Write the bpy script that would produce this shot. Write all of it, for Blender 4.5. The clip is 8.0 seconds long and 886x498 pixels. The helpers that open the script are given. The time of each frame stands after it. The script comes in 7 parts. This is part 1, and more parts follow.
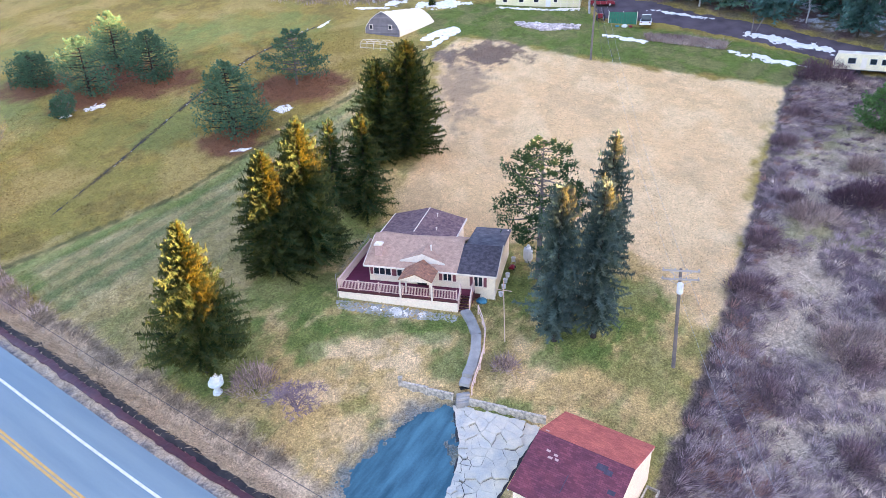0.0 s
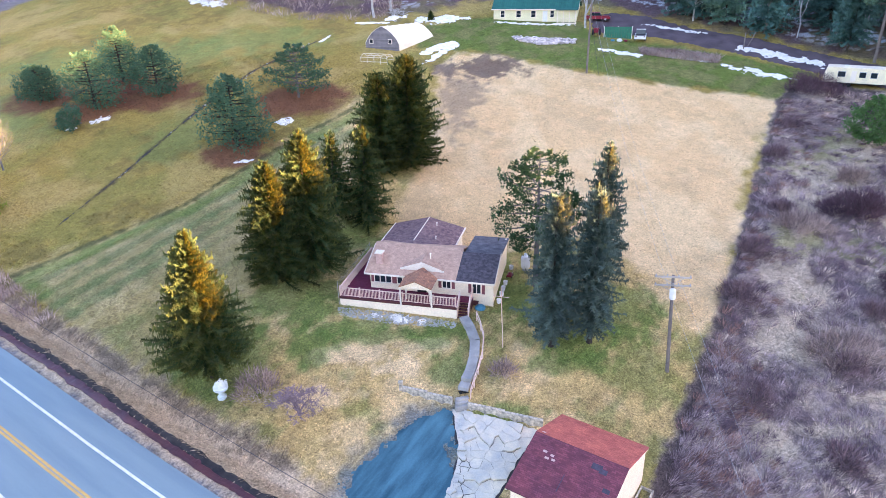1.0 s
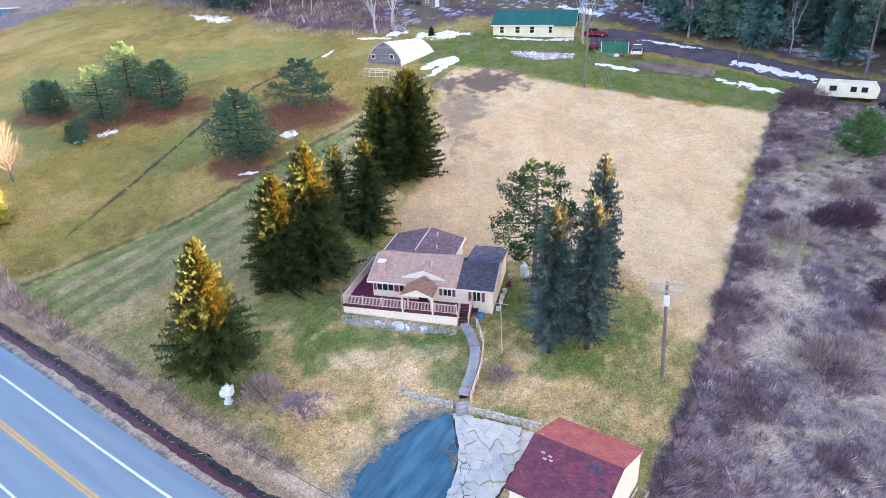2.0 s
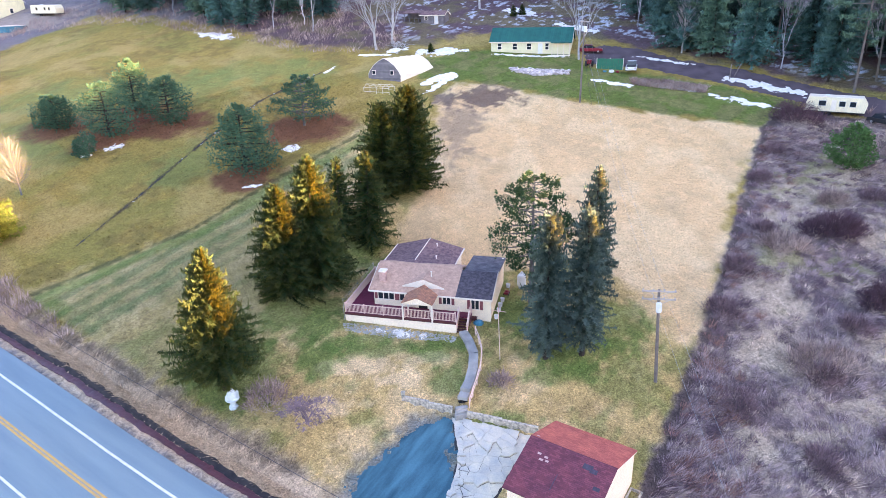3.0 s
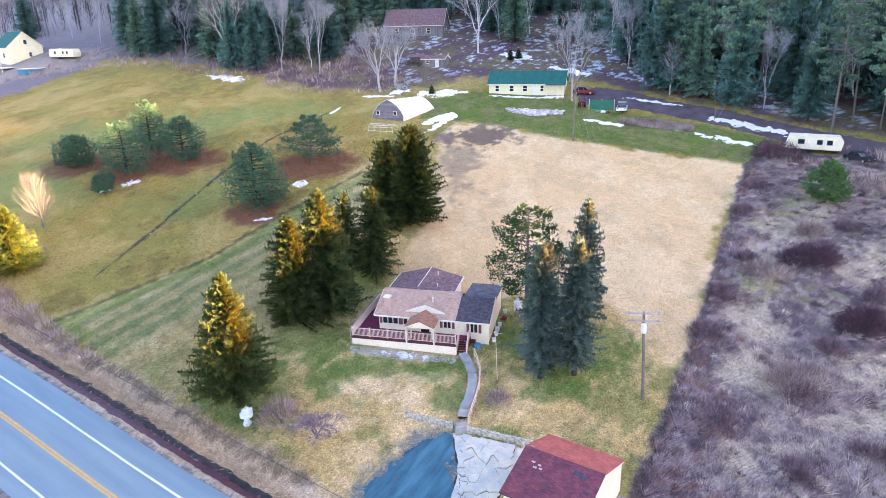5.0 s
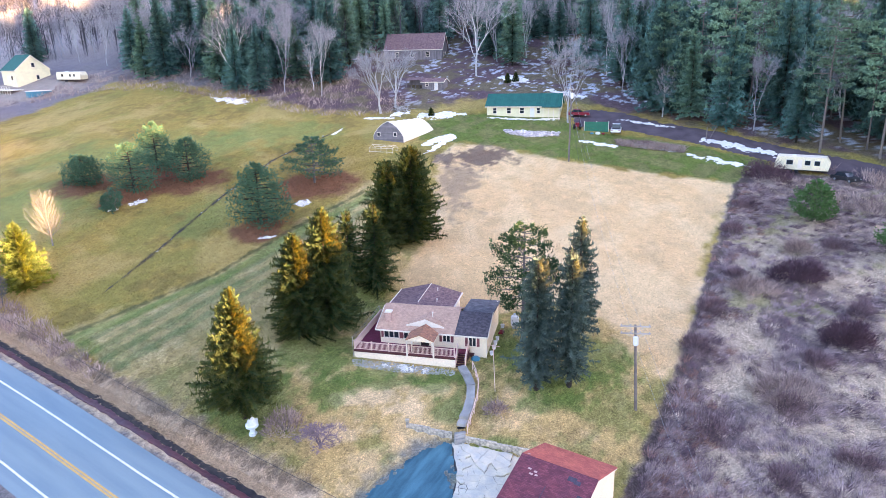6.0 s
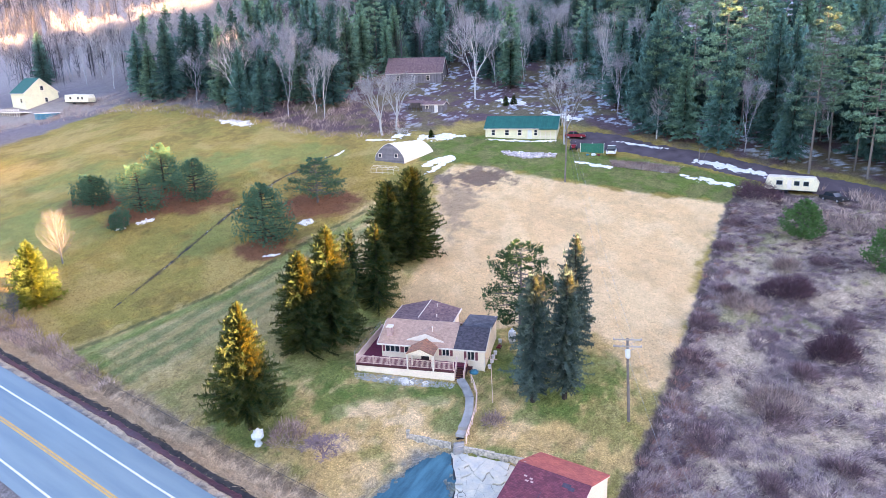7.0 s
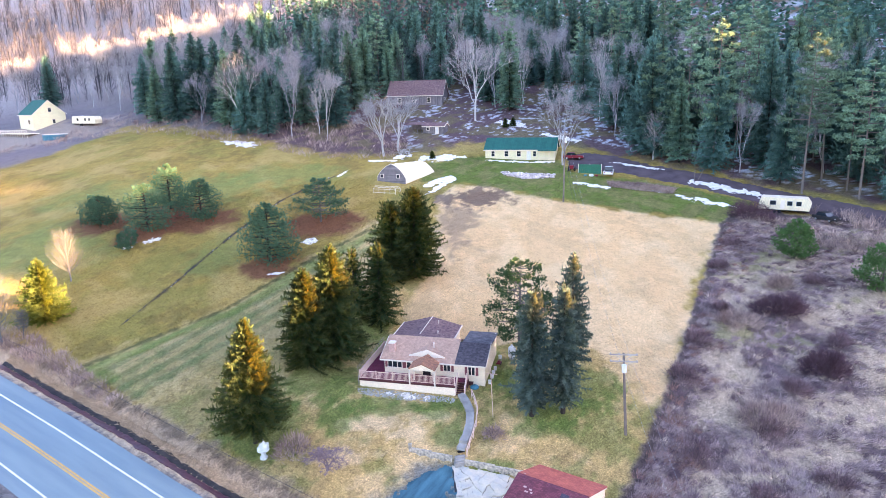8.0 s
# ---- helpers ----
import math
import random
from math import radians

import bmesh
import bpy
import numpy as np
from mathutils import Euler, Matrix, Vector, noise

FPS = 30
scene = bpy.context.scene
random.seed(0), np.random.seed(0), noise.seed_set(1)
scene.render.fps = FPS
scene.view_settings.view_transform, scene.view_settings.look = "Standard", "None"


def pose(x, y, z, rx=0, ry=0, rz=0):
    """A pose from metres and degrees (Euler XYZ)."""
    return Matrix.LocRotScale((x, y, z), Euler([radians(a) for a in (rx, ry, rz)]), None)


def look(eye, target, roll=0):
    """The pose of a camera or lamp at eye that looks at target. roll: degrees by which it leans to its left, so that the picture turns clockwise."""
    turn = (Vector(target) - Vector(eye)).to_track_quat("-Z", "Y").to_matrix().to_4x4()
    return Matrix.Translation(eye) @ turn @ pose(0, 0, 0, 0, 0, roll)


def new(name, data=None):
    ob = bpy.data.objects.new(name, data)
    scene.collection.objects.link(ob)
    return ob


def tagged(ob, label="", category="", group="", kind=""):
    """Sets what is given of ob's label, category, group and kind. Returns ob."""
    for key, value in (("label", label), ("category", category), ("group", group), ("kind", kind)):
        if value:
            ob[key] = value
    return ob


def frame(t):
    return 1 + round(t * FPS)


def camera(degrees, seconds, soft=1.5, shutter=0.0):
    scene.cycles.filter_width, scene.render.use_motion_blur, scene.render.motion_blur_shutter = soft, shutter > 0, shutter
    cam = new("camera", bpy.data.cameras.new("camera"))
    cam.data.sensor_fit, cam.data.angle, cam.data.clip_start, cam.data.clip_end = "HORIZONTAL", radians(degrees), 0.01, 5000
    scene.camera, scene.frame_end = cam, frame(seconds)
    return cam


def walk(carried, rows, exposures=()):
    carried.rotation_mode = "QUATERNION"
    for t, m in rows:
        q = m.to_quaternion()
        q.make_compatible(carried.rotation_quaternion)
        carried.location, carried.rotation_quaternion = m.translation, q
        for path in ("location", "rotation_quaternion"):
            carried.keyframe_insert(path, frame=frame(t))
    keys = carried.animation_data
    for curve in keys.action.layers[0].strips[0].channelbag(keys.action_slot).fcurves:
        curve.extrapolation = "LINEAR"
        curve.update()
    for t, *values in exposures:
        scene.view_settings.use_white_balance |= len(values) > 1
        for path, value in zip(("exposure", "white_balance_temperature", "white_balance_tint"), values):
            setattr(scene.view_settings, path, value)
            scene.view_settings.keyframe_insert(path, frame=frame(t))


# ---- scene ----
cam = camera(68.7, 8.0, soft=0.65)
METRES, EYE, TILT, LEAN, TURN = 18.0, 31.8, -26.0, 1.5, 0.0
ROWS = [
    (0.0, 0.0, 0.0, 0.0, 0.0, 0.0, -0.0),
    (0.5, -0.0008, -0.0425, -0.0108, -0.06, 0.54, 0.05),
    (1.0, -0.0022, -0.0856, -0.0233, -0.1, 1.09, 0.06),
    (1.5, -0.0043, -0.1322, -0.0364, -0.06, 1.67, 0.06),
    (3.0, -0.0067, -0.2845, -0.0826, -0.15, 3.55, 0.13),
    (3.5, -0.0077, -0.3458, -0.1027, -0.14, 4.29, 0.14),
    (4.0, -0.0081, -0.4107, -0.122, -0.13, 5.13, 0.11),
    (4.5, -0.0099, -0.4776, -0.1413, -0.13, 5.98, 0.12),
    (6.0, -0.0182, -0.6898, -0.2036, -0.27, 8.62, 0.15),
    (6.5, -0.0162, -0.7619, -0.225, -0.31, 9.52, 0.16),
    (7.0, -0.0155, -0.8381, -0.2508, -0.27, 10.43, 0.14),
    (7.5, -0.0187, -0.9087, -0.2737, -0.26, 11.38, 0.12),
    (8.0, -0.0244, -0.957, -0.2868, -0.27, 12.19, 0.11),
]
walk(cam, [(t, pose(0, 0, EYE, TILT, LEAN, TURN) @ pose(METRES * x, METRES * y, METRES * z, 90 + pitch, roll, yaw)) for t, x, y, z, yaw, pitch, roll in ROWS], [(0.0, 4.5, 6020, 35), (8.0, 4.6, 6020, 35)])

# ---- world, sun, exposure ----
SUN_ELEVATION = math.atan(0.15)
SUN_WAY = Vector((0.985, -0.174, 0.0)).normalized()  # level direction towards the sun
world = bpy.data.worlds.new("sky")
scene.world = world
world.use_nodes = True
wn = world.node_tree.nodes
sky = wn.new("ShaderNodeTexSky")
sky.sky_type = "NISHITA"
sky.sun_disc = False
sky.sun_elevation = SUN_ELEVATION
sky.sun_rotation = math.atan2(SUN_WAY.x, SUN_WAY.y)
sky.air_density, sky.dust_density, sky.ozone_density = 1.0, 1.0, 1.0
world.node_tree.links.new(sky.outputs[0], wn["Background"].inputs[0])
wn["Background"].inputs[1].default_value = 0.052
sun_data = bpy.data.lights.new("sun", "SUN")
sun_data.energy, sun_data.angle, sun_data.color = 5.0, radians(0.5), (1.0, 0.58, 0.21)
sun = new("sun", sun_data)
sun.matrix_world = look(SUN_WAY * 50 + Vector((0, 0, 50 * math.tan(SUN_ELEVATION))), (0, 0, 0))

# ---- the lie of the land ----
ROAD_N = (0.536, 0.844)  # across the highway, towards the lawn


def land(x, y):
    """Height of the ground."""
    x, y = np.asarray(x, float), np.asarray(y, float)
    ky = [-1500, -60, 0, 20, 30, 39, 43, 48, 53, 65, 75, 85, 100, 115, 130, 165, 260, 420, 700, 1500]
    kz = [-9, -9, -8.5, -7, -5.6, -4.1, -3.1, -1.35, 0, 2.8, 5.1, 7.5, 11.3, 15, 19.2, 28, 56, 140, 260, 330]
    up = y - 0.45 * np.maximum(-75 - x, 0)  # the hill falls away sunward
    z = sum(np.interp(up + d, ky, kz) for d in (-4, -2, 0, 2, 4)) / 5
    z = z + 0.04 * np.clip(x, -70, 70)
    z = z + 0.05 * np.sin(x * 0.31 + 0.7 * np.sin(y * 0.23)) + 0.05 * np.sin(y * 0.27 + 1.3 + 0.8 * np.sin(x * 0.19))
    # level pad under the house
    u = (x + 10.95) * 0.971 - (y - 55.3) * 0.24
    v = (x + 10.95) * 0.24 + (y - 55.3) * 0.971
    d = np.hypot(np.maximum(np.maximum(-1 - u, u - 16.5), 0), np.maximum(np.maximum(-1.0 - v, v - 14.5), 0))
    w = 1 - np.clip(d / 7, 0, 1)
    w = w * w * (3 - 2 * w)
    z = z + w * (np.minimum(z, 0.02 + 0.05 * v) - z)
    # the step down below the low retaining wall
    m = 0.343 * x + 0.939 * y - 40.5
    along = 0.939 * x - 0.343 * y
    k = np.clip(1 - np.maximum(np.abs(along + 12.6) - 6.0, 0) / 5, 0, 1)
    z = z - 0.55 * k * np.clip(1 + np.minimum(m, 0) / 8, 0, 1) * np.clip(0.5 - m / 0.3, 0, 1)
    # highway bench and ditch
    c = ROAD_N[0] * x + ROAD_N[1] * y
    a = 0.844 * x - 0.536 * y
    ex, ey = 21.0 * ROAD_N[0] + 0.844 * a, 21.0 * ROAD_N[1] - 0.536 * a
    edge = sum(np.interp(ey - 0.45 * np.maximum(-75 - ex, 0) + d, ky, kz) for d in (-4, 0, 4)) / 3 + 0.04 * np.clip(ex, -70, 70)
    bench = edge + 0.03 * (c - 21.0)
    w = np.clip((21.3 - c) / 0.8, 0, 1) * np.clip((c + 25) / 30, 0, 1)
    z = z + w * (bench - z)
    z = z - 0.45 * np.exp(-((c - 21.75) / 0.5) ** 2) * np.clip((-12 - x) / 5, 0, 1)
    # unseen ridge added far sunward, its crest shaped to shade all but some treetops
    s = 0.985 * x - 0.174 * y
    l = 0.174 * x + 0.985 * y
    top = np.interp(l, [-400, 0, 32, 40, 45, 50, 55, 60, 66, 72, 80, 90, 96, 103, 112, 117, 120, 122, 124, 126.5, 132, 140, 147, 148.5, 150, 153, 172, 193, 215, 230, 330, 500], SHADE_RIDGE)
    w = np.exp(-((s - 300) / 60) ** 2)
    return z + np.maximum(top - z, 0) * w


SHADE_RIDGE = [60, 60, 54.8, 54.2, 56, 57.2, 58.2, 59.2, 60.3, 62.4, 69.5, 73, 75, 75.5, 77.5, 80, 81, 81.5, 82, 84, 93, 103, 103, 95.5, 103, 112, 118, 118, 124, 126, 130, 130]


def height(x, y):
    return float(land(x, y))


# ---- materials ----
def material(name, base, other=None, rough=0.85, scale=3.0, fine=25.0, bump=0.3, metal=0.0, island=0.0, single=0.0, amount=0.5, spec=0.3, leafy=0.0, sun_gold=(2.6, 1.8, 0.8), tip=None):
    """A surface with two scales of variation; island and single: brightness varied by piece and by object."""
    m = bpy.data.materials.new(name)
    m.use_nodes = True
    nt = m.node_tree
    n, li = nt.nodes, nt.links
    b = n["Principled BSDF"]
    b.inputs["Roughness"].default_value, b.inputs["Metallic"].default_value = rough, metal
    b.inputs["Specular IOR Level"].default_value = spec
    other = other or tuple(v * 0.72 for v in base)
    co = n.new("ShaderNodeTexCoord")
    big, small = n.new("ShaderNodeTexNoise"), n.new("ShaderNodeTexNoise")
    big.inputs["Scale"].default_value, small.inputs["Scale"].default_value = scale, fine
    big.inputs["Detail"].default_value = small.inputs["Detail"].default_value = 4
    for t in (big, small):
        li.new(co.outputs["Object"], t.inputs["Vector"])
    ramp = n.new("ShaderNodeValToRGB")
    ramp.color_ramp.elements[0].position, ramp.color_ramp.elements[1].position = 0.5 - amount * 0.4, 0.5 + amount * 0.4
    ramp.color_ramp.elements[0].color, ramp.color_ramp.elements[1].color = (*other, 1), (*base, 1)
    li.new(big.outputs["Fac"], ramp.inputs["Fac"])
    hsv = n.new("ShaderNodeHueSaturation")
    li.new(ramp.outputs["Color"], hsv.inputs["Color"])
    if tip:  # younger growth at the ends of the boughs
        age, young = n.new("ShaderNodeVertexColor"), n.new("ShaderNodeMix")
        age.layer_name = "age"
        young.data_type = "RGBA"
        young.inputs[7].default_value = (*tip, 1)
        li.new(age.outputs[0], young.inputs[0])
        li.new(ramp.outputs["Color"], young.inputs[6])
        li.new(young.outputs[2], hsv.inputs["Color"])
    val = n.new("ShaderNodeMapRange")
    val.inputs["To Min"].default_value, val.inputs["To Max"].default_value = 0.78, 1.22
    li.new(small.outputs["Fac"], val.inputs["Value"])
    last = val.outputs[0]
    for on, node, out in ((island, "ShaderNodeNewGeometry", "Random Per Island"), (single, "ShaderNodeObjectInfo", "Random")):
        if on:
            g, r, mul = n.new(node), n.new("ShaderNodeMapRange"), n.new("ShaderNodeMath")
            r.inputs["To Min"].default_value, r.inputs["To Max"].default_value = 1 - on, 1 + on
            mul.operation = "MULTIPLY"
            li.new(g.outputs[out], r.inputs["Value"])
            li.new(r.outputs[0], mul.inputs[0])
            li.new(last, mul.inputs[1])
            last = mul.outputs[0]
    li.new(last, hsv.inputs["Value"])
    li.new(hsv.outputs["Color"], b.inputs["Base Color"])
    # multiplier above 1 puts a golden sunlit glow into the light let through
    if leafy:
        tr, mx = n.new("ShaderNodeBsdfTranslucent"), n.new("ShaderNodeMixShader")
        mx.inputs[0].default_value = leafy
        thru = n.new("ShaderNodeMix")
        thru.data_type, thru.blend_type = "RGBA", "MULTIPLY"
        thru.inputs[0].default_value, thru.inputs[7].default_value = 1.0, (*sun_gold, 1)
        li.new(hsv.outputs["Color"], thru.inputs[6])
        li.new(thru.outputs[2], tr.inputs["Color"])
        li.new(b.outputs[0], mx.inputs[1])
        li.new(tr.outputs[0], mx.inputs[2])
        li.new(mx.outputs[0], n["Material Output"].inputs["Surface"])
    if bump:
        bp = n.new("ShaderNodeBump")
        bp.inputs["Strength"].default_value, bp.inputs["Distance"].default_value = bump, 0.05
        li.new(small.outputs["Fac"], bp.inputs["Height"])
        li.new(bp.outputs["Normal"], b.inputs["Normal"])
    return m


def courses(m, width, rise, mortar=0.02, strength=0.5, tint=0.25):
    """Adds rows of shingles, boards or siding to a material as relief and as variation from piece to piece."""
    nt = m.node_tree
    n, li = nt.nodes, nt.links
    b = n["Principled BSDF"]
    uv, br = n.new("ShaderNodeUVMap"), n.new("ShaderNodeTexBrick")
    br.inputs["Scale"].default_value = 1
    br.inputs["Brick Width"].default_value, br.inputs["Row Height"].default_value = width, rise
    br.inputs["Mortar Size"].default_value, br.inputs["Mortar Smooth"].default_value = mortar, 0.3
    br.inputs["Color1"].default_value, br.inputs["Color2"].default_value = (1 - tint,) * 3 + (1,), (1 + tint,) * 3 + (1,)
    br.inputs["Mortar"].default_value = (0.75, 0.75, 0.75, 1)
    li.new(uv.outputs[0], br.inputs["Vector"])
    mix = n.new("ShaderNodeMix")
    mix.data_type, mix.blend_type = "RGBA", "MULTIPLY"
    mix.inputs[0].default_value = 1.0
    li.new(b.inputs["Base Color"].links[0].from_socket, mix.inputs[6])
    li.new(br.outputs["Color"], mix.inputs[7])
    li.new(mix.outputs[2], b.inputs["Base Color"])
    bp = n.new("ShaderNodeBump")
    bp.inputs["Strength"].default_value, bp.inputs["Distance"].default_value = strength, 0.02
    inv = n.new("ShaderNodeMath")
    inv.operation = "SUBTRACT"
    inv.inputs[0].default_value = 1.0
    li.new(br.outputs["Fac"], inv.inputs[1])
    li.new(inv.outputs[0], bp.inputs["Height"])
    li.new(bp.outputs["Normal"], b.inputs["Normal"])
    return m


def glass(name):
    m = material(name, (0.02, 0.03, 0.04), rough=0.05, bump=0, spec=0.6)
    return m


M_SPRUCE = material("spruce_needles", (0.008, 0.046, 0.022), (0.004, 0.026, 0.014), rough=0.8, scale=0.8, fine=9, bump=0, island=0.45, single=0.12, spec=0.1, leafy=0.20, sun_gold=(6.0, 3.4, 0.6), tip=(0.074, 0.090, 0.028))
M_FOREST = material("forest_needles", (0.084, 0.190, 0.155), (0.052, 0.135, 0.116), rough=0.8, scale=0.25, fine=5, bump=0, island=0.4, single=0.3, spec=0.1, leafy=0.10, sun_gold=(3.0, 1.4, 0.4), tip=(0.200, 0.340, 0.225))
M_FOREST_DARK = material("hemlock_needles", (0.050, 0.132, 0.122), (0.032, 0.092, 0.090), rough=0.8, scale=0.25, fine=5, bump=0, island=0.4, single=0.3, spec=0.1, leafy=0.10, sun_gold=(3.6, 1.5, 0.4), tip=(0.110, 0.225, 0.195))
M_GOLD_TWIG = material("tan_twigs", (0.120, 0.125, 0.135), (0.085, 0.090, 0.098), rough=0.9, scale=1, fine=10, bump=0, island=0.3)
M_PINE = material("pine_needles", (0.022, 0.118, 0.082), (0.013, 0.080, 0.058), rough=0.8, scale=0.7, fine=8, bump=0, island=0.25, single=0.12, spec=0.1, leafy=0.08, sun_gold=(3.0, 1.4, 0.4), tip=(0.095, 0.172, 0.104))
M_DARK_PINE = material("red_pine_needles", (0.020, 0.056, 0.028), (0.012, 0.036, 0.020), rough=0.8, scale=0.7, fine=8, bump=0, island=0.4, spec=0.1, leafy=0.12, sun_gold=(3.0, 1.4, 0.4), tip=(0.058, 0.125, 0.050))
M_GREEN_PINE = material("bright_pine_needles", (0.060, 0.150, 0.060), (0.036, 0.100, 0.044), rough=0.8, scale=0.7, fine=8, bump=0, island=0.4, spec=0.1, leafy=0.15, sun_gold=(2.0, 1.4, 0.6), tip=(0.120, 0.240, 0.080))
M_GREY_SPRUCE = material("grey_spruce_needles", (0.046, 0.084, 0.078), (0.028, 0.058, 0.056), rough=0.8, scale=0.9, fine=9, bump=0, island=0.4, spec=0.1, leafy=0.16, sun_gold=(4.0, 2.4, 0.5), tip=(0.100, 0.145, 0.125))
# spruce copy with the yellow of full sun put into its needle colour
M_SUNLIT_SPRUCE = material("sunny_spruce_needles", (0.055, 0.080, 0.020), (0.034, 0.054, 0.016), rough=0.8, scale=0.9, fine=9, bump=0, island=0.4, spec=0.1, leafy=0.40, sun_gold=(3.0, 2.4, 0.5), tip=(0.120, 0.165, 0.040))
M_DARK_BARK = material("spruce_bark", (0.045, 0.036, 0.030), rough=0.95, scale=2, fine=18, bump=0.6, single=0.2)
M_BARK = material("bark", (0.17, 0.145, 0.13), rough=0.95, scale=2, fine=18, bump=0.6, single=0.25)
M_PALE_BARK = material("pale_bark", (0.50, 0.49, 0.475), (0.32, 0.31, 0.30), rough=0.9, scale=2, fine=14, bump=0.4, single=0.25)
M_TWIG = material("twigs", (0.35, 0.345, 0.365), (0.24, 0.235, 0.255), rough=0.95, scale=1, fine=10, bump=0, island=0.4)
M_MAUVE_TWIG = material("mauve_twigs", (0.30, 0.22, 0.235), (0.19, 0.135, 0.15), rough=0.95, scale=1, fine=10, bump=0, island=0.35)
M_FAR_TWIG = material("hillside_twigs", (0.076, 0.074, 0.082), (0.052, 0.050, 0.057), rough=0.95, scale=0.2, fine=3, bump=0, island=0.4)
M_ASPHALT = material("asphalt", (0.190, 0.262, 0.285), (0.140, 0.205, 0.240), rough=0.75, scale=0.5, fine=40, bump=0.25)
M_WHITE_LINE = material("white_road_paint", (0.72, 0.72, 0.72), (0.5, 0.5, 0.5), rough=0.7, scale=3, fine=30, bump=0.1)
M_YELLOW_LINE = material("yellow_road_paint", (0.62, 0.36, 0.08), (0.42, 0.28, 0.12), rough=0.7, scale=3, fine=30, bump=0.1)
M_DITCH = material("red_mud_water", (0.115, 0.042, 0.050), (0.070, 0.034, 0.048), rough=0.35, scale=0.7, fine=6, bump=0.3, spec=0.4)
M_BANK = material("black_wet_soil", (0.050, 0.040, 0.037), (0.016, 0.014, 0.017), rough=0.85, scale=1.2, fine=8, bump=0.6)
M_ARM = material("pale_crossarm_wood", (0.46, 0.40, 0.34), (0.32, 0.28, 0.24), rough=0.9, scale=2, fine=14, bump=0.3)
M_GRAVEL = material("blue_grey_gravel", (0.066, 0.170, 0.215), (0.018, 0.070, 0.098), rough=0.9, scale=0.9, fine=7, bump=0.9, amount=0.42)
M_DIRT_ROAD = material("dark_dirt", (0.120, 0.088, 0.096), (0.062, 0.044, 0.052), rough=0.9, scale=0.4, fine=9, bump=0.5)
M_CONCRETE = material("concrete", (0.66, 0.57, 0.44), (0.20, 0.185, 0.165), rough=0.9, scale=3.5, fine=12, bump=0.4, amount=0.45)
M_WALK = material("walk_concrete", (0.37, 0.35, 0.32), (0.23, 0.22, 0.205), rough=0.9, scale=0.9, fine=16, bump=0.3, single=0.12)
M_SNOW = material("snow", (0.90, 0.84, 0.76), (0.66, 0.62, 0.57), rough=0.6, scale=1.5, fine=9, bump=0.5)
M_CREAM = courses(material("cream_siding", (0.92, 0.77, 0.57), (0.86, 0.715, 0.53), rough=0.6, scale=0.8, fine=8, bump=0), 40.0, 0.13, 0.008, 0.25, 0.015)
M_TRIM = material("white_trim", (0.84, 0.74, 0.62), (0.74, 0.65, 0.54), rough=0.6, scale=2, fine=12, bump=0.1)
M_RAIL = material("pink_white_rail", (0.78, 0.56, 0.46), (0.66, 0.46, 0.38), rough=0.6, scale=3, fine=15, bump=0.1)
M_DECK = courses(material("deck_boards", (0.185, 0.026, 0.060), (0.140, 0.020, 0.046), rough=0.7, scale=1, fine=10, bump=0), 3.6, 0.14, 0.012, 0.5, 0.12)
M_DECK_RIM = material("red_brown_stain", (0.11, 0.035, 0.035), rough=0.7, scale=2, fine=12, bump=0.2)
M_TAN_ROOF = courses(material("tan_shingles", (0.58, 0.365, 0.255), (0.42, 0.25, 0.175), rough=0.9, scale=2.6, fine=9, bump=0), 0.33, 0.14, 0.010, 0.4, 0.08)
M_BROWN_ROOF = courses(material("brown_shingles", (0.29, 0.18, 0.165), (0.12, 0.072, 0.082), rough=0.9, scale=2.4, fine=9, bump=0), 0.33, 0.14, 0.015, 0.6, 0.18)
M_GREY_ROOF = courses(material("charcoal_shingles", (0.115, 0.096, 0.110), (0.045, 0.040, 0.050), rough=0.9, scale=3.0, fine=9, bump=0), 0.33, 0.14, 0.015, 0.6, 0.15)
M_REAR_ROOF = courses(material("faded_grey_shingles", (0.17, 0.155, 0.165), (0.08, 0.075, 0.088), rough=0.9, scale=1.4, fine=9, bump=0), 0.33, 0.14, 0.01, 0.4, 0.12)
M_SKIRT = material("cream_panel_skirt", (0.92, 0.78, 0.59), (0.84, 0.70, 0.53), rough=0.7, scale=0.8, fine=6, bump=0.1)
# one red roof: its slopes' lit and shaded tones put into two shingle colours
M_LIT_GARAGE_ROOF = courses(material("rust_shingles", (0.50, 0.135, 0.095), (0.37, 0.095, 0.075), rough=0.9, scale=0.9, fine=8, bump=0), 0.33, 0.14, 0.015, 0.6, 0.2)
M_SHADED_GARAGE_ROOF = courses(material("plum_shingles", (0.200, 0.052, 0.066), (0.120, 0.036, 0.052), rough=0.9, scale=0.9, fine=8, bump=0), 0.33, 0.14, 0.015, 0.6, 0.25)
M_NEW_SHINGLE = material("pale_new_shingle", (0.52, 0.34, 0.30), (0.42, 0.27, 0.25), rough=0.9, scale=4, fine=14, bump=0.1)
M_PATCH = material("bare_roof_felt", (0.075, 0.060, 0.085), (0.045, 0.040, 0.055), rough=0.9, scale=3, fine=12, bump=0.2)
M_PORCH_ROOF = courses(material("orange_shingles", (0.46, 0.21, 0.115), (0.24, 0.115, 0.08), rough=0.9, scale=2.5, fine=9, bump=0), 0.33, 0.14, 0.015, 0.6, 0.2)
M_SHUTTER = material("red_shutter", (0.24, 0.075, 0.085), rough=0.6, scale=4, fine=12, bump=0.1)
M_GLASS = glass("window_glass")
M_POLE = material("weathered_pole", (0.20, 0.165, 0.15), (0.13, 0.105, 0.095), rough=0.95, scale=1.5, fine=14, bump=0.5)
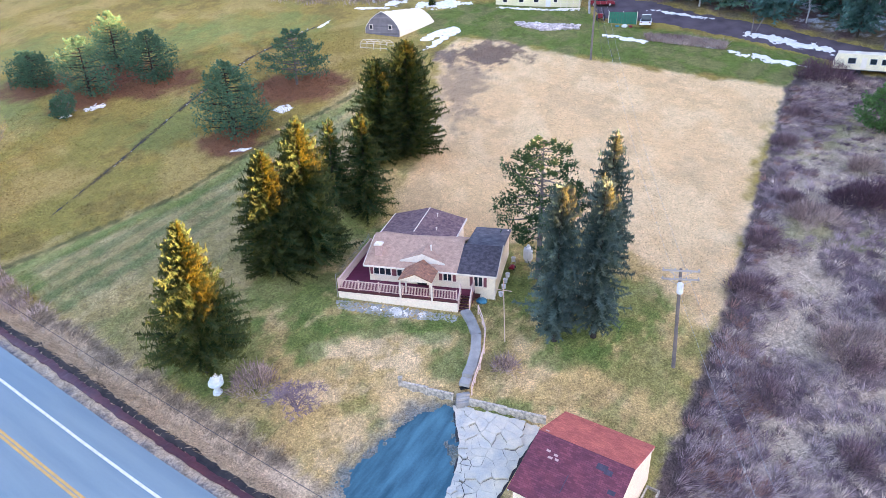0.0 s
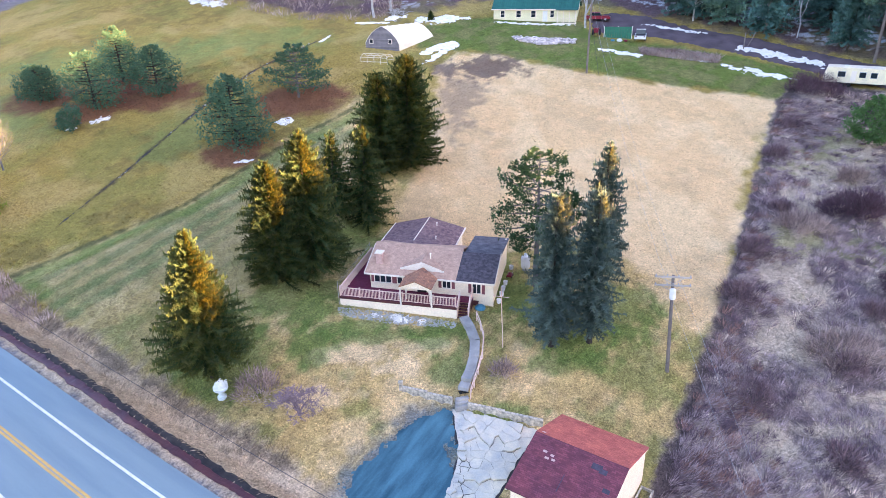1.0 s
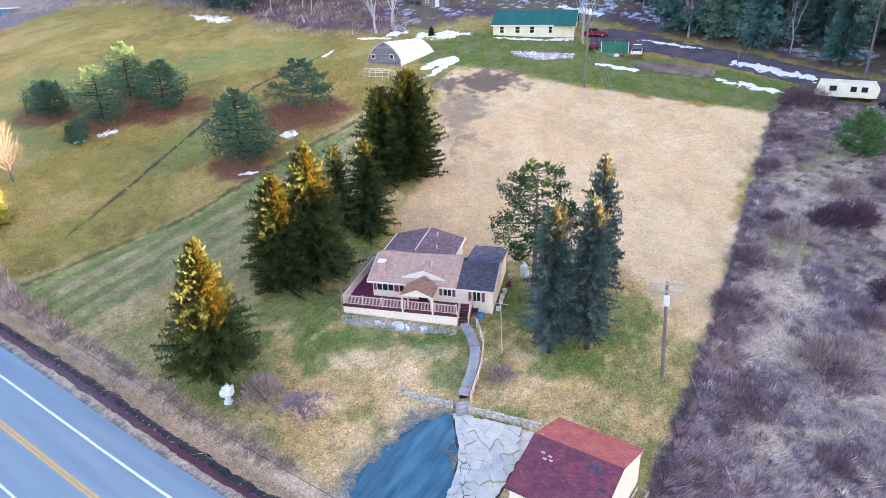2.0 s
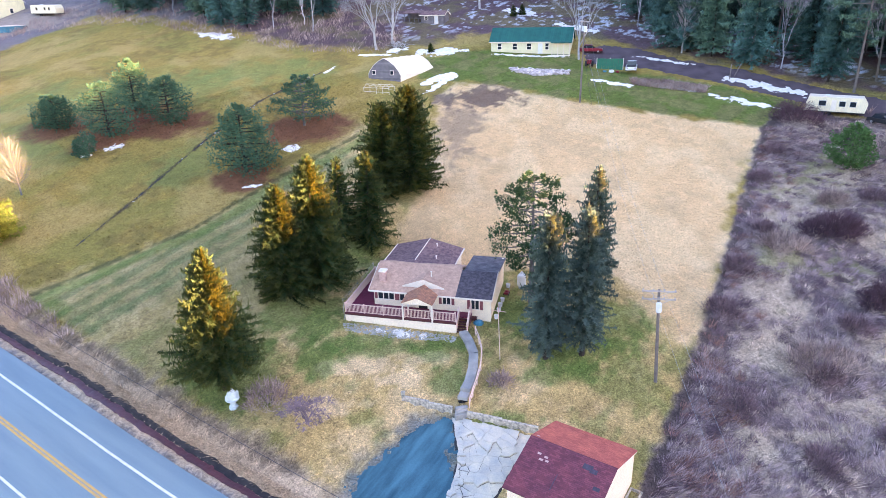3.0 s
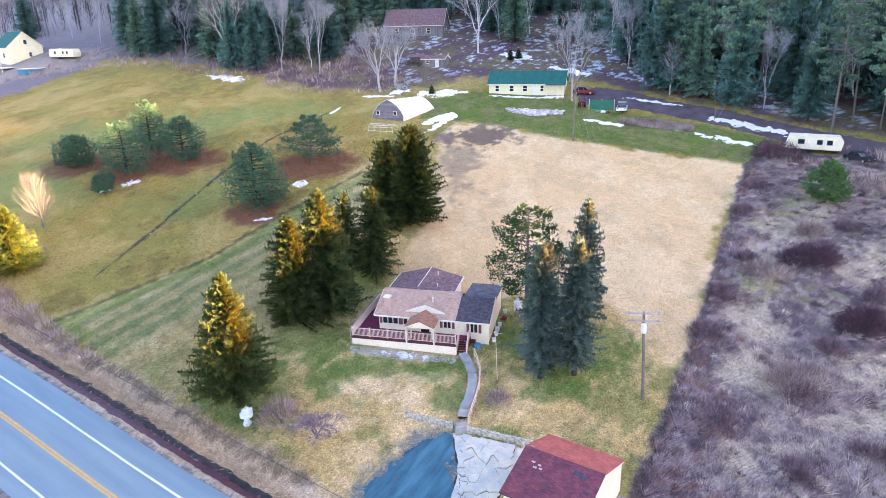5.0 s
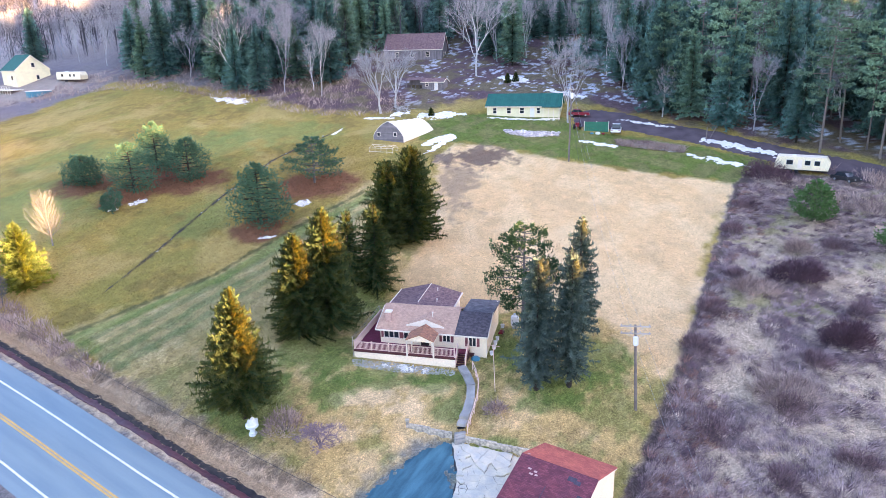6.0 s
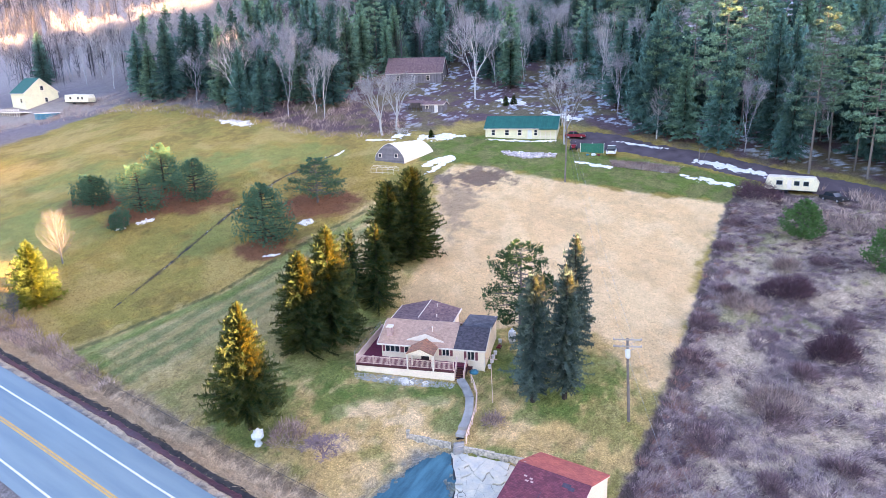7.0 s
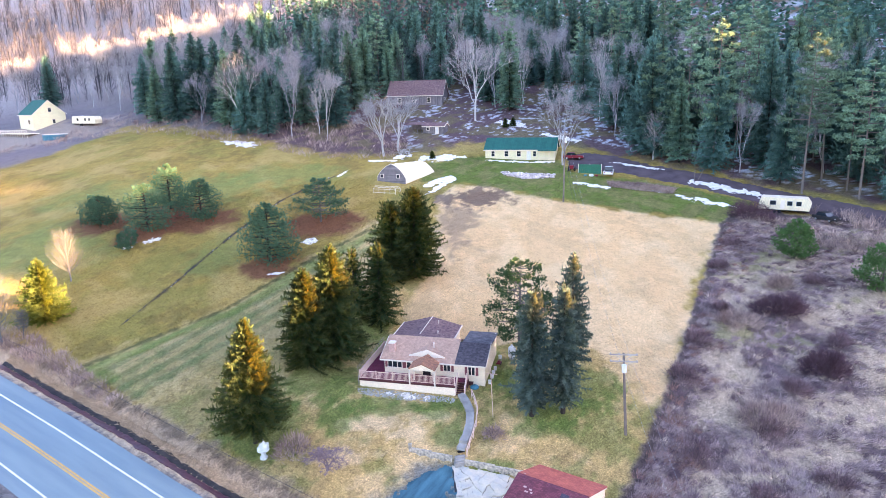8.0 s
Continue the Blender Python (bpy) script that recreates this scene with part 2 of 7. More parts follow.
M_METAL = material("galvanised_metal", (0.45, 0.47, 0.48), rough=0.45, scale=5, fine=20, bump=0.1, metal=0.7)
M_WIRE = material("cable", (0.06, 0.06, 0.065), rough=0.6, bump=0)
M_GREEN_ROOF = courses(material("green_metal_roof", (0.020, 0.125, 0.10), (0.016, 0.10, 0.085), spec=0.15, rough=0.7, scale=1, fine=6, bump=0), 0.4, 40.0, 0.02, 0.5, 0.06)
M_PALE_YELLOW = courses(material("pale_yellow_siding", (0.80, 0.74, 0.48), (0.70, 0.65, 0.43), rough=0.6, scale=0.8, fine=8, bump=0), 4.0, 0.18, 0.015, 0.5, 0.03)
M_GREY_WOOD = courses(material("grey_barn_boards", (0.23, 0.205, 0.215), (0.15, 0.135, 0.15), rough=0.9, scale=1.2, fine=9, bump=0), 0.25, 30.0, 0.015, 0.5, 0.2)
M_WHITE_PAINT = material("white_paint", (0.74, 0.74, 0.73), (0.62, 0.62, 0.62), rough=0.45, scale=2, fine=12, bump=0.05)
M_TARP = material("white_tarp", (0.80, 0.71, 0.56), (0.68, 0.60, 0.47), rough=0.5, scale=0.7, fine=5, bump=0.3)
M_GREEN_PAINT = material("green_paint", (0.018, 0.16, 0.10), rough=0.5, scale=2, fine=9, bump=0.1)
M_RED_PAINT = material("red_paint", (0.23, 0.014, 0.03), rough=0.4, scale=2, fine=9, bump=0.05)
M_BLACK = material("black_rubber", (0.02, 0.02, 0.022), rough=0.7, scale=3, fine=12, bump=0.1)
M_BLUE = material("blue_tarp", (0.05, 0.22, 0.32), rough=0.5, scale=2, fine=9, bump=0.3)
M_STONE = material("pale_stone", (0.43, 0.42, 0.38), (0.26, 0.26, 0.24), rough=0.9, scale=2, fine=14, bump=0.5, single=0.2)
M_STATUE = material("white_stone", (0.70, 0.74, 0.74), (0.52, 0.58, 0.58), rough=0.7, scale=3, fine=15, bump=0.2)
M_SLAB = material("worn_concrete", (0.68, 0.59, 0.44), (0.42, 0.41, 0.375), rough=0.9, scale=0.8, fine=9, bump=0.15, single=0.05, amount=0.5)
M_DARK_SOIL = material("dark_soil", (0.055, 0.05, 0.052), (0.03, 0.03, 0.032), rough=0.95, scale=2, fine=14, bump=0.4)
M_CAMPER = courses(material("cream_panel", (0.90, 0.78, 0.52), (0.74, 0.67, 0.48), rough=0.45, scale=1, fine=8, bump=0), 4.0, 0.22, 0.012, 0.4, 0.03)
M_BRUSH = material("brush_stems", (0.52, 0.395, 0.33), (0.20, 0.13, 0.122), rough=0.95, scale=0.3, fine=3, bump=0, island=0.55)
M_RED_BRUSH = material("russet_stems", (0.135, 0.072, 0.088), (0.075, 0.042, 0.055), rough=0.95, scale=0.5, fine=4, bump=0, island=0.45)
M_PLUM_BRUSH = material("plum_stems", (0.27, 0.175, 0.185), (0.13, 0.085, 0.095), rough=0.95, scale=0.5, fine=4, bump=0, island=0.5)
M_DARK = material("dark_opening", (0.03, 0.022, 0.024), rough=0.8, bump=0)


def streaked(m, angle, along, across):
    """Draws a material's large variation out into streaks in one direction."""
    n, li = m.node_tree.nodes, m.node_tree.links
    tex = min((k for k in n if k.bl_idname == "ShaderNodeTexNoise"), key=lambda k: k.inputs["Scale"].default_value)
    mp = n.new("ShaderNodeMapping")
    mp.vector_type = "TEXTURE"
    mp.inputs["Rotation"].default_value = (0, 0, math.radians(angle))
    mp.inputs["Scale"].default_value = (along, across, 1)
    li.new(tex.inputs["Vector"].links[0].from_socket, mp.inputs["Vector"])
    li.new(mp.outputs[0], tex.inputs["Vector"])


streaked(M_GRAVEL, 57, 5.0, 0.8)
streaked(M_ASPHALT, -32.4, 14.0, 0.7)


# ---- making meshes ----
class Shape:
    """Collects boxes, tubes and sheets of one mesh."""

    def __init__(self):
        self.v, self.f, self.uv = [], [], []

    def face(self, pts, uvs=None):
        i = len(self.v)
        self.v += [tuple(p) for p in pts]
        self.f.append(tuple(range(i, i + len(pts))))
        if uvs is None:
            a, b = Vector(pts[1]) - Vector(pts[0]), Vector(pts[-1]) - Vector(pts[0])
            e = a.normalized()
            nrm = a.cross(b)
            g = nrm.cross(e).normalized() if nrm.length else b
            uvs = [((Vector(p) - Vector(pts[0])).dot(e), (Vector(p) - Vector(pts[0])).dot(g)) for p in pts]
        self.uv += [tuple(q) for q in uvs]
        return self

    def box(self, x0, y0, z0, x1, y1, z1, m=None, chamfer=0.0):
        p = [Vector((x, y, z)) for z in (z0, z1) for x, y in ((x0, y0), (x1, y0), (x1, y1), (x0, y1))]
        if chamfer:
            c = chamfer
            p = [Vector((x, y, z)) for z, i in ((z0, 0), (z1 - c, 0), (z1, c)) for x, y in ((x0 + i, y0 + i), (x1 - i, y0 + i), (x1 - i, y1 - i), (x0 + i, y1 - i))]
        if m is not None:
            p = [m @ q for q in p]
        for k in range(0, len(p) - 4, 4):
            for i in range(4):
                j = (i + 1) % 4
                self.face([p[k + i], p[k + j], p[k + 4 + j], p[k + 4 + i]])
        self.face([p[3], p[2], p[1], p[0]])
        self.face(p[-4:])
        return self

    def slab(self, pts, thick):
        """A sheet of that thickness below the given outline."""
        nrm = (Vector(pts[1]) - Vector(pts[0])).cross(Vector(pts[-1]) - Vector(pts[0])).normalized()
        low = [Vector(p) - nrm * thick for p in pts]
        self.face(pts)
        self.face(low[::-1])
        for i in range(len(pts)):
            j = (i + 1) % len(pts)
            self.face([pts[i], low[i], low[j], pts[j]])
        return self

    def tube(self, path, radii, sides=8, cap=True):
        rings = []
        for i, p in enumerate(path):
            a, b = Vector(path[max(i - 1, 0)]), Vector(path[min(i + 1, len(path) - 1)])
            d = (b - a).normalized()
            s = d.cross(Vector((0.31, 0.95, 0.05))).normalized()
            if abs(d.z) < 0.5:
                s = d.cross(Vector((0, 0, 1))).normalized()
            t = d.cross(s)
            r = radii[i] if hasattr(radii, "__len__") else radii
            rings.append([Vector(p) + (s * math.cos(2 * math.pi * k / sides) + t * math.sin(2 * math.pi * k / sides)) * r for k in range(sides)])
        for a, b in zip(rings, rings[1:]):
            for k in range(sides):
                j = (k + 1) % sides
                self.face([a[j], a[k], b[k], b[j]])
        if cap:
            self.face(rings[0])
            self.face(rings[-1][::-1])
        return self

    def lathe(self, profile, sides=16, at=(0, 0, 0), m=None):
        rings = [[Vector((at[0] + r * math.cos(2 * math.pi * k / sides), at[1] + r * math.sin(2 * math.pi * k / sides), at[2] + z)) for k in range(sides)] for r, z in profile]
        if m is not None:
            rings = [[m @ p for p in r] for r in rings]
        for a, b in zip(rings, rings[1:]):
            for k in range(sides):
                j = (k + 1) % sides
                self.face([a[k], a[j], b[j], b[k]])
        self.face(rings[0][::-1])
        self.face(rings[-1])
        return self

    def mesh(self, name, mat):
        me = bpy.data.meshes.new(name)
        me.from_pydata(self.v, [], self.f)
        me.uv_layers.new(name="UVMap").data.foreach_set("uv", np.array(self.uv, "f").ravel())
        me.materials.append(mat)
        return me


def mesh_from(name, verts, faces, mat, smooth=False):
    me = bpy.data.meshes.new(name)
    me.from_pydata(np.asarray(verts).tolist(), [], np.asarray(faces).tolist())
    me.materials.append(mat)
    if smooth:
        me.polygons.foreach_set("use_smooth", [True] * len(me.polygons))
    return me


def thing(name, label, category, m=None, group="", kind=""):
    ob = new(name)
    ob.empty_display_size = 0.2
    if m is not None:
        ob.matrix_world = m
    return tagged(ob, label, category, group, kind)


def part(name, shape, mat, parent=None, label="", m=None):
    """One mesh object; shape: a Shape or a finished mesh."""
    me = shape.mesh(name, mat) if isinstance(shape, Shape) else shape
    ob = new(name, me)
    if parent is not None:
        ob.parent = parent
    if m is not None:
        ob.matrix_basis = m
    return tagged(ob, label)


def on_ground(x, y, turn=0.0, lift=0.0):
    return pose(x, y, height(x, y) + lift, 0, 0, turn)


def inside(x, y, poly):
    """Distance to an outline, positive within it."""
    x, y = np.asarray(x, float), np.asarray(y, float)
    best, hits = np.full(x.shape, 1e9), np.zeros(x.shape, bool)
    for (ax, ay), (bx, by) in zip(poly, poly[1:] + poly[:1]):
        dx, dy = bx - ax, by - ay
        t = np.clip(((x - ax) * dx + (y - ay) * dy) / (dx * dx + dy * dy), 0, 1)
        best = np.minimum(best, np.hypot(x - ax - t * dx, y - ay - t * dy))
        hits ^= ((ay > y) != (by > y)) & (x < ax + (y - ay) * dx / (dy if dy else 1e-9))
    return np.where(hits, best, -best)


def wobble(x, y, size, seed=0.0):
    """Smooth irregular values of about -1 to 1."""
    x, y = x / size + seed * 3.7, y / size - seed * 2.3
    out = 0
    for k, w in ((1.0, 0.5), (2.1, 0.3), (4.3, 0.2)):
        out = out + w * np.sin(k * x * 1.9 + 1.7 * np.sin(k * y * 1.3 + seed)) * np.cos(k * y * 1.7 + 1.5 * np.sin(k * x * 1.1 - seed)) * 1.6
    return out


def soft(d, width):
    t = np.clip(d / width + 0.5, 0, 1)
    return t * t * (3 - 2 * t)


# ---- ground ----
STRAW = [(-8, 66), (-3.5, 80), (-1.5, 92), (-2, 108), (2, 116), (10, 113.5), (23, 104), (37, 96.5), (48, 91), (36.5, 73.6), (25.3, 50), (22, 49), (20, 57), (15, 63), (5, 66.5), (-3, 65)]
BRUSH = [(47.6, 91.4), (24.6, 50.2), (16.2, 36.8), (7.2, 20), (0, -10), (200, -60), (200, 40), (78, 86), (60, 93), (54, 98)]
STRIP = [(2, 117), (10, 114.5), (23, 105), (48, 92), (56, 99), (48, 107), (36, 114), (28, 118), (24, 127), (8, 131), (-10, 127), (-4, 119)]
EDGE_X = [-400, -125, -108, -93, -61, -45, -30, -11, 5, 30, 44, 56, 65, 77, 110, 300]
EDGE_Y = [90, 150, 158, 178, 163, 152, 141, 134, 140, 134, 122, 113, 103, 95, 72, 10]
DRIVE = [(-4.3, 41.6), (-3.0, 42.4), (-0.1, 42.4), (0.3, 39), (-0.2, 35), (-1.2, 30), (-3, 24), (-6, 16), (-18, 22), (-9.5, 34)]
BAND = [(-49, 62), (-38, 54), (-18, 76), (-10, 95), (-14, 97), (-26, 84), (-33, 74)]
NEEDLES = [(-68, 108, 6), (-57, 103, 6), (-55, 112, 6), (-48, 107, 7), (-29.8, 87, 5), (-23.5, 102, 7.5)]


OPENINGS = [(30.0, 47.5, 4.0, 3.6), (33.0, 54.5, 3.2, 3.4), (36, 61, 2.8, 3.2), (43, 46, 4.5, 2.6), (44.5, 73, 4.5, 5), (49.5, 62.5, 4.5, 3), (50, 76, 4, 5), (38, 41, 4, 1.6), (29.5, 38.5, 3, 1.3), (40, 68, 2.5, 3), (56, 66, 6, 3), (52, 52, 5, 5), (24.5, 38.0, 1.6, 2.2)]


def brush_opening(x, y):
    """Positive where bleached grass shows between the thickets."""
    best = np.full(np.shape(x), -1.0)
    for px, py, rx, ry in OPENINGS:
        best = np.maximum(best, 1 - np.hypot((x - px) / rx, (y - py) / ry))
    return best


def ground_colours(x, y):
    n1, n2, n3 = wobble(x, y, 9, 1), wobble(x, y, 3.2, 2), wobble(x, y, 1.3, 3)

    def mix(c, new_c, w):
        return c + (np.array(new_c) - c) * np.clip(w, 0, 1)[:, None]

    c = np.tile(np.array((0.305, 0.222, 0.058)), (len(x), 1))
    c = mix(c, (0.215, 0.205, 0.052), 0.6 * soft(n1 + 0.3 * n2 + 0.2 * n3 - 0.1, 1.2))
    c = mix(c, (0.17, 0.115, 0.04), 0.5 * soft(wobble(x, y, 7, 6) + 0.5 * n3 - 0.45, 0.6))
    c = mix(c, (0.42, 0.295, 0.105), 0.6 * soft(wobble(x, y, 14, 5) + 0.3 * n2 - 0.25, 0.8))
    for px, py, rx, ry in ((-62, 122, 22, 7), (-74, 100, 12, 10), (-36, 128, 12, 5), (-40, 92, 5, 7)):
        c = mix(c, (0.190, 0.225, 0.065), 0.6 * soft(1 - np.hypot((x - px) / rx, (y - py) / ry) + 0.4 * n2, 0.9))
    # lawn round the house
    lawn = inside(x, y, [(-50, 62), (-33, 74), (-20, 92), (-8, 108), (-3, 92), (0, 66), (22, 60), (25, 50), (17, 36), (8, 24), (-14, 24), (-22, 44), (-38, 54)])
    lc = np.tile(np.array((0.50, 0.35, 0.145)), (len(x), 1))
    lc = mix(lc, (0.62, 0.44, 0.22), soft(wobble(x, y, 4.5, 8) + 0.5 * n3 - 0.2, 0.6))
    lc = mix(lc, (0.195, 0.205, 0.055), 0.7 * soft(wobble(x, y, 6, 11) + 0.5 * n3 - 0.25, 0.6))
    w = soft(lawn + 1.2 * n2, 3)
    c = c + (lc - c) * w[:, None]
    c = mix(c, (0.20, 0.195, 0.080), 0.5 * w * soft(-17 - x, 8))
    # bare tan patches before the deck, greener strips beside it
    for px, py, rx, ry in ((-9, 48.5, 4.2, 1.0), (-4.5, 46.8, 2.8, 0.9), (-12, 44, 3, 1.1), (-2, 49.2, 2.2, 0.7)):
        c = mix(c, (0.68, 0.50, 0.28), 0.95 * soft(1 - np.hypot((x - px) / rx, (y - py) / ry) + 0.35 * n3 + 0.2 * n2, 0.5))
    # last five ovals: shade beside the house and under spruces put into the green
    for px, py, rx, ry in ((-1.5, 50.4, 3.2, 1.5), (-6.5, 50.6, 4.5, 1.0), (-13.5, 49.5, 2.2, 2.4), (-0.8, 46.2, 1.8, 1.6), (-9.5, 51.8, 4, 1.2), (10.5, 46.2, 4.0, 1.2), (16.5, 52, 3, 4), (-7, 64, 3.5, 4), (3.4, 41.6, 4.5, 0.8), (-3.2, 68, 4, 2.5), (6.0, 57, 2.2, 5.5), (-15.5, 56.5, 6, 3.5), (-21, 48, 5.5, 4), (-10, 69, 5, 4), (11, 49, 4, 2.5)):
        c = mix(c, (0.125, 0.185, 0.042), 0.7 * soft(1 - np.hypot((x - px) / rx, (y - py) / ry) + 0.4 * n3 + 0.2 * n2, 0.6))
    # mown bands running up the side of the lawn
    band = (x + 41.3) * 0.765 - (y - 58.2) * 0.644
    on = soft(inside(x, y, BAND), 2)
    c = mix(c, (0.115, 0.175, 0.070), on * 0.55 * soft(np.sin(band * 2.3) + 0.4 * n3, 1.2))
    c = mix(c, (0.33, 0.30, 0.17), on * 0.2 * soft(-np.sin(band * 2.3) + 0.4 * n3, 1.0))
    rim = inside(x, y, BAND)
    c = mix(c, (0.13, 0.19, 0.04), 0.6 * soft(0.9 - np.abs(rim - 1.2) + 0.3 * n3, 0.8) * soft(-1.5 - band, 2))
    # dark edge line: a furrow's shade put into the ground colour
    c = mix(c, (0.075, 0.080, 0.030), 0.8 * soft(0.4 - np.abs(rim + 0.4) + 0.35 * n3, 0.6) * soft(-1.5 - band, 2))
    # the mown hay field
    d = inside(x, y, STRAW)
    st = np.tile(np.array((0.68, 0.465, 0.24)), (len(x), 1))
    st = mix(st, (0.52, 0.37, 0.20), 0.5 * soft(wobble(x, y, 5, 14) + 0.5 * n3 - 0.35, 0.8))
    st = mix(st, (0.70, 0.505, 0.275), soft(wobble(x, y * 0.6, 8, 17) + 0.4 * n2 - 0.15, 0.8))
    c = c + (st - c) * soft(d + 0.9 * n2 + 0.4 * n3, 1.6)[:, None]
    c = mix(c, (0.13, 0.085, 0.070), 0.85 * soft(1 - np.hypot((x - 6) / 6.5, (y - 109) / 4.0) + 0.5 * n2 + 0.4 * n3, 0.7))
    c = mix(c, (0.22, 0.165, 0.12), 0.6 * soft(1 - np.hypot((x - 2) / 4, (y - 100) / 9) + 0.5 * n2 + 0.4 * n3, 0.9))
    # green strip beyond it
    c = mix(c, (0.090, 0.145, 0.028), 0.85 * soft(inside(x, y, STRIP) + 0.8 * n2, 1.5))
    c = mix(c, (0.20, 0.17, 0.07), 0.6 * soft(inside(x, y, STRIP) - 1 + 1.5 * n2, 1.5) * soft(n2 - 0.1, 0.8))
    # brushland
    bc = np.tile(np.array((0.33, 0.25, 0.20)), (len(x), 1))
    bc = mix(bc, (0.125, 0.088, 0.092), 0.85 * soft(wobble(x, y, 6, 27) + 0.6 * n3 + 0.1, 0.6))
    bc = mix(bc, (0.45, 0.35, 0.25), 0.9 * soft(brush_opening(x, y) + 0.35 * n2 + 0.3 * n3 - 0.05, 0.5))
    bc = mix(bc, (0.24, 0.23, 0.09), 0.6 * soft(wobble(x, y, 8, 24) + 0.4 * n3 - 0.5, 0.6) * soft(y - 50, 10))
    inner = inside(x, y, BRUSH)
    bc = mix(bc, (0.085, 0.062, 0.055), 0.85 * soft(0.55 - np.abs(inner - 0.5) + 0.3 * n3, 0.4) * soft(x - 13, 4))
    c = c + (bc - c) * soft(inner + 0.3 + 0.35 * n3, 0.6)[:, None]
    # gravel spilt round the driveway
    dd = inside(x, y, DRIVE)
    c = mix(c, (0.12, 0.15, 0.165), 0.8 * soft(dd + 0.7 + 0.6 * n3 + 0.4 * n2, 1.8))
    # needles under the pines
    for px, py, r in NEEDLES:
        c = mix(c, (0.175, 0.072, 0.042), 0.9 * soft(1 - np.hypot(x - px, (y - py) * 1.3) / r + 0.25 * n2, 0.6))
    # woodland floor
    e = y - np.interp(x, EDGE_X, EDGE_Y)
    wc = np.tile(np.array((0.125, 0.080, 0.086)), (len(x), 1))
    wc = mix(wc, (0.16, 0.125, 0.075), soft(n1 + 0.4 * n2, 0.8))
    wc = mix(wc, (0.62, 0.64, 0.70), 0.7 * soft(wobble(x, y, 4, 31) + 1.3 * n3 + 0.6 * n2 - 1.0, 0.3) * soft(e - 4, 6) * soft(x + 10, 20))
    wc = mix(wc, (0.58, 0.66, 0.76), 0.75 * soft(wobble(x, y, 4, 35) + 1.2 * n3 - 0.6, 0.35) * soft(e - 8, 6) * soft(x - 34, 12))
    # haze put in as lavender grey; far hillside floor paled to look sunlit
    wc = mix(wc, (0.21, 0.19, 0.205), 0.75 * soft(-55 - x, 30))
    wc = mix(wc, (0.40, 0.35, 0.33), 0.85 * soft(y - 215, 40) * soft(-40 - x, 40))
    c = c + (wc - c) * soft(e + 2 * n2, 4)[:, None]
    c = mix(c, (0.34, 0.275, 0.225), 0.9 * soft(1 - np.hypot((x + 132) / 34, (y - 183) / 13) + 0.2 * n2 + 0.1 * n3, 0.4))
    # ploughed-up road verge and ditch
    k = ROAD_N[0] * x + ROAD_N[1] * y
    far = soft(-10 - x, 4)
    c = mix(c, (0.47, 0.345, 0.225), far * soft(25.4 - k + 0.6 * n2 + 0.4 * n3, 1.2))
    c = mix(c, (0.16, 0.12, 0.085), 0.75 * far * soft(0.5 - np.abs(k - 24.6) + 0.6 * n2 + 0.5 * n3, 0.6))
    c = mix(c, (0.40, 0.32, 0.23), far * soft(21.0 - k + 0.25 * n3, 0.4))
    c = mix(c, (0.16, 0.15, 0.15), far * soft(20.3 - k + 0.35 * n3, 0.3))
    # the line of an old wall or furrow across the meadow
    fx = np.interp(y, [64.6, 82.3, 100.9, 114.3, 126], [-49.6, -44.7, -38.9, -33.3, -23.2])
    c = mix(c, (0.070, 0.050, 0.035), 0.8 * soft(0.30 - np.abs(x - fx + 0.25 * n3) + 0.12 * n2, 0.3) * soft(y - 76, 6) * soft(124 - y, 4))
    return np.clip(c, 0.01, 0.9)


def ground_relief(x, y):
    """How strongly the fine mottling shows: little on the mown hay and the meadow."""
    straw = soft(inside(x, y, STRAW), 3)
    meadow = soft(-30 - x + 0.5 * (y - 80), 12) * soft(y - 62, 8)
    return 1 - 0.55 * straw - 0.4 * np.clip(meadow - straw, 0, 1)


def spread(a, b, step, lo, hi, growth=1.22):
    """Even steps from a to b, then ever wider ones out to lo and hi."""
    v = list(np.arange(a, b + step * 0.5, step))
    for end, sign in ((lo, -1), (hi, 1)):
        s, p = step, v[0] if sign < 0 else v[-1]
        out = []
        while (p - end) * sign < 0:
            s = min(s * growth, 60)
            p += s * sign
            out.append(p)
        v = out[::-1] + v if sign < 0 else v + out
    return np.array(v)


def build_ground():
    xs, ys = spread(-64, 60, 0.36, -1500, 1500, 1.05), spread(33, 196, 0.45, -1500, 1500, 1.04)
    gx, gy = np.meshgrid(xs, ys)
    fx, fy = gx.ravel(), gy.ravel()
    nx, ny = len(xs), len(ys)
    i = (np.arange(ny - 1)[:, None] * nx + np.arange(nx - 1)).ravel()
    me = mesh_from("ground", np.stack((fx, fy, land(fx, fy)), 1), np.stack((i, i + 1, i + nx + 1, i + nx), 1), M_GROUND, True)
    rgba = np.ones((len(fx), 4), "f")
    rgba[:, :3] = ground_colours(fx, fy)
    rgba[:, 3] = ground_relief(fx, fy)
    me.color_attributes.new("cover", "FLOAT_COLOR", "POINT").data.foreach_set("color", rgba.ravel())
    ob = new("ground", me)
    return tagged(ob, "sloping ground of patchy lawn, pale hay stubble, brush and woodland floor", "ground", kind="structure")


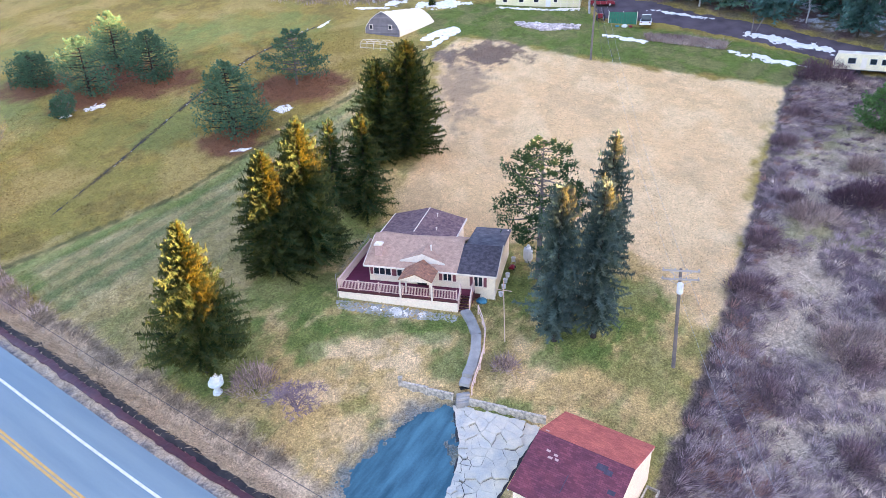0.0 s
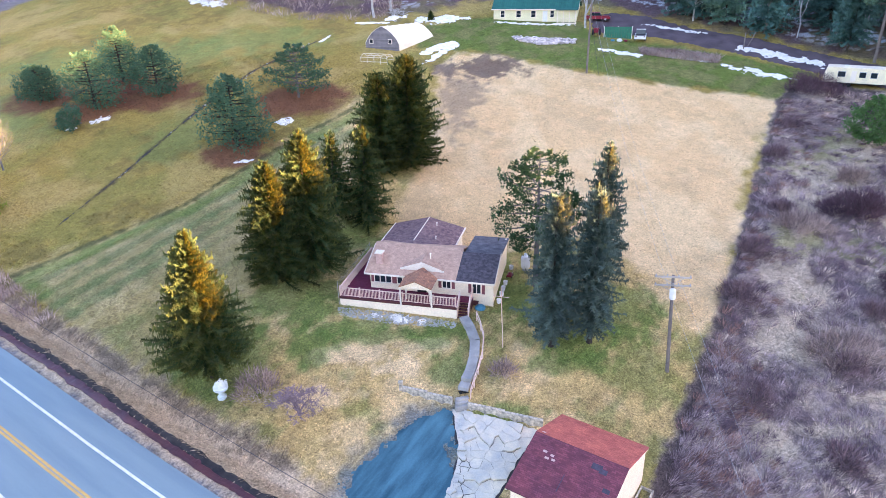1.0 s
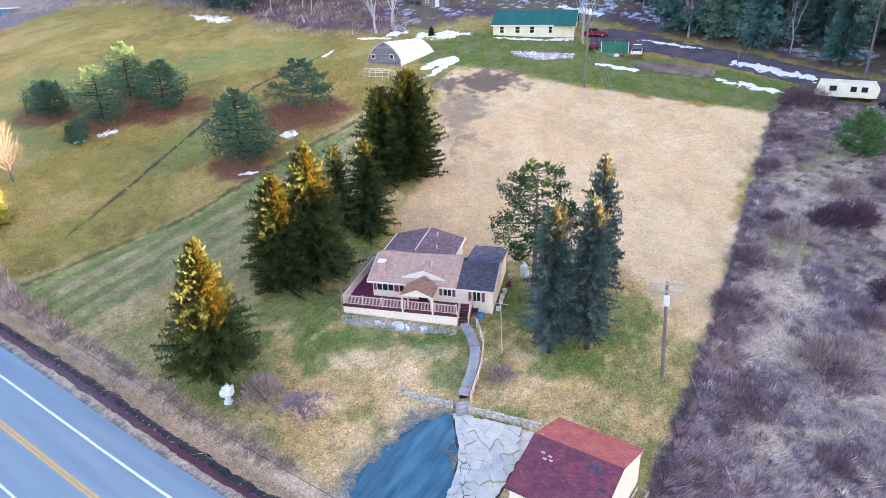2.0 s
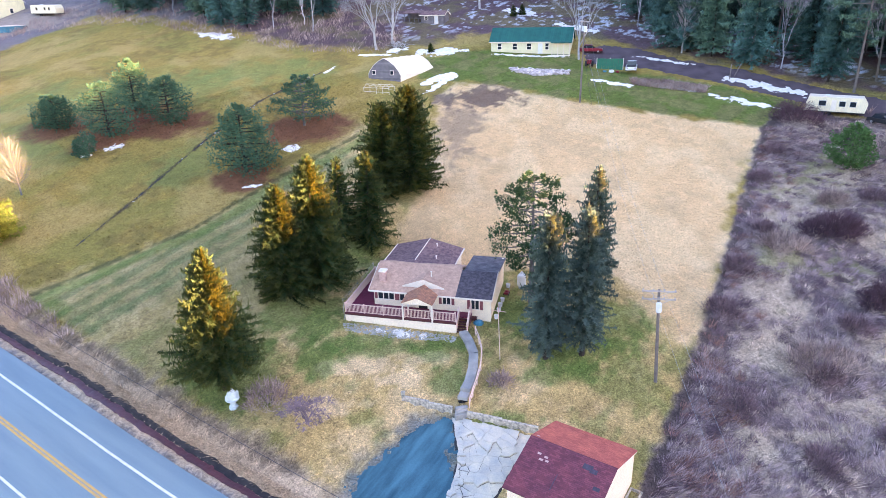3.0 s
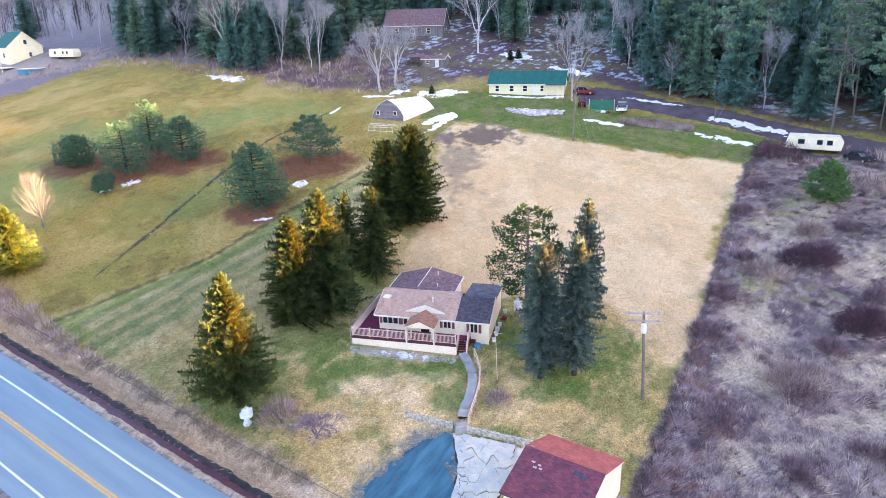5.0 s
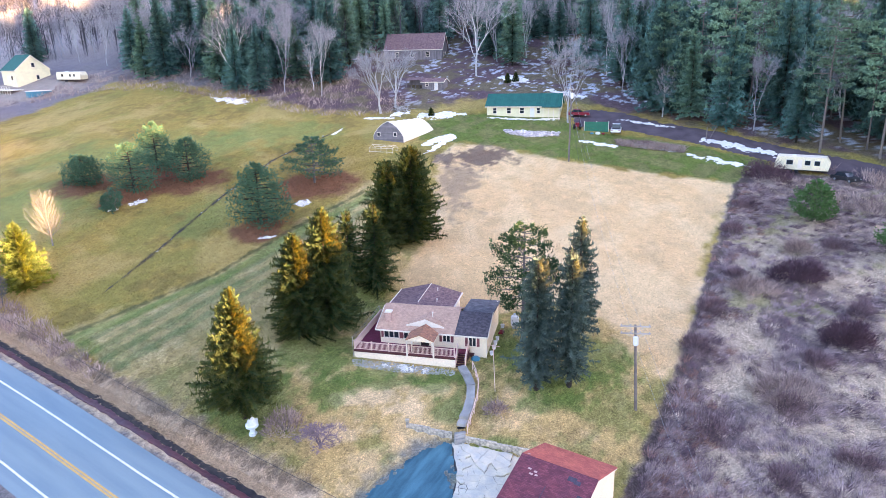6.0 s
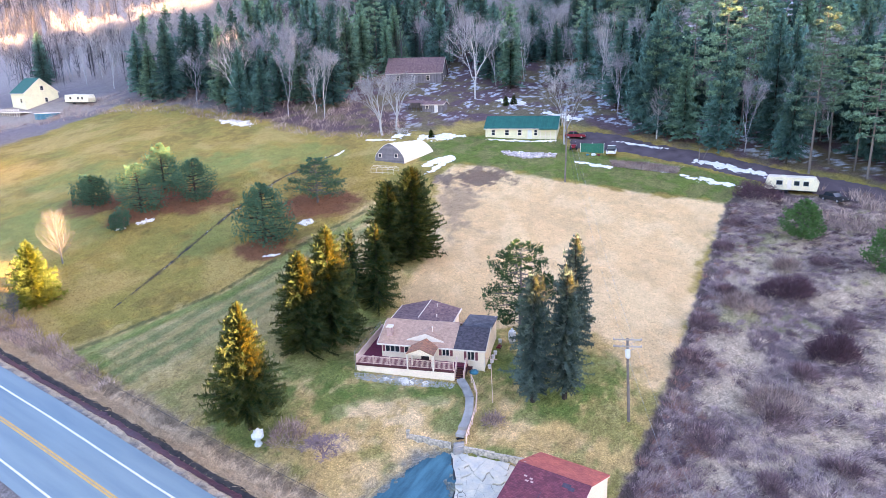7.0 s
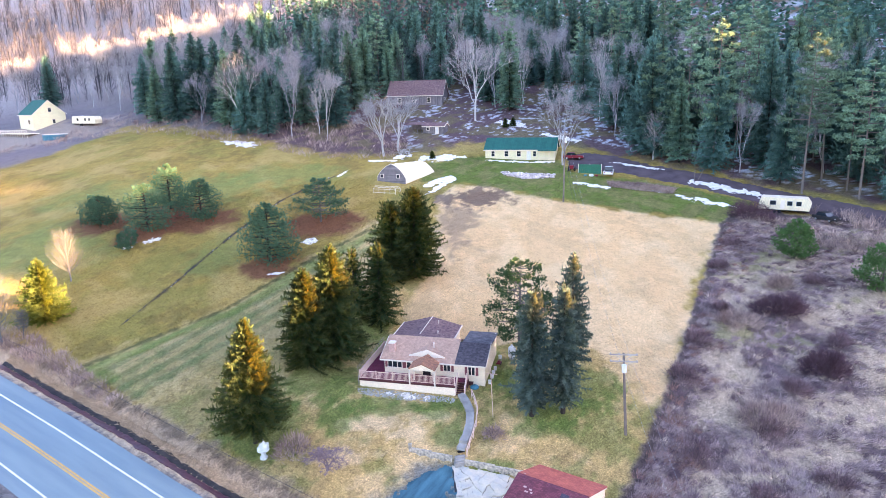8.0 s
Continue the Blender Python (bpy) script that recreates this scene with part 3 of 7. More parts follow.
def ground_material():
    m = bpy.data.materials.new("ground_cover")
    m.use_nodes = True
    n, li = m.node_tree.nodes, m.node_tree.links
    b = n["Principled BSDF"]
    b.inputs["Roughness"].default_value, b.inputs["Specular IOR Level"].default_value = 0.95, 0.1
    at = n.new("ShaderNodeVertexColor")
    at.layer_name = "cover"
    co = n.new("ShaderNodeTexCoord")
    last = at.outputs[0]
    heights = []
    for scale, lo, hi, dist in ((0.55, 0.72, 1.28, 0.6), (2.6, 0.42, 1.58, 1.5), (8.0, 0.35, 1.65, 0.6)):
        t, r, mx = n.new("ShaderNodeTexNoise"), n.new("ShaderNodeMapRange"), n.new("ShaderNodeMix")
        t.inputs["Scale"].default_value, t.inputs["Detail"].default_value, t.inputs["Distortion"].default_value = scale, 5, dist
        t.inputs["Roughness"].default_value = 0.65
        r.inputs["From Min"].default_value, r.inputs["From Max"].default_value = 0.25, 0.75
        r.inputs["To Min"].default_value, r.inputs["To Max"].default_value = lo, hi
        mx.data_type, mx.blend_type = "RGBA", "MULTIPLY"
        li.new(at.outputs[1], mx.inputs[0])
        li.new(co.outputs["Object"], t.inputs["Vector"])
        li.new(t.outputs["Fac"], r.inputs["Value"])
        li.new(last, mx.inputs[6])
        li.new(r.outputs[0], mx.inputs[7])
        last = mx.outputs[2]
        heights.append(t.outputs["Fac"])
    li.new(last, b.inputs["Base Color"])
    bp = n.new("ShaderNodeBump")
    bp.inputs["Strength"].default_value, bp.inputs["Distance"].default_value = 0.8, 0.25
    li.new(heights[1], bp.inputs["Height"])
    bp2 = n.new("ShaderNodeBump")
    bp2.inputs["Strength"].default_value, bp2.inputs["Distance"].default_value = 0.8, 0.08
    li.new(heights[2], bp2.inputs["Height"])
    li.new(bp.outputs["Normal"], bp2.inputs["Normal"])
    li.new(bp2.outputs["Normal"], b.inputs["Normal"])
    return m


def blade_material():
    """Grass blades that take the ground cover's own colour, varied from blade to blade."""
    m = material("grass_blades", (1, 1, 1), (0.8, 0.8, 0.8), rough=0.95, scale=0.5, fine=3, bump=0, island=0.45, spec=0.1)
    n, li = m.node_tree.nodes, m.node_tree.links
    b = n["Principled BSDF"]
    at, mx = n.new("ShaderNodeVertexColor"), n.new("ShaderNodeMix")
    at.layer_name = "cover"
    mx.data_type, mx.blend_type = "RGBA", "MULTIPLY"
    mx.inputs[0].default_value = 1
    li.new(b.inputs["Base Color"].links[0].from_socket, mx.inputs[6])
    li.new(at.outputs[0], mx.inputs[7])
    li.new(mx.outputs[2], b.inputs["Base Color"])
    return m


M_BLADES = blade_material()
M_GROUND = ground_material()
build_ground()


def draped(name, outline_xy, mat, lift, label, category, step=0.5, kind="structure", ragged=0.0, thick=0.25):
    """A thin layer with an uneven edge that follows the ground within an outline."""
    px, py = [p[0] for p in outline_xy], [p[1] for p in outline_xy]
    xs, ys = np.arange(min(px) - 2, max(px) + 2, step), np.arange(min(py) - 2, max(py) + 2, step)
    gx, gy = np.meshgrid(xs, ys)
    fx, fy = gx.ravel(), gy.ravel()
    d = inside(fx, fy, outline_xy) + ragged * (wobble(fx, fy, 1.6, 41) + 0.6 * wobble(fx, fy, 0.7, 43))
    nx = len(xs)
    i = (np.arange(len(ys) - 1)[:, None] * nx + np.arange(nx - 1)).ravel()
    quads = np.stack((i, i + 1, i + nx + 1, i + nx), 1)
    quads = quads[(d[quads] > -step * 1.2).all(1)]
    if not kind:  # one patch: its largest piece alone
        tag = np.arange(len(fx))
        while True:
            low = tag[quads].min(1)
            old = tag.copy()
            for k in range(4):
                np.minimum.at(tag, quads[:, k], low)
            if (old == tag).all():
                break
        piece = tag[quads[:, 0]]
        quads = quads[piece == np.bincount(piece).argmax()]
    fz = land(fx, fy) + np.clip(d * 0.22, -0.1, lift)
    used, inv = np.unique(quads, return_inverse=True)
    me = mesh_from(name, np.stack((fx, fy, fz), 1)[used], inv.reshape(-1, 4), mat, True)
    return tagged(new(name, me), label, category, kind=kind)


def strip(name, c0, c1, a0, a1, lift, mat, parent=None, step=1.0, ragged=0.0):
    """A band along the highway between two distances across it."""
    a = np.arange(a0, a1 + step, step)
    cols = np.linspace(c0, c1, 3)
    cols = cols[:, None] + ragged * np.stack([wobble(a, a * 0.3, 1.7, k) + 0.7 * wobble(a, a * 0.2, 0.6, k + 5) for k in range(3)])
    x = cols * ROAD_N[0] + a * 0.844
    y = cols * ROAD_N[1] - a * 0.536
    z = land(x, y) + lift
    rows = np.stack((x, y, z), -1)
    low = rows[[0, -1]] - (0, 0, 0.2 if parent is None else lift * 0.5)
    rows = np.concatenate((low[:1], rows, low[1:]))
    k, m = rows.shape[:2]
    i = (np.arange(k - 1)[:, None] * m + np.arange(m - 1)).ravel()
    me = mesh_from(name, rows.reshape(-1, 3), np.stack((i, i + m, i + m + 1, i + 1), 1)[:, ::-1], mat, False)
    ob = new(name, me)
    if parent is not None:
        ob.parent = parent
    return ob


road = tagged(strip("road", 9.6, 20.1, -160, 120, 0.03, M_ASPHALT), "two-lane asphalt highway, blue-grey and worn", "road", kind="structure")
strip("edge_line", 17.64, 17.86, -160, 120, 0.045, M_WHITE_LINE, road)
strip("edge_line", 11.0, 11.2, -160, 120, 0.045, M_WHITE_LINE, road)
strip("centre_line", 14.30, 14.50, -160, 120, 0.045, M_YELLOW_LINE, road)
strip("centre_line", 14.58, 14.78, -160, 120, 0.045, M_YELLOW_LINE, road)
tagged(strip("ditch_bank", 21.68, 22.25, -86, -26, 0.08, M_BANK, step=0.6, ragged=0.12), "steep black soil bank of the roadside ditch", "bank", kind="structure")
tagged(strip("ditch_water", 21.02, 21.78, -86, -28, 0.10, M_DITCH, step=0.25, ragged=0.10), "shallow ditch with red-brown standing water", "ditch", kind="structure")
draped("driveway", DRIVE, M_GRAVEL, 0.04, "driveway of blue-grey loose gravel beside the cracked slab", "driveway", step=0.17, ragged=0.75)
FURROW = [(-47.8, 72.0), (-44.7, 82.3), (-38.9, 100.9), (-33.3, 114.3), (-28.5, 120.6), (-23.2, 126.0)]
draped("furrow", [(x - 0.09, y) for x, y in FURROW] + [(x + 0.10, y) for x, y in FURROW[::-1]], M_DARK_SOIL, 0.03, "narrow dark furrow of bare soil across the meadow", "furrow", step=0.12, ragged=0.14)
draped("dirt_road", [(27, 121), (30, 119), (37, 116.5), (50, 106), (61, 94), (73, 86), (95, 70), (98, 74), (77, 92.5), (65, 101.5), (53, 113.5), (44, 119.5), (38, 126), (32, 129), (27, 127)], M_DIRT_ROAD, 0.05, "dark muddy dirt lane along the foot of the woods", "road", step=0.7, ragged=0.3)


# ---- trees ----
def quads_from(p, d, s, w):
    """Kite-shaped sprays: bases p, ways d, side ways s, half widths w."""
    mid = p + d * 0.45
    v = np.stack((p, mid + s * w[:, None], p + d, mid - s * w[:, None]), 1).reshape(-1, 3)
    f = np.arange(len(v)).reshape(-1, 4)
    return v, f


def unit(v):
    return v / np.maximum(np.linalg.norm(v, axis=1, keepdims=True), 1e-6)


def trunk_mesh(name, h, r, mat, lean=(0, 0), sides=7, rng=None, stubs=0):
    s = Shape()
    path = [(lean[0] * (i / 6) + 0.04 * math.sin(i * 2.1), lean[1] * (i / 6) + 0.04 * math.cos(i * 1.7), h * i / 6 - (0.3 if i == 0 else 0)) for i in range(7)]
    s.tube(path, [r * (1.25 if i == 0 else 1) * (1 - 0.92 * i / 6) + 0.01 for i in range(7)], sides)
    if stubs:
        for _ in range(stubs):
            z = rng.uniform(0.06, 0.5) * h
            a = rng.uniform(0, 6.28)
            l = rng.uniform(0.5, 1.6)
            s.tube([(0, 0, z), (l * math.cos(a), l * math.sin(a), z + rng.uniform(-0.3, 0.4))], [0.03, 0.008], 3, False)
    return s.mesh(name, mat)


def aged(me, age):
    """Stores how young the growth is at each corner point of a crown."""
    rgba = np.ones((len(age), 4), "f")
    rgba[:, :3] = np.clip(age, 0, 1)[:, None]
    me.color_attributes.new("age", "FLOAT_COLOR", "POINT").data.foreach_set("color", rgba.ravel())
    return me


def conifer(h, radius, seed, mat, per=16, step=0.34, seg=0.14, low=0.05, power=0.70, droop=0.20, wide=0.22, hang=0.24, lean=(0, 0), ragged=0.17, bark=None, trunk=0.0, bare=0.12, core=0.7, lobed=0.18, cap=0.40):
    """Spruce-like tree: whorls of drooping boughs, each a toothed frond with hanging side twigs; core: shorter boughs in between."""
    rng = np.random.default_rng(seed)
    V, F, A, count = [], [], [], 0
    lobes = rng.uniform(1 - lobed, 1 + lobed, (6, 10))
    z = low * h
    while z < 0.988 * h:
        f = z / h
        shape = max(1 - f, 0.0) ** power * min(1.0, 0.7 + 2.6 * (f - low))
        n = max(6, int(per * (0.72 + 0.45 * (1 - f))))
        turn = rng.uniform(0, 6.28)
        for k in range(n + int(core * n)):
            a = turn + 6.2832 * (k + rng.uniform(-0.35, 0.35)) / n
            short = 1.0 if k < n else rng.uniform(0.45, 0.8)
            r = max(radius * shape * short * lobes[int(f * 5.99), int(a / 6.2832 * 10) % 10] * (1 + rng.normal(0, ragged)) + 0.12, 0.16)
            m = int(min(max(r / seg, 2), 28))
            t = np.linspace(bare, 1, m + 1)
            rise = -0.06 + 0.45 * f * f + rng.uniform(-0.1, 0.1)
            ang = a + rng.normal(0, 0.12) * t
            out, side = np.stack((np.cos(ang), np.sin(ang), 0 * ang), 1), np.stack((-np.sin(ang), np.cos(ang), 0 * ang), 1)
            axis = out * (r * t)[:, None]
            axis[:, 2] = z + rng.uniform(-1.0, 1.0) * step + r * (rise * t - droop * (1 - 0.6 * f) * t ** 2 + 0.13 * t ** 4)
            half = np.minimum(wide * r * (1.2 - t[:-1]) ** 0.7 * np.minimum(1, 3 * t[:-1] + 0.3), cap) + 0.08
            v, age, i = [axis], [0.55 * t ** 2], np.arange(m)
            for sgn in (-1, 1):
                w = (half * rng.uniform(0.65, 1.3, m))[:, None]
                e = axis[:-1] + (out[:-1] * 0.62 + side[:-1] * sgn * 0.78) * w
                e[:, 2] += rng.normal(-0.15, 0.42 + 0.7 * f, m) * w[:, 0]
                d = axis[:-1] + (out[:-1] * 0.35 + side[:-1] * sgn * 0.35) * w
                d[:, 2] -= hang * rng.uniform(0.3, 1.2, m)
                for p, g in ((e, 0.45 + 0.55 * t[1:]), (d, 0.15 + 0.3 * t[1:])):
                    o = count + sum(len(q) for q in v)
                    tri = np.stack((count + i, o + i, count + i + 1), 1)
                    F.append(tri if sgn < 0 else tri[:, ::-1])
                    v.append(p), age.append(g)
            V += v
            A += age
            count += sum(len(q) for q in v)
        z += step * (0.75 + 0.5 * (1 - f)) * rng.uniform(0.8, 1.2)
    V = np.concatenate(V)
    V[:, :2] += np.array(lean) * (V[:, 2:] / h)
    me = aged(mesh_from("crown", V, np.concatenate(F), mat), np.concatenate(A))
    return me, trunk_mesh("trunk", h * 0.995, trunk or 0.014 * h + 0.04, bark or M_DARK_BARK, lean, rng=rng, stubs=10)


def pine(h, radius, seed, mat, boughs=60, tufts=26, low=0.12, size=0.42, shape=None, lean=(0, 0), bark=None, trunk=0.0, blade=0.05, needles=6, up=0.35, deep=0.10, bushy=0.5, inner=0.3):
    """Pine: limbs that sweep out and up, set with brushes of needles that point outward and up."""
    rng = np.random.default_rng(seed)
    P, O = [], []
    shape = shape or [(0.0, 0.55), (0.2, 1.0), (0.5, 0.92), (0.75, 0.62), (0.92, 0.3), (1.0, 0.08)]
    sx, sy = [q[0] for q in shape], [q[1] for q in shape]
    limbs = Shape()
    for i in range(boughs):
        f = (i + rng.uniform(0, 0.9)) / boughs
        z0 = h * (low + (0.97 - low) * f)
        a = i * 2.4 + rng.uniform(-0.5, 0.5)
        r = radius * np.interp(f, sx, sy) * rng.uniform(0.72, 1.15)
        out = np.array((math.cos(a), math.sin(a), 0.0))
        side = np.array((-math.sin(a), math.cos(a), 0.0))
        rise = rng.uniform(-0.1, up) * r
        n = max(4, int(tufts * (0.35 + 0.65 * r / radius)))
        t = rng.uniform(inner, 1.0, n) ** 0.7
        spread_w = 0.30 * r * np.sin(np.clip(t, 0, 1) * 2.6) + 0.12
        q = out * (r * t)[:, None] + side * (rng.normal(0, 0.6, n) * spread_w)[:, None]
        q[:, 2] = z0 + rise * t ** 2 + rng.normal(0, deep * r + 0.06, n)
        q[:, 0] += lean[0] * z0 / h
        q[:, 1] += lean[1] * z0 / h
        P.append(q)
        O.append(np.tile(out * 0.75 + (0, 0, 0.35 + 0.5 * f), (n, 1)))
        limbs.tube([(lean[0] * z0 / h, lean[1] * z0 / h, z0), tuple(out * r * 0.5 + (0, 0, z0 + rise * 0.25)), tuple(out * r * 0.95 + (0, 0, z0 + rise))], [0.022 * r + 0.012, 0.014 * r + 0.008, 0.006], 3, False)
    P, O = np.concatenate(P), np.concatenate(O)
    n = len(P)
    O = unit(O + rng.normal(0, 0.35, (n, 3)))
    D = unit(O[:, None, :] + rng.normal(0, bushy, (n, needles, 3))).reshape(-1, 3) * (size * rng.uniform(0.6, 1.15, n * needles))[:, None]
    S = unit(np.cross(D, rng.normal(0, 1, D.shape))) * (blade * rng.uniform(0.7, 1.5, len(D)))[:, None]
    B = np.repeat(P, needles, 0)
    V = np.concatenate((P, np.stack((B + D * 0.55 + S, B + D, B + D * 0.55 - S), 1).reshape(-1, 3)))
    k = n + 3 * np.arange(n * needles)
    me = mesh_from("crown", V, np.stack((np.repeat(np.arange(n), needles), k, k + 1, k + 2), 1), mat)
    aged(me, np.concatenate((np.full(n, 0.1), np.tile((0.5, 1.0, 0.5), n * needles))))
    s = Shape()
    path = [(lean[0] * i / 5, lean[1] * i / 5, h * 0.95 * i / 5 - (0.3 if i == 0 else 0)) for i in range(6)]
    r0 = trunk or 0.02 * h + 0.05
    s.tube(path, [r0 * (1 - 0.9 * i / 5) for i in range(6)], 7)
    k = len(s.v)
    s.v += limbs.v
    s.f += [tuple(i + k for i in g) for g in limbs.f]
    s.uv += limbs.uv
    return me, s.mesh("trunk", bark or M_BARK)


def bare_tree(h, spread_w, seed, bark, depth=5, first=0.25, fork=3, twig_mat=None, thin=1.0, start=0.0):
    """Leafless tree: a forking trunk, limbs and a haze of fine twigs."""
    rng = np.random.default_rng(seed)
    s = Shape()
    tw_p, tw_d = [], []

    def grow(p, d, length, r, level):
        q = p + d * length * 0.5 + rng.normal(0, 0.03 * length, 3)
        e = p + d * length + rng.normal(0, 0.05 * length, 3)
        s.tube([tuple(p), tuple(q), tuple(e)] if level < 3 else [tuple(p), tuple(e)], [r, r * 0.85, r * 0.68] if level < 3 else [r, r * 0.68], 6 if level == 0 else 4 if level < 2 else 3, False)
        if level >= depth:
            for _ in range(4):
                w = unit((d + rng.normal(0, 0.5, 3))[None])[0]
                tw_p.append(p + (e - p) * rng.uniform(0.2, 1)), tw_d.append(w * length * rng.uniform(0.6, 1.1))
            return
        n = fork if level else fork + 1
        for k in range(n):
            w = rng.normal(0, 1, 3)
            w -= d * np.dot(w, d)
            w = w / np.linalg.norm(w)
            ang = (0.12 if k == 0 and level < 2 else rng.uniform(0.3, 0.62)) * spread_w
            nd = d * math.cos(ang) + w * math.sin(ang)
            nd = nd + np.array((0, 0, 0.12))
            nd /= np.linalg.norm(nd)
            at = e if k < 2 else p + (e - p) * rng.uniform(0.55, 0.95)
            grow(at, nd, length * rng.uniform(0.66, 0.86), r * (0.66 if k == 0 else 0.5), level + 1)

    grow(np.array((0, 0, -0.2)), np.array((start, 0.0, 1.0)) / math.hypot(start, 1), h * first, 0.011 * h * thin, 0)
    P, D = np.array(tw_p), np.array(tw_d)
    P, D = np.repeat(P, 2, 0), np.repeat(D, 2, 0)
    D = D + rng.normal(0, 0.25, D.shape) * np.linalg.norm(D, axis=1, keepdims=True)
    S = unit(np.cross(D, rng.normal(0, 1, D.shape)))
    v, fc = quads_from(P, D, S, np.full(len(P), 0.0007 * h * thin + 0.003))
    top = max(v[:, 2].max(), 1e-3)
    k = h / top
    me = mesh_from("branchwork", v * k, fc, twig_mat or bark)
    s.v = [tuple(c * k for c in p) for p in s.v]
    return me, s.mesh("trunk", bark)


def upright_tree(h, w, seed, bark, twig_mat, limbs=70, twigs=16, low=0.12, twig=0.0006):
    """Leafless tree with one stem and many rising limbs, oval in outline."""
    rng = np.random.default_rng(seed)
    s = Shape()
    s.tube([(0, 0, -0.2), (0.1, 0.05, 0.4 * h), (0.0, 0.1, 0.97 * h)], [0.014 * h, 0.009 * h, 0.01], 6, False)
    P, D = [], []
    for i in range(limbs):
        f = low + (0.93 - low) * (i + rng.random()) / limbs
        a = i * 2.4 + rng.uniform(-0.4, 0.4)
        l = 0.5 * w * (1.08 - 0.78 * f) * rng.uniform(0.7, 1.15)
        out = np.array((math.cos(a), math.sin(a), 0.0))
        p, q = np.array((0, 0, f * h * 0.8)), np.array((0, 0, f * h * 0.8)) + out * l * 0.55 + (0, 0, 0.45 * l)
        e = q + out * l * 0.40 + (0, 0, 0.75 * l)
        s.tube([tuple(p), tuple(q), tuple(e)], [0.0035 * h, 0.0022 * h, 0.006], 3, False)
        t = rng.random((twigs, 1))
        base = np.where(t < 0.5, p + (q - p) * (0.4 + 1.2 * t), q + (e - q) * (2 * t - 1))
        P.append(base)
        D.append((unit(out + (0, 0, 1.5) + rng.normal(0, 0.55, (twigs, 3)))) * rng.uniform(0.06, 0.14, (twigs, 1)) * h)
    P, D = np.concatenate(P), np.concatenate(D)
    S = unit(np.cross(D, rng.normal(0, 1, D.shape)))
    v, fc = quads_from(P, D, S, np.full(len(P), twig * h + 0.006))
    return mesh_from("branchwork", v, fc, twig_mat), s.mesh("trunk", bark)


def plant(name, meshes, x, y, label, category, group="", turn=0.0, scale=1.0, wide=None, lean=(0.0, 0.0), sink=0.0):
    """Puts crown and trunk meshes on the ground as one tree."""
    ob = thing(name, label, category, on_ground(x, y, turn, -sink) @ pose(0, 0, 0, lean[1], lean[0], 0), group)
    ob.scale = (wide or scale, wide or scale, scale)
    for me in meshes:
        part(me.name.split(".")[0], me, None, ob)
    return ob


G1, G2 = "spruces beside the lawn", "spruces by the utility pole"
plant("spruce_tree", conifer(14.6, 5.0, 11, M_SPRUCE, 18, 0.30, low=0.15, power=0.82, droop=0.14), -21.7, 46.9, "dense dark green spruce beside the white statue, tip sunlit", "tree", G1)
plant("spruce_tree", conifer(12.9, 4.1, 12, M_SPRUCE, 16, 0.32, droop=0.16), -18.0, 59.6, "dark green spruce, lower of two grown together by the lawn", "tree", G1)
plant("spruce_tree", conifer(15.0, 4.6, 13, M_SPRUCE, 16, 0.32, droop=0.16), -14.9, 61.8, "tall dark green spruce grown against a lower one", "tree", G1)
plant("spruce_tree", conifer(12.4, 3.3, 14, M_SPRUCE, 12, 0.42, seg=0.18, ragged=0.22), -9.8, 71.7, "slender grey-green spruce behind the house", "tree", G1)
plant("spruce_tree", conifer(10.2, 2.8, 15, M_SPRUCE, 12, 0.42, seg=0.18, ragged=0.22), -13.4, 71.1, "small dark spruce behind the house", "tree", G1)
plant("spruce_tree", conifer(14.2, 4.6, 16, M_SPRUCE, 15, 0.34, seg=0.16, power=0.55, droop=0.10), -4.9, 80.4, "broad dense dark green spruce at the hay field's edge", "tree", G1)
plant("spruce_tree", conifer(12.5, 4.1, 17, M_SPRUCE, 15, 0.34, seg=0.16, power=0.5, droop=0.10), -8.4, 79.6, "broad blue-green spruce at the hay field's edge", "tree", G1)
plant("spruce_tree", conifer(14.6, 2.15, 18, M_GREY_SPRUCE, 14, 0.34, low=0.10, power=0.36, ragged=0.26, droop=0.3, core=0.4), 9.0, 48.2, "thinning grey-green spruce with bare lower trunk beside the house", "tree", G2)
plant("spruce_tree", conifer(14.8, 2.1, 19, M_GREY_SPRUCE, 12, 0.36, low=0.12, power=0.36, ragged=0.28, droop=0.3, core=0.3), 12.5, 48.4, "thinning grey-green spruce with two sunlit golden leaders", "tree", G2)
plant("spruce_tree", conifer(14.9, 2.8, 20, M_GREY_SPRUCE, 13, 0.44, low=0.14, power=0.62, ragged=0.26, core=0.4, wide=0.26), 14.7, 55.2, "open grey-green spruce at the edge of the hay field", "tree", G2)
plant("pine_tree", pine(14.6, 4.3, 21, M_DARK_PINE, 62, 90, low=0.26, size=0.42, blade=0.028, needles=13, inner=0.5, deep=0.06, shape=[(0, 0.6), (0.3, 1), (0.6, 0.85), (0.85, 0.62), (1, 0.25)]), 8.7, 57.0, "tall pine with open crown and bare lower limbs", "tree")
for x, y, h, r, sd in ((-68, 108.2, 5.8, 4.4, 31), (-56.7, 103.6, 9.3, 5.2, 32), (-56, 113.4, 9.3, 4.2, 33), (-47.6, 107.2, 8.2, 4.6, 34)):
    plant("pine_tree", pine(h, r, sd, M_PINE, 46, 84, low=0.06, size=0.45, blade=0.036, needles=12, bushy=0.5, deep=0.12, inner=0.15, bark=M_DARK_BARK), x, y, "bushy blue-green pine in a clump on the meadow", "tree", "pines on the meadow")
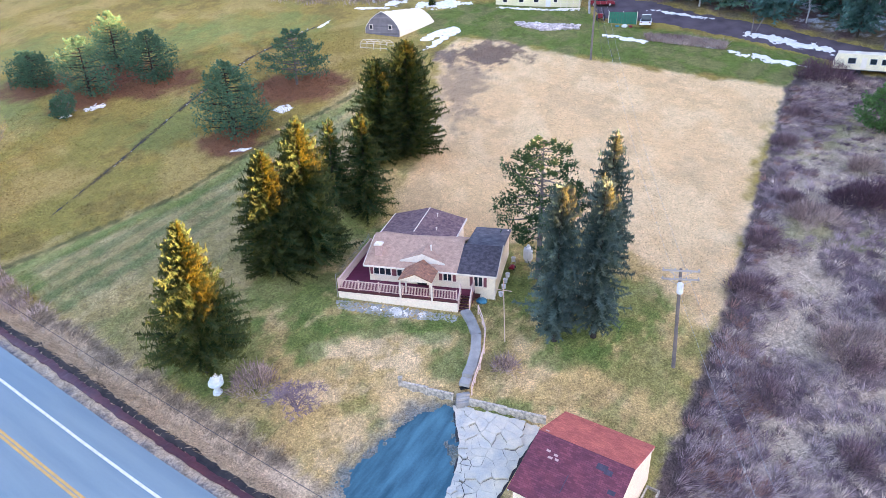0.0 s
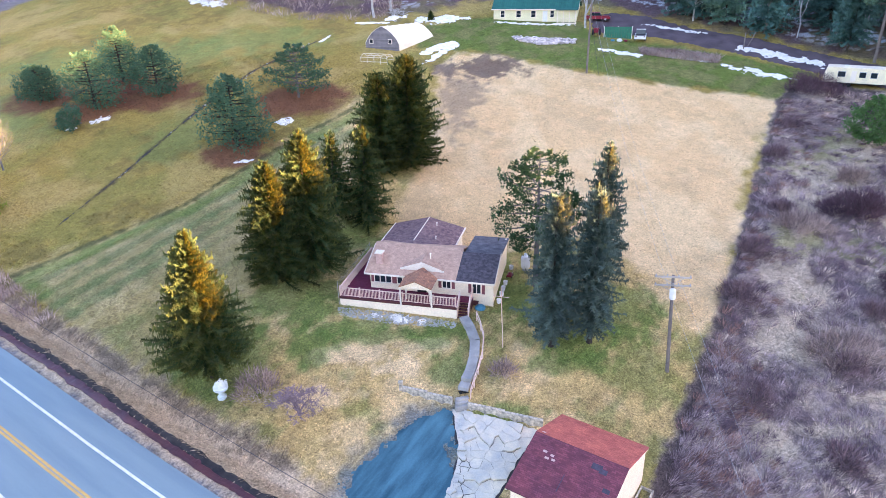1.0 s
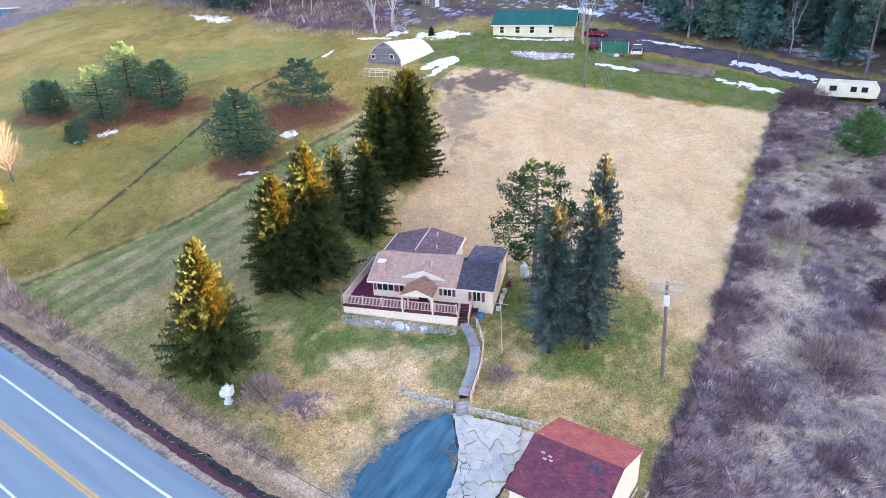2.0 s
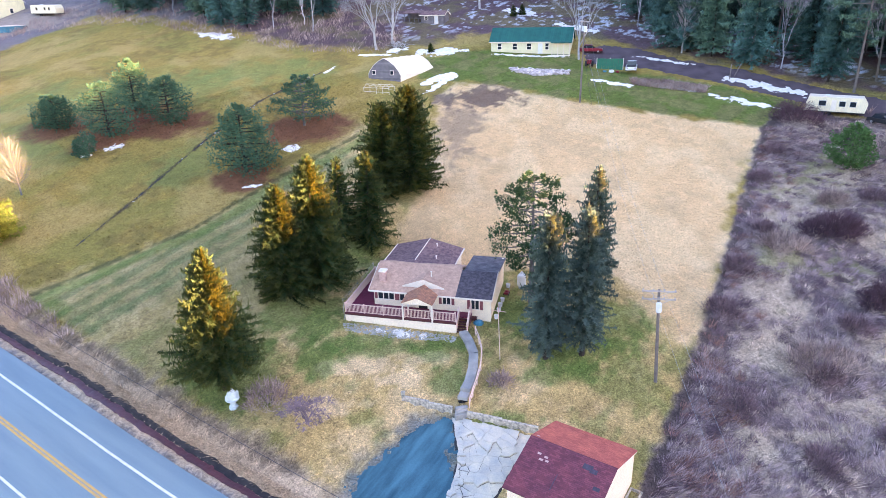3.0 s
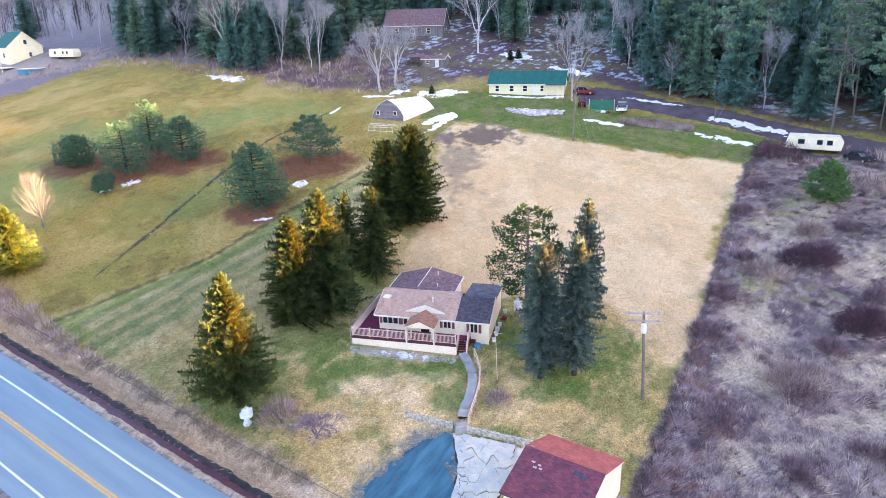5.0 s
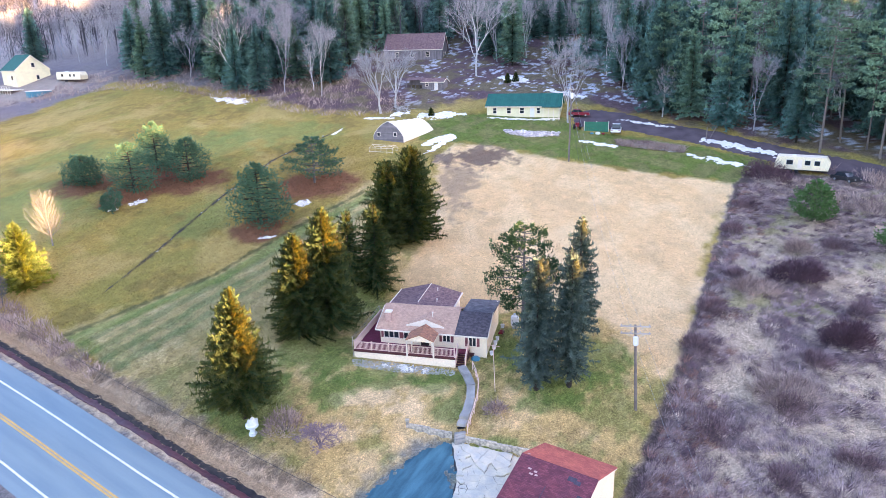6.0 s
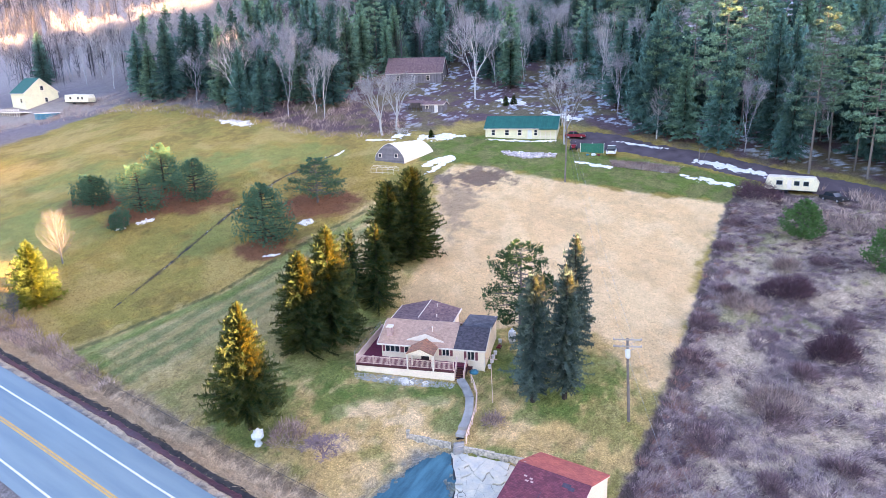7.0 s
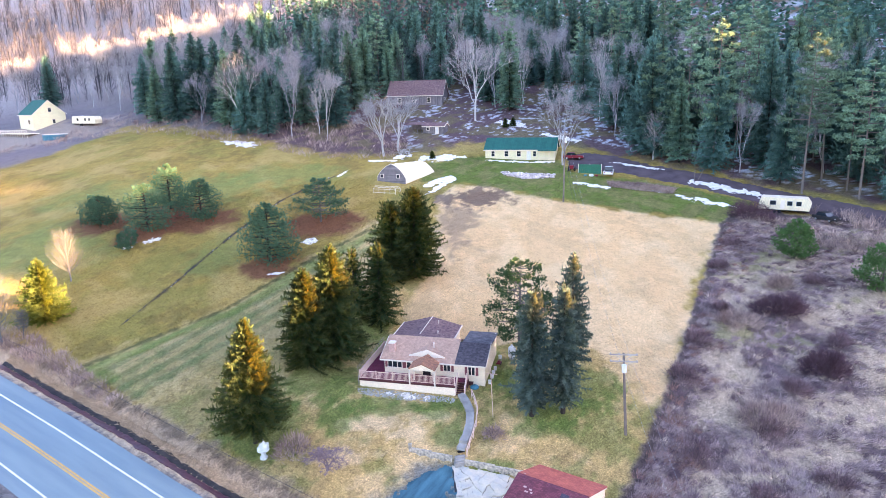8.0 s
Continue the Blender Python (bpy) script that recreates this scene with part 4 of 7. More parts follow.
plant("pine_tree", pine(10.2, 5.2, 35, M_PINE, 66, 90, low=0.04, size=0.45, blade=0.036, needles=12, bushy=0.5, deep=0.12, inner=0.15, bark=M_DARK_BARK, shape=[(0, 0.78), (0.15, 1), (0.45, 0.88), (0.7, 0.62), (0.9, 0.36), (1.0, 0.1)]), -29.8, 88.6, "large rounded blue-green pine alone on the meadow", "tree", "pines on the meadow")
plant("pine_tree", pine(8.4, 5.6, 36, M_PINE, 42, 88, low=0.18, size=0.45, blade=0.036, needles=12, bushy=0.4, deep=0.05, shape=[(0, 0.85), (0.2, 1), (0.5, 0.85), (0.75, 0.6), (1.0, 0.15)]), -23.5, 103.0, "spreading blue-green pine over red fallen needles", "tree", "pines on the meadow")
plant("spruce_tree", conifer(9.6, 3.8, 37, M_SUNLIT_SPRUCE, 15, 0.34, seg=0.18, droop=0.12), -60.1, 74.2, "yellow-green young spruce in full sun near the road", "tree")
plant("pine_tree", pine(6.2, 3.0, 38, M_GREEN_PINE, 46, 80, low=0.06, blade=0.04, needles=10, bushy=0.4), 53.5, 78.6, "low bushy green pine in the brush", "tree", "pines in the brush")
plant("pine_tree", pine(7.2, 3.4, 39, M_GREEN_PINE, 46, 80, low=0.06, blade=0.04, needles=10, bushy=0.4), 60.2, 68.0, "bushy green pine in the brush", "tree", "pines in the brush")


# ---- house ----
HOUSE = pose(-10.95, 55.3, 0, 0, 0, -13.9)
house = thing("house", "single-storey cream house with tan and charcoal shingle roofs", "house", HOUSE)


w = Shape()
w.box(2.5, 2.0, -0.6, 15.0, 2.15, 2.95).box(2.5, 2.15, -0.6, 2.65, 9.2, 2.95).box(14.85, 2.15, -0.6, 15.0, 10.9, 3.0).box(2.65, 9.05, -0.6, 14.85, 9.2, 2.9)
w.face([(2.5, 2.0, 2.95), (2.5, 5.6, 4.35), (2.5, 9.2, 2.95)][::-1]).face([(2.65, 2.0, 2.95), (2.65, 5.6, 4.35), (2.65, 9.2, 2.95)])
w.face([(15.0, 2.0, 2.95), (15.0, 5.2, 4.2), (15.0, 5.2, 2.95)]).box(11.5, 10.75, -0.4, 14.85, 10.9, 3.4).box(14.86, 5.2, 2.9, 15.0, 10.9, 3.5)
part("wall", w, M_CREAM, house)
w = Shape().box(1.8, 9.2, -0.3, 9.5, 9.35, 3.1).box(1.8, 9.35, -0.3, 1.95, 13.5, 3.1).box(9.35, 9.35, -0.3, 9.5, 13.5, 3.1).box(1.95, 13.35, -0.3, 9.35, 13.5, 3.1)
w.face([(1.8, 13.5, 3.1), (9.5, 13.5, 3.1), (5.65, 13.5, 4.05)][::-1])
part("wall", w, M_CREAM, house)
part("roof", Shape().slab([(2.1, 1.55, 2.88), (11.45, 1.55, 2.88), (11.45, 5.6, 4.5), (2.1, 5.6, 4.5)], 0.14).slab([(2.1, 5.6, 4.5), (11.45, 5.6, 4.5), (11.45, 9.65, 2.88), (2.1, 9.65, 2.88)], 0.14), M_TAN_ROOF, house, "tan shingle roof")
part("roof", Shape().slab([(11.45, 1.55, 2.86), (15.25, 1.55, 2.86), (15.25, 5.1, 4.32), (11.45, 5.1, 4.32)], 0.14), M_GREY_ROOF, house, "charcoal shingle roof")
part("roof", Shape().slab([(11.46, 5.0, 4.0), (15.2, 5.0, 4.0), (15.2, 11.2, 3.45), (11.46, 11.2, 3.45)], 0.14), M_REAR_ROOF, house, "low-pitched charcoal rear roof")
part("roof", Shape().slab([(1.5, 13.85, 3.12), (1.5, 5.7, 3.12), (5.65, 5.7, 4.18), (5.65, 13.85, 4.18)], 0.12).slab([(5.65, 13.85, 4.18), (5.65, 5.7, 4.18), (9.8, 5.7, 3.12), (9.8, 13.85, 3.12)], 0.12), M_BROWN_ROOF, house, "brown shingle rear roof")
t = Shape().box(5.61, 7.2, 4.15, 5.69, 13.87, 4.215)
part("ridge_cap", t, M_TRIM, house, "white ridge cap")
for u in (1.44, 9.74):
    part("rake_board", Shape().box(u, 8.6, 2.95, u + 0.10, 13.9, 3.17), M_TRIM, house)
part("fascia", Shape().box(2.1, 1.49, 2.70, 11.45, 1.55, 2.87).box(11.45, 1.49, 2.68, 15.25, 1.55, 2.85), M_TRIM, house)
for u, z in ((2.04, 0.0), (15.25, -0.02)):
    part("rake_board", Shape().slab([(u, 1.5, 2.88 + z), (u + 0.06, 1.5, 2.88 + z), (u + 0.06, 5.3, 4.38 + z), (u, 5.3, 4.38 + z)], 0.18), M_TRIM, house)
# gable over the door and the porch roof in front of it
g = Shape()
g.slab([(5.75, 2.36, 3.30), (7.85, 2.36, 4.08), (7.85, 4.6, 4.12), (5.75, 2.6, 3.34)][::-1], 0.08).slab([(7.85, 2.36, 4.08), (9.95, 2.36, 3.30), (9.95, 2.6, 3.34), (7.85, 4.6, 4.12)][::-1], 0.08)
part("roof", g, M_TAN_ROOF, house)
part("rake_board", Shape().slab([(5.6, 2.3, 3.08), (7.85, 2.3, 3.86), (7.85, 2.3, 4.14), (5.6, 2.3, 3.32)], 0.06), M_TRIM, house)
part("rake_board", Shape().slab([(7.85, 2.3, 3.86), (10.1, 2.3, 3.08), (10.1, 2.3, 3.32), (7.85, 2.3, 4.14)], 0.06), M_TRIM, house)
part("gable_end", Shape().slab([(5.9, 2.34, 3.0), (9.8, 2.34, 3.0), (9.8, 2.34, 3.26), (7.85, 2.34, 3.98), (5.9, 2.34, 3.26)], 0.05), M_TRIM, house)
part("porch_roof", Shape().slab([(6.35, -0.75, 2.92), (6.35, 1.55, 2.92), (8.0, 2.3, 3.62), (8.0, -0.75, 3.62)][::-1], 0.10).slab([(8.0, -0.75, 3.62), (8.0, 2.3, 3.62), (9.65, 1.55, 2.92), (9.65, -0.75, 2.92)][::-1], 0.10), M_PORCH_ROOF, house, "orange-brown shingle porch roof")
part("gable_end", Shape().slab([(6.4, -0.66, 2.72), (9.6, -0.66, 2.72), (9.6, -0.66, 2.88), (8.0, -0.66, 3.54), (6.4, -0.66, 2.88)], 0.08), M_CREAM, house)
for u, v, z0 in ((6.42, -0.48, 0.7), (9.5, -0.48, 0.7), (6.75, 0.35, 1.0), (9.1, 0.35, 1.0)):
    part("porch_post", Shape().box(u - 0.07, v - 0.07, z0, u + 0.07, v + 0.07, 2.76).box(u - 0.10, v - 0.10, 2.6, u + 0.10, v + 0.10, 2.75), M_TRIM, house)


def window(u0, u1, z0, z1, v, sashes):
    f = Shape()
    f.box(u0 - 0.07, v - 0.05, z1, u1 + 0.07, v, z1 + 0.08).box(u0 - 0.07, v - 0.07, z0 - 0.08, u1 + 0.07, v, z0)
    for k in range(sashes + 1):
        u = u0 + (u1 - u0) * k / sashes
        f.box(u - 0.04, v - 0.05, z0, u + 0.04, v, z1)
    win = part("window", f, M_TRIM, house)
    for k in range(sashes):
        a, b = u0 + (u1 - u0) * k / sashes + 0.04, u0 + (u1 - u0) * (k + 1) / sashes - 0.04
        part("pane", Shape().box(a, v - 0.015, z0, b, v - 0.003, z1), M_GLASS, win)


def shutter(u, v, z0, z1):
    s = Shape().box(u - 0.15, v - 0.04, z0, u + 0.15, v, z1)
    for k in range(6):
        z = z0 + 0.08 + (z1 - z0 - 0.16) * k / 5
        s.box(u - 0.12, v - 0.055, z - 0.03, u + 0.12, v - 0.04, z + 0.03)
    part("shutter", s, M_SHUTTER, house)


window(2.95, 4.75, 1.75, 2.55, 2.0, 3)
window(5.35, 5.9, 1.75, 2.55, 2.0, 1)
window(10.0, 10.85, 1.75, 2.55, 2.0, 2)
window(13.0, 13.85, 1.45, 2.45, 2.0, 2)
for u, a, b in ((2.75, 1.7, 2.6), (4.98, 1.7, 2.6), (5.2, 1.7, 2.6), (9.75, 1.7, 2.6), (11.1, 1.7, 2.6), (12.75, 1.4, 2.5), (14.1, 1.4, 2.5)):
    shutter(u, 2.0, a, b)
part("door", Shape().box(7.4, 1.95, 1.0, 8.35, 2.0, 2.75).box(7.5, 1.93, 1.9, 8.25, 1.95, 2.65), M_DARK, house, "dark front door")
part("hatch", Shape().box(12.75, 1.94, -0.35, 13.6, 2.0, 0.55).box(12.68, 1.92, 0.55, 13.67, 2.0, 0.62), M_DECK_RIM, house, "dark cellar hatch")
part("chimney", Shape().box(2.95, 2.75, 3.2, 3.6, 3.4, 4.5, chamfer=0.03), material("chimney_brick", (0.62, 0.40, 0.34), rough=0.9, scale=4, fine=14), house, "pale red brick chimney")
part("chimney_cap", Shape().box(2.87, 2.67, 4.46, 3.68, 3.48, 4.60, chamfer=0.04), M_TRIM, house, "pale concrete cap")
part("roof_vent", Shape().lathe([(0.06, 3.7), (0.06, 4.5), (0.10, 4.5), (0.10, 4.58)], 10, (8.45, 3.6, 0)), M_TRIM, house)
for u, v, z in ((7.6, 9.0, 3.65), (6.9, 12.2, 3.85)):
    part("roof_vent", Shape().lathe([(0.05, 0), (0.05, 0.35), (0.09, 0.35), (0.09, 0.45)], 8, (u, v, z - 0.05)), M_TRIM, house)
part("downpipe", Shape().tube([(15.06, 1.95, 2.75), (15.06, 1.93, 1.4), (15.06, 1.93, -0.2), (15.16, 1.8, -0.3)], 0.045, 6), M_TRIM, house)

# ---- deck ----
deck = thing("deck", "raised wooden deck, plum-red boards, cream skirt and pale railing", "deck", HOUSE)
d = Shape()
d.face([(0.05, -0.35, 1.0), (11.9, -0.35, 1.0), (11.9, 2.0, 1.0), (0.05, 2.0, 1.0)]).face([(0.05, 2.0, 1.0), (2.5, 2.0, 1.0), (2.5, 9.1, 1.0), (0.05, 9.1, 1.0)])
part("decking", d, M_DECK, deck)
part("rim", Shape().box(0.0, -0.40, 0.74, 11.95, -0.35, 1.004).box(0.0, -0.35, 0.74, 0.05, 9.15, 1.004).box(11.9, -0.35, 0.74, 11.95, 1.0, 1.004).box(0.05, 9.1, 0.74, 2.5, 9.15, 1.004), M_DECK_RIM, deck)
part("skirt", Shape().box(0.03, -0.36, -0.6, 11.92, -0.33, 0.74).box(0.03, -0.33, -0.4, 0.06, 9.1, 0.74).box(11.89, -0.33, -0.4, 11.92, 2.0, 0.74), M_SKIRT, deck, "cream panel skirt")
post_mesh = Shape().box(-0.05, -0.05, 0.0, 0.05, 0.05, 1.06).box(-0.07, -0.07, 1.06, 0.07, 0.07, 1.10, chamfer=0.02).mesh("railing_post", M_RAIL)
bal_mesh = Shape().box(-0.022, -0.022, 0.0, 0.022, 0.022, 0.78).mesh("baluster", M_RAIL)


def railing(a, b, parent, z0=None, gap=0.145, bays=1):
    """Railing between two points with posts, two rails and separate balusters."""
    a, b = Vector(a), Vector(b)
    run = b - a
    ang = math.degrees(math.atan2(run.y, run.x))
    for k in range(bays + 1):
        part("railing_post", post_mesh, None, parent, m=Matrix.Translation(a + run * k / bays) @ pose(0, 0, 0, 0, 0, ang))
    side = Vector((-run.y, run.x, 0)).normalized()
    for z, t, wd in ((0.98, 0.05, 0.06), (0.12, 0.05, 0.03)):
        s = Shape().slab([a + side * wd + Vector((0, 0, z)), a - side * wd + Vector((0, 0, z)), b - side * wd + Vector((0, 0, z)), b + side * wd + Vector((0, 0, z))], t)
        part("rail", s, M_RAIL, parent)
    n = int(run.length / gap)
    for k in range(1, n):
        part("baluster", bal_mesh, None, parent, m=Matrix.Translation(a + run * k / n + Vector((0, 0, 0.13))) @ pose(0, 0, 0, 0, 0, ang))


railing((0.08, -0.28, 1.0), (6.30, -0.28, 1.0), deck, bays=3)
railing((6.55, -0.28, 1.0), (9.37, -0.28, 1.0), deck, bays=1)
railing((9.62, -0.28, 1.0), (11.84, -0.28, 1.0), deck, bays=1)
railing((0.08, -0.20, 1.0), (0.08, 9.05, 1.0), deck, bays=4)
railing((0.16, 9.05, 1.0), (2.4, 9.05, 1.0), deck, bays=1)
railing((11.95, 0.95, 1.0), (11.95, -0.3, -0.05), deck, bays=1)
railing((13.05, 1.9, 1.0), (13.05, 0.95, 1.0), deck, bays=1)
railing((13.05, 0.95, 1.0), (13.05, -0.3, -0.05), deck, bays=1)
part("landing", Shape().box(11.9, 0.9, 0.9, 13.1, 2.0, 1.0), M_DECK, deck)
part("landing_skirt", Shape().box(13.04, 0.92, -0.4, 13.08, 1.99, 0.9), M_DECK_RIM, deck)
for k in range(6):
    part("step", Shape().box(12.0, 0.68 - 0.22 * k, 0.78 - 0.18 * k, 13.0, 0.92 - 0.22 * k, 0.83 - 0.18 * k).box(12.0, 0.90 - 0.22 * k, 0.62 - 0.18 * k, 13.0, 0.92 - 0.22 * k, 0.80 - 0.18 * k), M_DECK_RIM, deck)

# ---- garage ----
GARAGE = pose(5.95, 35.4, height(6.5, 35), 0, 0, -34.5)
garage = thing("garage", "low garage with red shingle roof, one slope coloured darker, cream walls", "garage", GARAGE)
GZ = -height(6.5, 35)
L0, L1, DF, RZ, EZ = 0.0, 6.9, 4.55, 0.25 + GZ, -1.35 + GZ
gw = Shape().box(0.25, -4.2, -0.6, 6.8, -4.05, EZ + 0.05).box(0.25, 4.05, -0.6, 6.8, 4.2, EZ + 0.05).box(0.25, -4.05, -0.6, 0.4, 4.05, EZ + 0.05).box(6.65, -4.05, -0.6, 6.8, 4.05, EZ + 0.05)
for u, k in ((0.25, 1), (6.8, -1)):
    gw.face([(u, -4.2, EZ), (u, 4.2, EZ), (u, 0, RZ - 0.12)][::k])
part("wall", gw, M_CREAM, garage)
part("roof", Shape().slab([(L0, 0, RZ), (L1, 0, RZ), (L1, DF, EZ), (L0, DF, EZ)], 0.12), M_LIT_GARAGE_ROOF, garage, "rust-red shingle slope, coloured as lit")
part("roof", Shape().slab([(L0, -DF, EZ), (L1, -DF, EZ), (L1, 0, RZ), (L0, 0, RZ)], 0.12), M_SHADED_GARAGE_ROOF, garage, "shingle slope with patches, coloured dark plum as shaded")
for u in (0.03, 6.82):
    for sg in (-1, 1):
        part("rake_board", Shape().slab([(u, 0, RZ - 0.13), (u + 0.05, 0, RZ - 0.13), (u + 0.05, sg * DF, EZ - 0.13), (u, sg * DF, EZ - 0.13)][::sg], 0.14), M_TRIM, garage)
SLOPE = (RZ - EZ) / DF
for u, v, w, l, mt in ((1.15, -1.05, 0.30, 0.16, M_NEW_SHINGLE), (1.75, -1.15, 0.28, 0.16, M_NEW_SHINGLE), (1.45, -1.45, 0.32, 0.16, M_NEW_SHINGLE), (1.95, -1.42, 0.26, 0.16, M_NEW_SHINGLE), (0.35, 0.25, 0.28, 0.18, M_NEW_SHINGLE), (4.6, -0.55, 0.75, 0.42, M_PATCH), (5.2, -0.75, 0.55, 0.35, M_PATCH), (5.9, -1.9, 0.5, 0.3, M_PATCH), (3.2, -2.1, 0.05, 1.3, M_PATCH)):
    z0, z1 = RZ - SLOPE * abs(v) + 0.006, RZ - SLOPE * abs(v + (l if v > 0 else -l)) + 0.006
    q = [(u, v - l, z1), (u + w, v - l, z1), (u + w, v, z0), (u, v, z0)] if v < 0 else [(u, v, z0), (u + w, v, z0), (u + w, v + l, z1), (u, v + l, z1)]
    part("shingle_patch", Shape().slab(q, 0.004), mt, garage, "pale replaced shingle" if mt is M_NEW_SHINGLE else "dark worn patch")
part("garage_door", Shape().box(1.2, -4.24, 0.0, 3.6, -4.2, 2.1), M_TRIM, garage)


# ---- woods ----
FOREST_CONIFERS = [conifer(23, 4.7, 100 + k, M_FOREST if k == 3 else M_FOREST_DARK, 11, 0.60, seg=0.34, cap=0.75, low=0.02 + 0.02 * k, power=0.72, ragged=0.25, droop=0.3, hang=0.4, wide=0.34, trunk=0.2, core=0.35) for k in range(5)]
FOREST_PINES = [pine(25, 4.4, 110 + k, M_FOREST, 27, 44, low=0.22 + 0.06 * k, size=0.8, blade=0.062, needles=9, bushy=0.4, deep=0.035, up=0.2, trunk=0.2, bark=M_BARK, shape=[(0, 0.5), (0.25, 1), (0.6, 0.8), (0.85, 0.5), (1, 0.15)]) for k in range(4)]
FOREST_BARE = [bare_tree(20, 0.55 + 0.09 * (k % 4), 120 + k, (M_PALE_BARK, M_TWIG)[k % 2], depth=5, first=0.34 + 0.04 * (k % 3), twig_mat=M_TWIG, thin=1.0, start=0.06 * (k % 3)) for k in range(6)]
CLEAR = [[(-24, 128), (-26, 150), (-22, 182), (6, 182), (14, 162), (34, 160), (44, 124), (30, 112)], [(-175, 150), (-168, 205), (-140, 214), (-116, 206), (-98, 192), (-88, 182), (-90, 160)], [(-30, 136), (-26, 152), (-14, 150), (-12, 132)]]


def woods():
    rng = random.Random(7)
    spots = []
    tries = 0
    while len(spots) < 325 and tries < 20000:
        tries += 1
        x = rng.uniform(-150, 118)
        e = float(np.interp(x, EDGE_X, EDGE_Y))
        y = e + 2 + 78 * rng.random() ** (1.5 if x > 20 else 1.2)
        if abs(x) > 0.75 * (y + 24) + 8 or any(float(inside(np.array([x]), np.array([y]), c)[0]) > 0 for c in CLEAR):
            continue
        gap = 4.3 if x > 20 else 4.8
        if any((x - a) ** 2 + (y - b) ** 2 < gap * gap for a, b in spots):
            continue
        spots.append((x, y))
    for x, y in spots:
        e = y - float(np.interp(x, EDGE_X, EDGE_Y))
        broad = rng.random()
        share = 0.93 if x < -78 else 0.26 if x < -40 else 0.28 if x < 20 else 0.17
        turn, sc = rng.uniform(0, 360), rng.uniform(0.72, 1.15)
        tilt = (rng.uniform(-3, 3), rng.uniform(-3, 3))
        if broad < share:
            plant("bare_tree", rng.choice(FOREST_BARE), x, y, "leafless grey-brown woodland tree", "tree", "trees of the wood", turn, sc, lean=(tilt[0] * 2, tilt[1] * 2))
        elif broad < share + 0.26 and x > 20:
            plant("pine_tree", rng.choice(FOREST_PINES), x, y, "tall green forest pine with high crown", "tree", "trees of the wood", turn, sc * 1.02, lean=tilt)
        else:
            plant("conifer_tree", rng.choice(FOREST_CONIFERS), x, y, "dark green forest conifer", "tree", "trees of the wood", turn, sc * (0.95 if x > 20 else 0.88), lean=tilt)


woods()


def far_woods(name, label, n, seed, xr, yr, conifers, mat, start=62):
    """Woods farther up the hill, joined."""
    rng = np.random.default_rng(seed)
    x = rng.uniform(*xr, n * 3)
    y = rng.uniform(*yr, n * 3)
    e = y - np.interp(x, EDGE_X, EDGE_Y)
    ok = (e > start) & (np.abs(x) < 0.8 * (y + 24) + 20)
    for c in CLEAR:
        ok &= inside(x, y, c) < 0
    x, y = x[ok][:n], y[ok][:n]
    z = land(x, y)
    n = len(x)
    h = rng.uniform(15, 24, n)
    per = 90
    if conifers:
        f = rng.uniform(0.12, 1, (n, per))
        a = rng.uniform(0, 6.2832, (n, per))
        r = 3.6 * (1 - f) ** 0.8 * rng.uniform(0.3, 0.7, (n, per))
        P = np.stack((x[:, None] + r * np.cos(a), y[:, None] + r * np.sin(a), z[:, None] + f * h[:, None]), -1)
        D = np.stack((np.cos(a), np.sin(a), -0.35 + 0.9 * f ** 3), -1) * (1.1 + 1.6 * (1 - f))[..., None]
        W = rng.uniform(0.35, 0.7, n * per)
    else:
        f = rng.uniform(0.0, 0.8, (n, per)) ** 0.7
        a = rng.uniform(0, 6.2832, (n, per))
        r = 2.2 * f * rng.uniform(0, 1, (n, per))
        P = np.stack((x[:, None] + r * np.cos(a), y[:, None] + r * np.sin(a), z[:, None] + f * h[:, None] * 0.8), -1)
        D = np.stack((np.cos(a) * 1.3, np.sin(a) * 1.3, np.full_like(a, 2.3)), -1) * rng.uniform(0.6, 1.3, (n, per))[..., None]
        W = rng.uniform(0.025, 0.055, n * per)
        P[:, 0], D[:, 0] = np.stack((x, y, z), -1), np.stack((0 * x, 0 * x, h * 0.75), -1)
        W.reshape(n, per)[:, 0] = 0.22
    P, D = P.reshape(-1, 3), D.reshape(-1, 3)
    S = unit(np.cross(D, rng.normal(0, 1, D.shape)))
    v, fc = quads_from(P, D, S, W)
    tagged(new(name, mesh_from(name, v, fc, mat)), label, "woods", kind="stuff")


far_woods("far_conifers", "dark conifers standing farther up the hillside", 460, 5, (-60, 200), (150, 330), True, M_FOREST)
far_woods("far_bare_woods", "leafless grey-tan woods covering the far hillside", 1600, 6, (-330, 10), (165, 420), False, M_FAR_TWIG, 30)

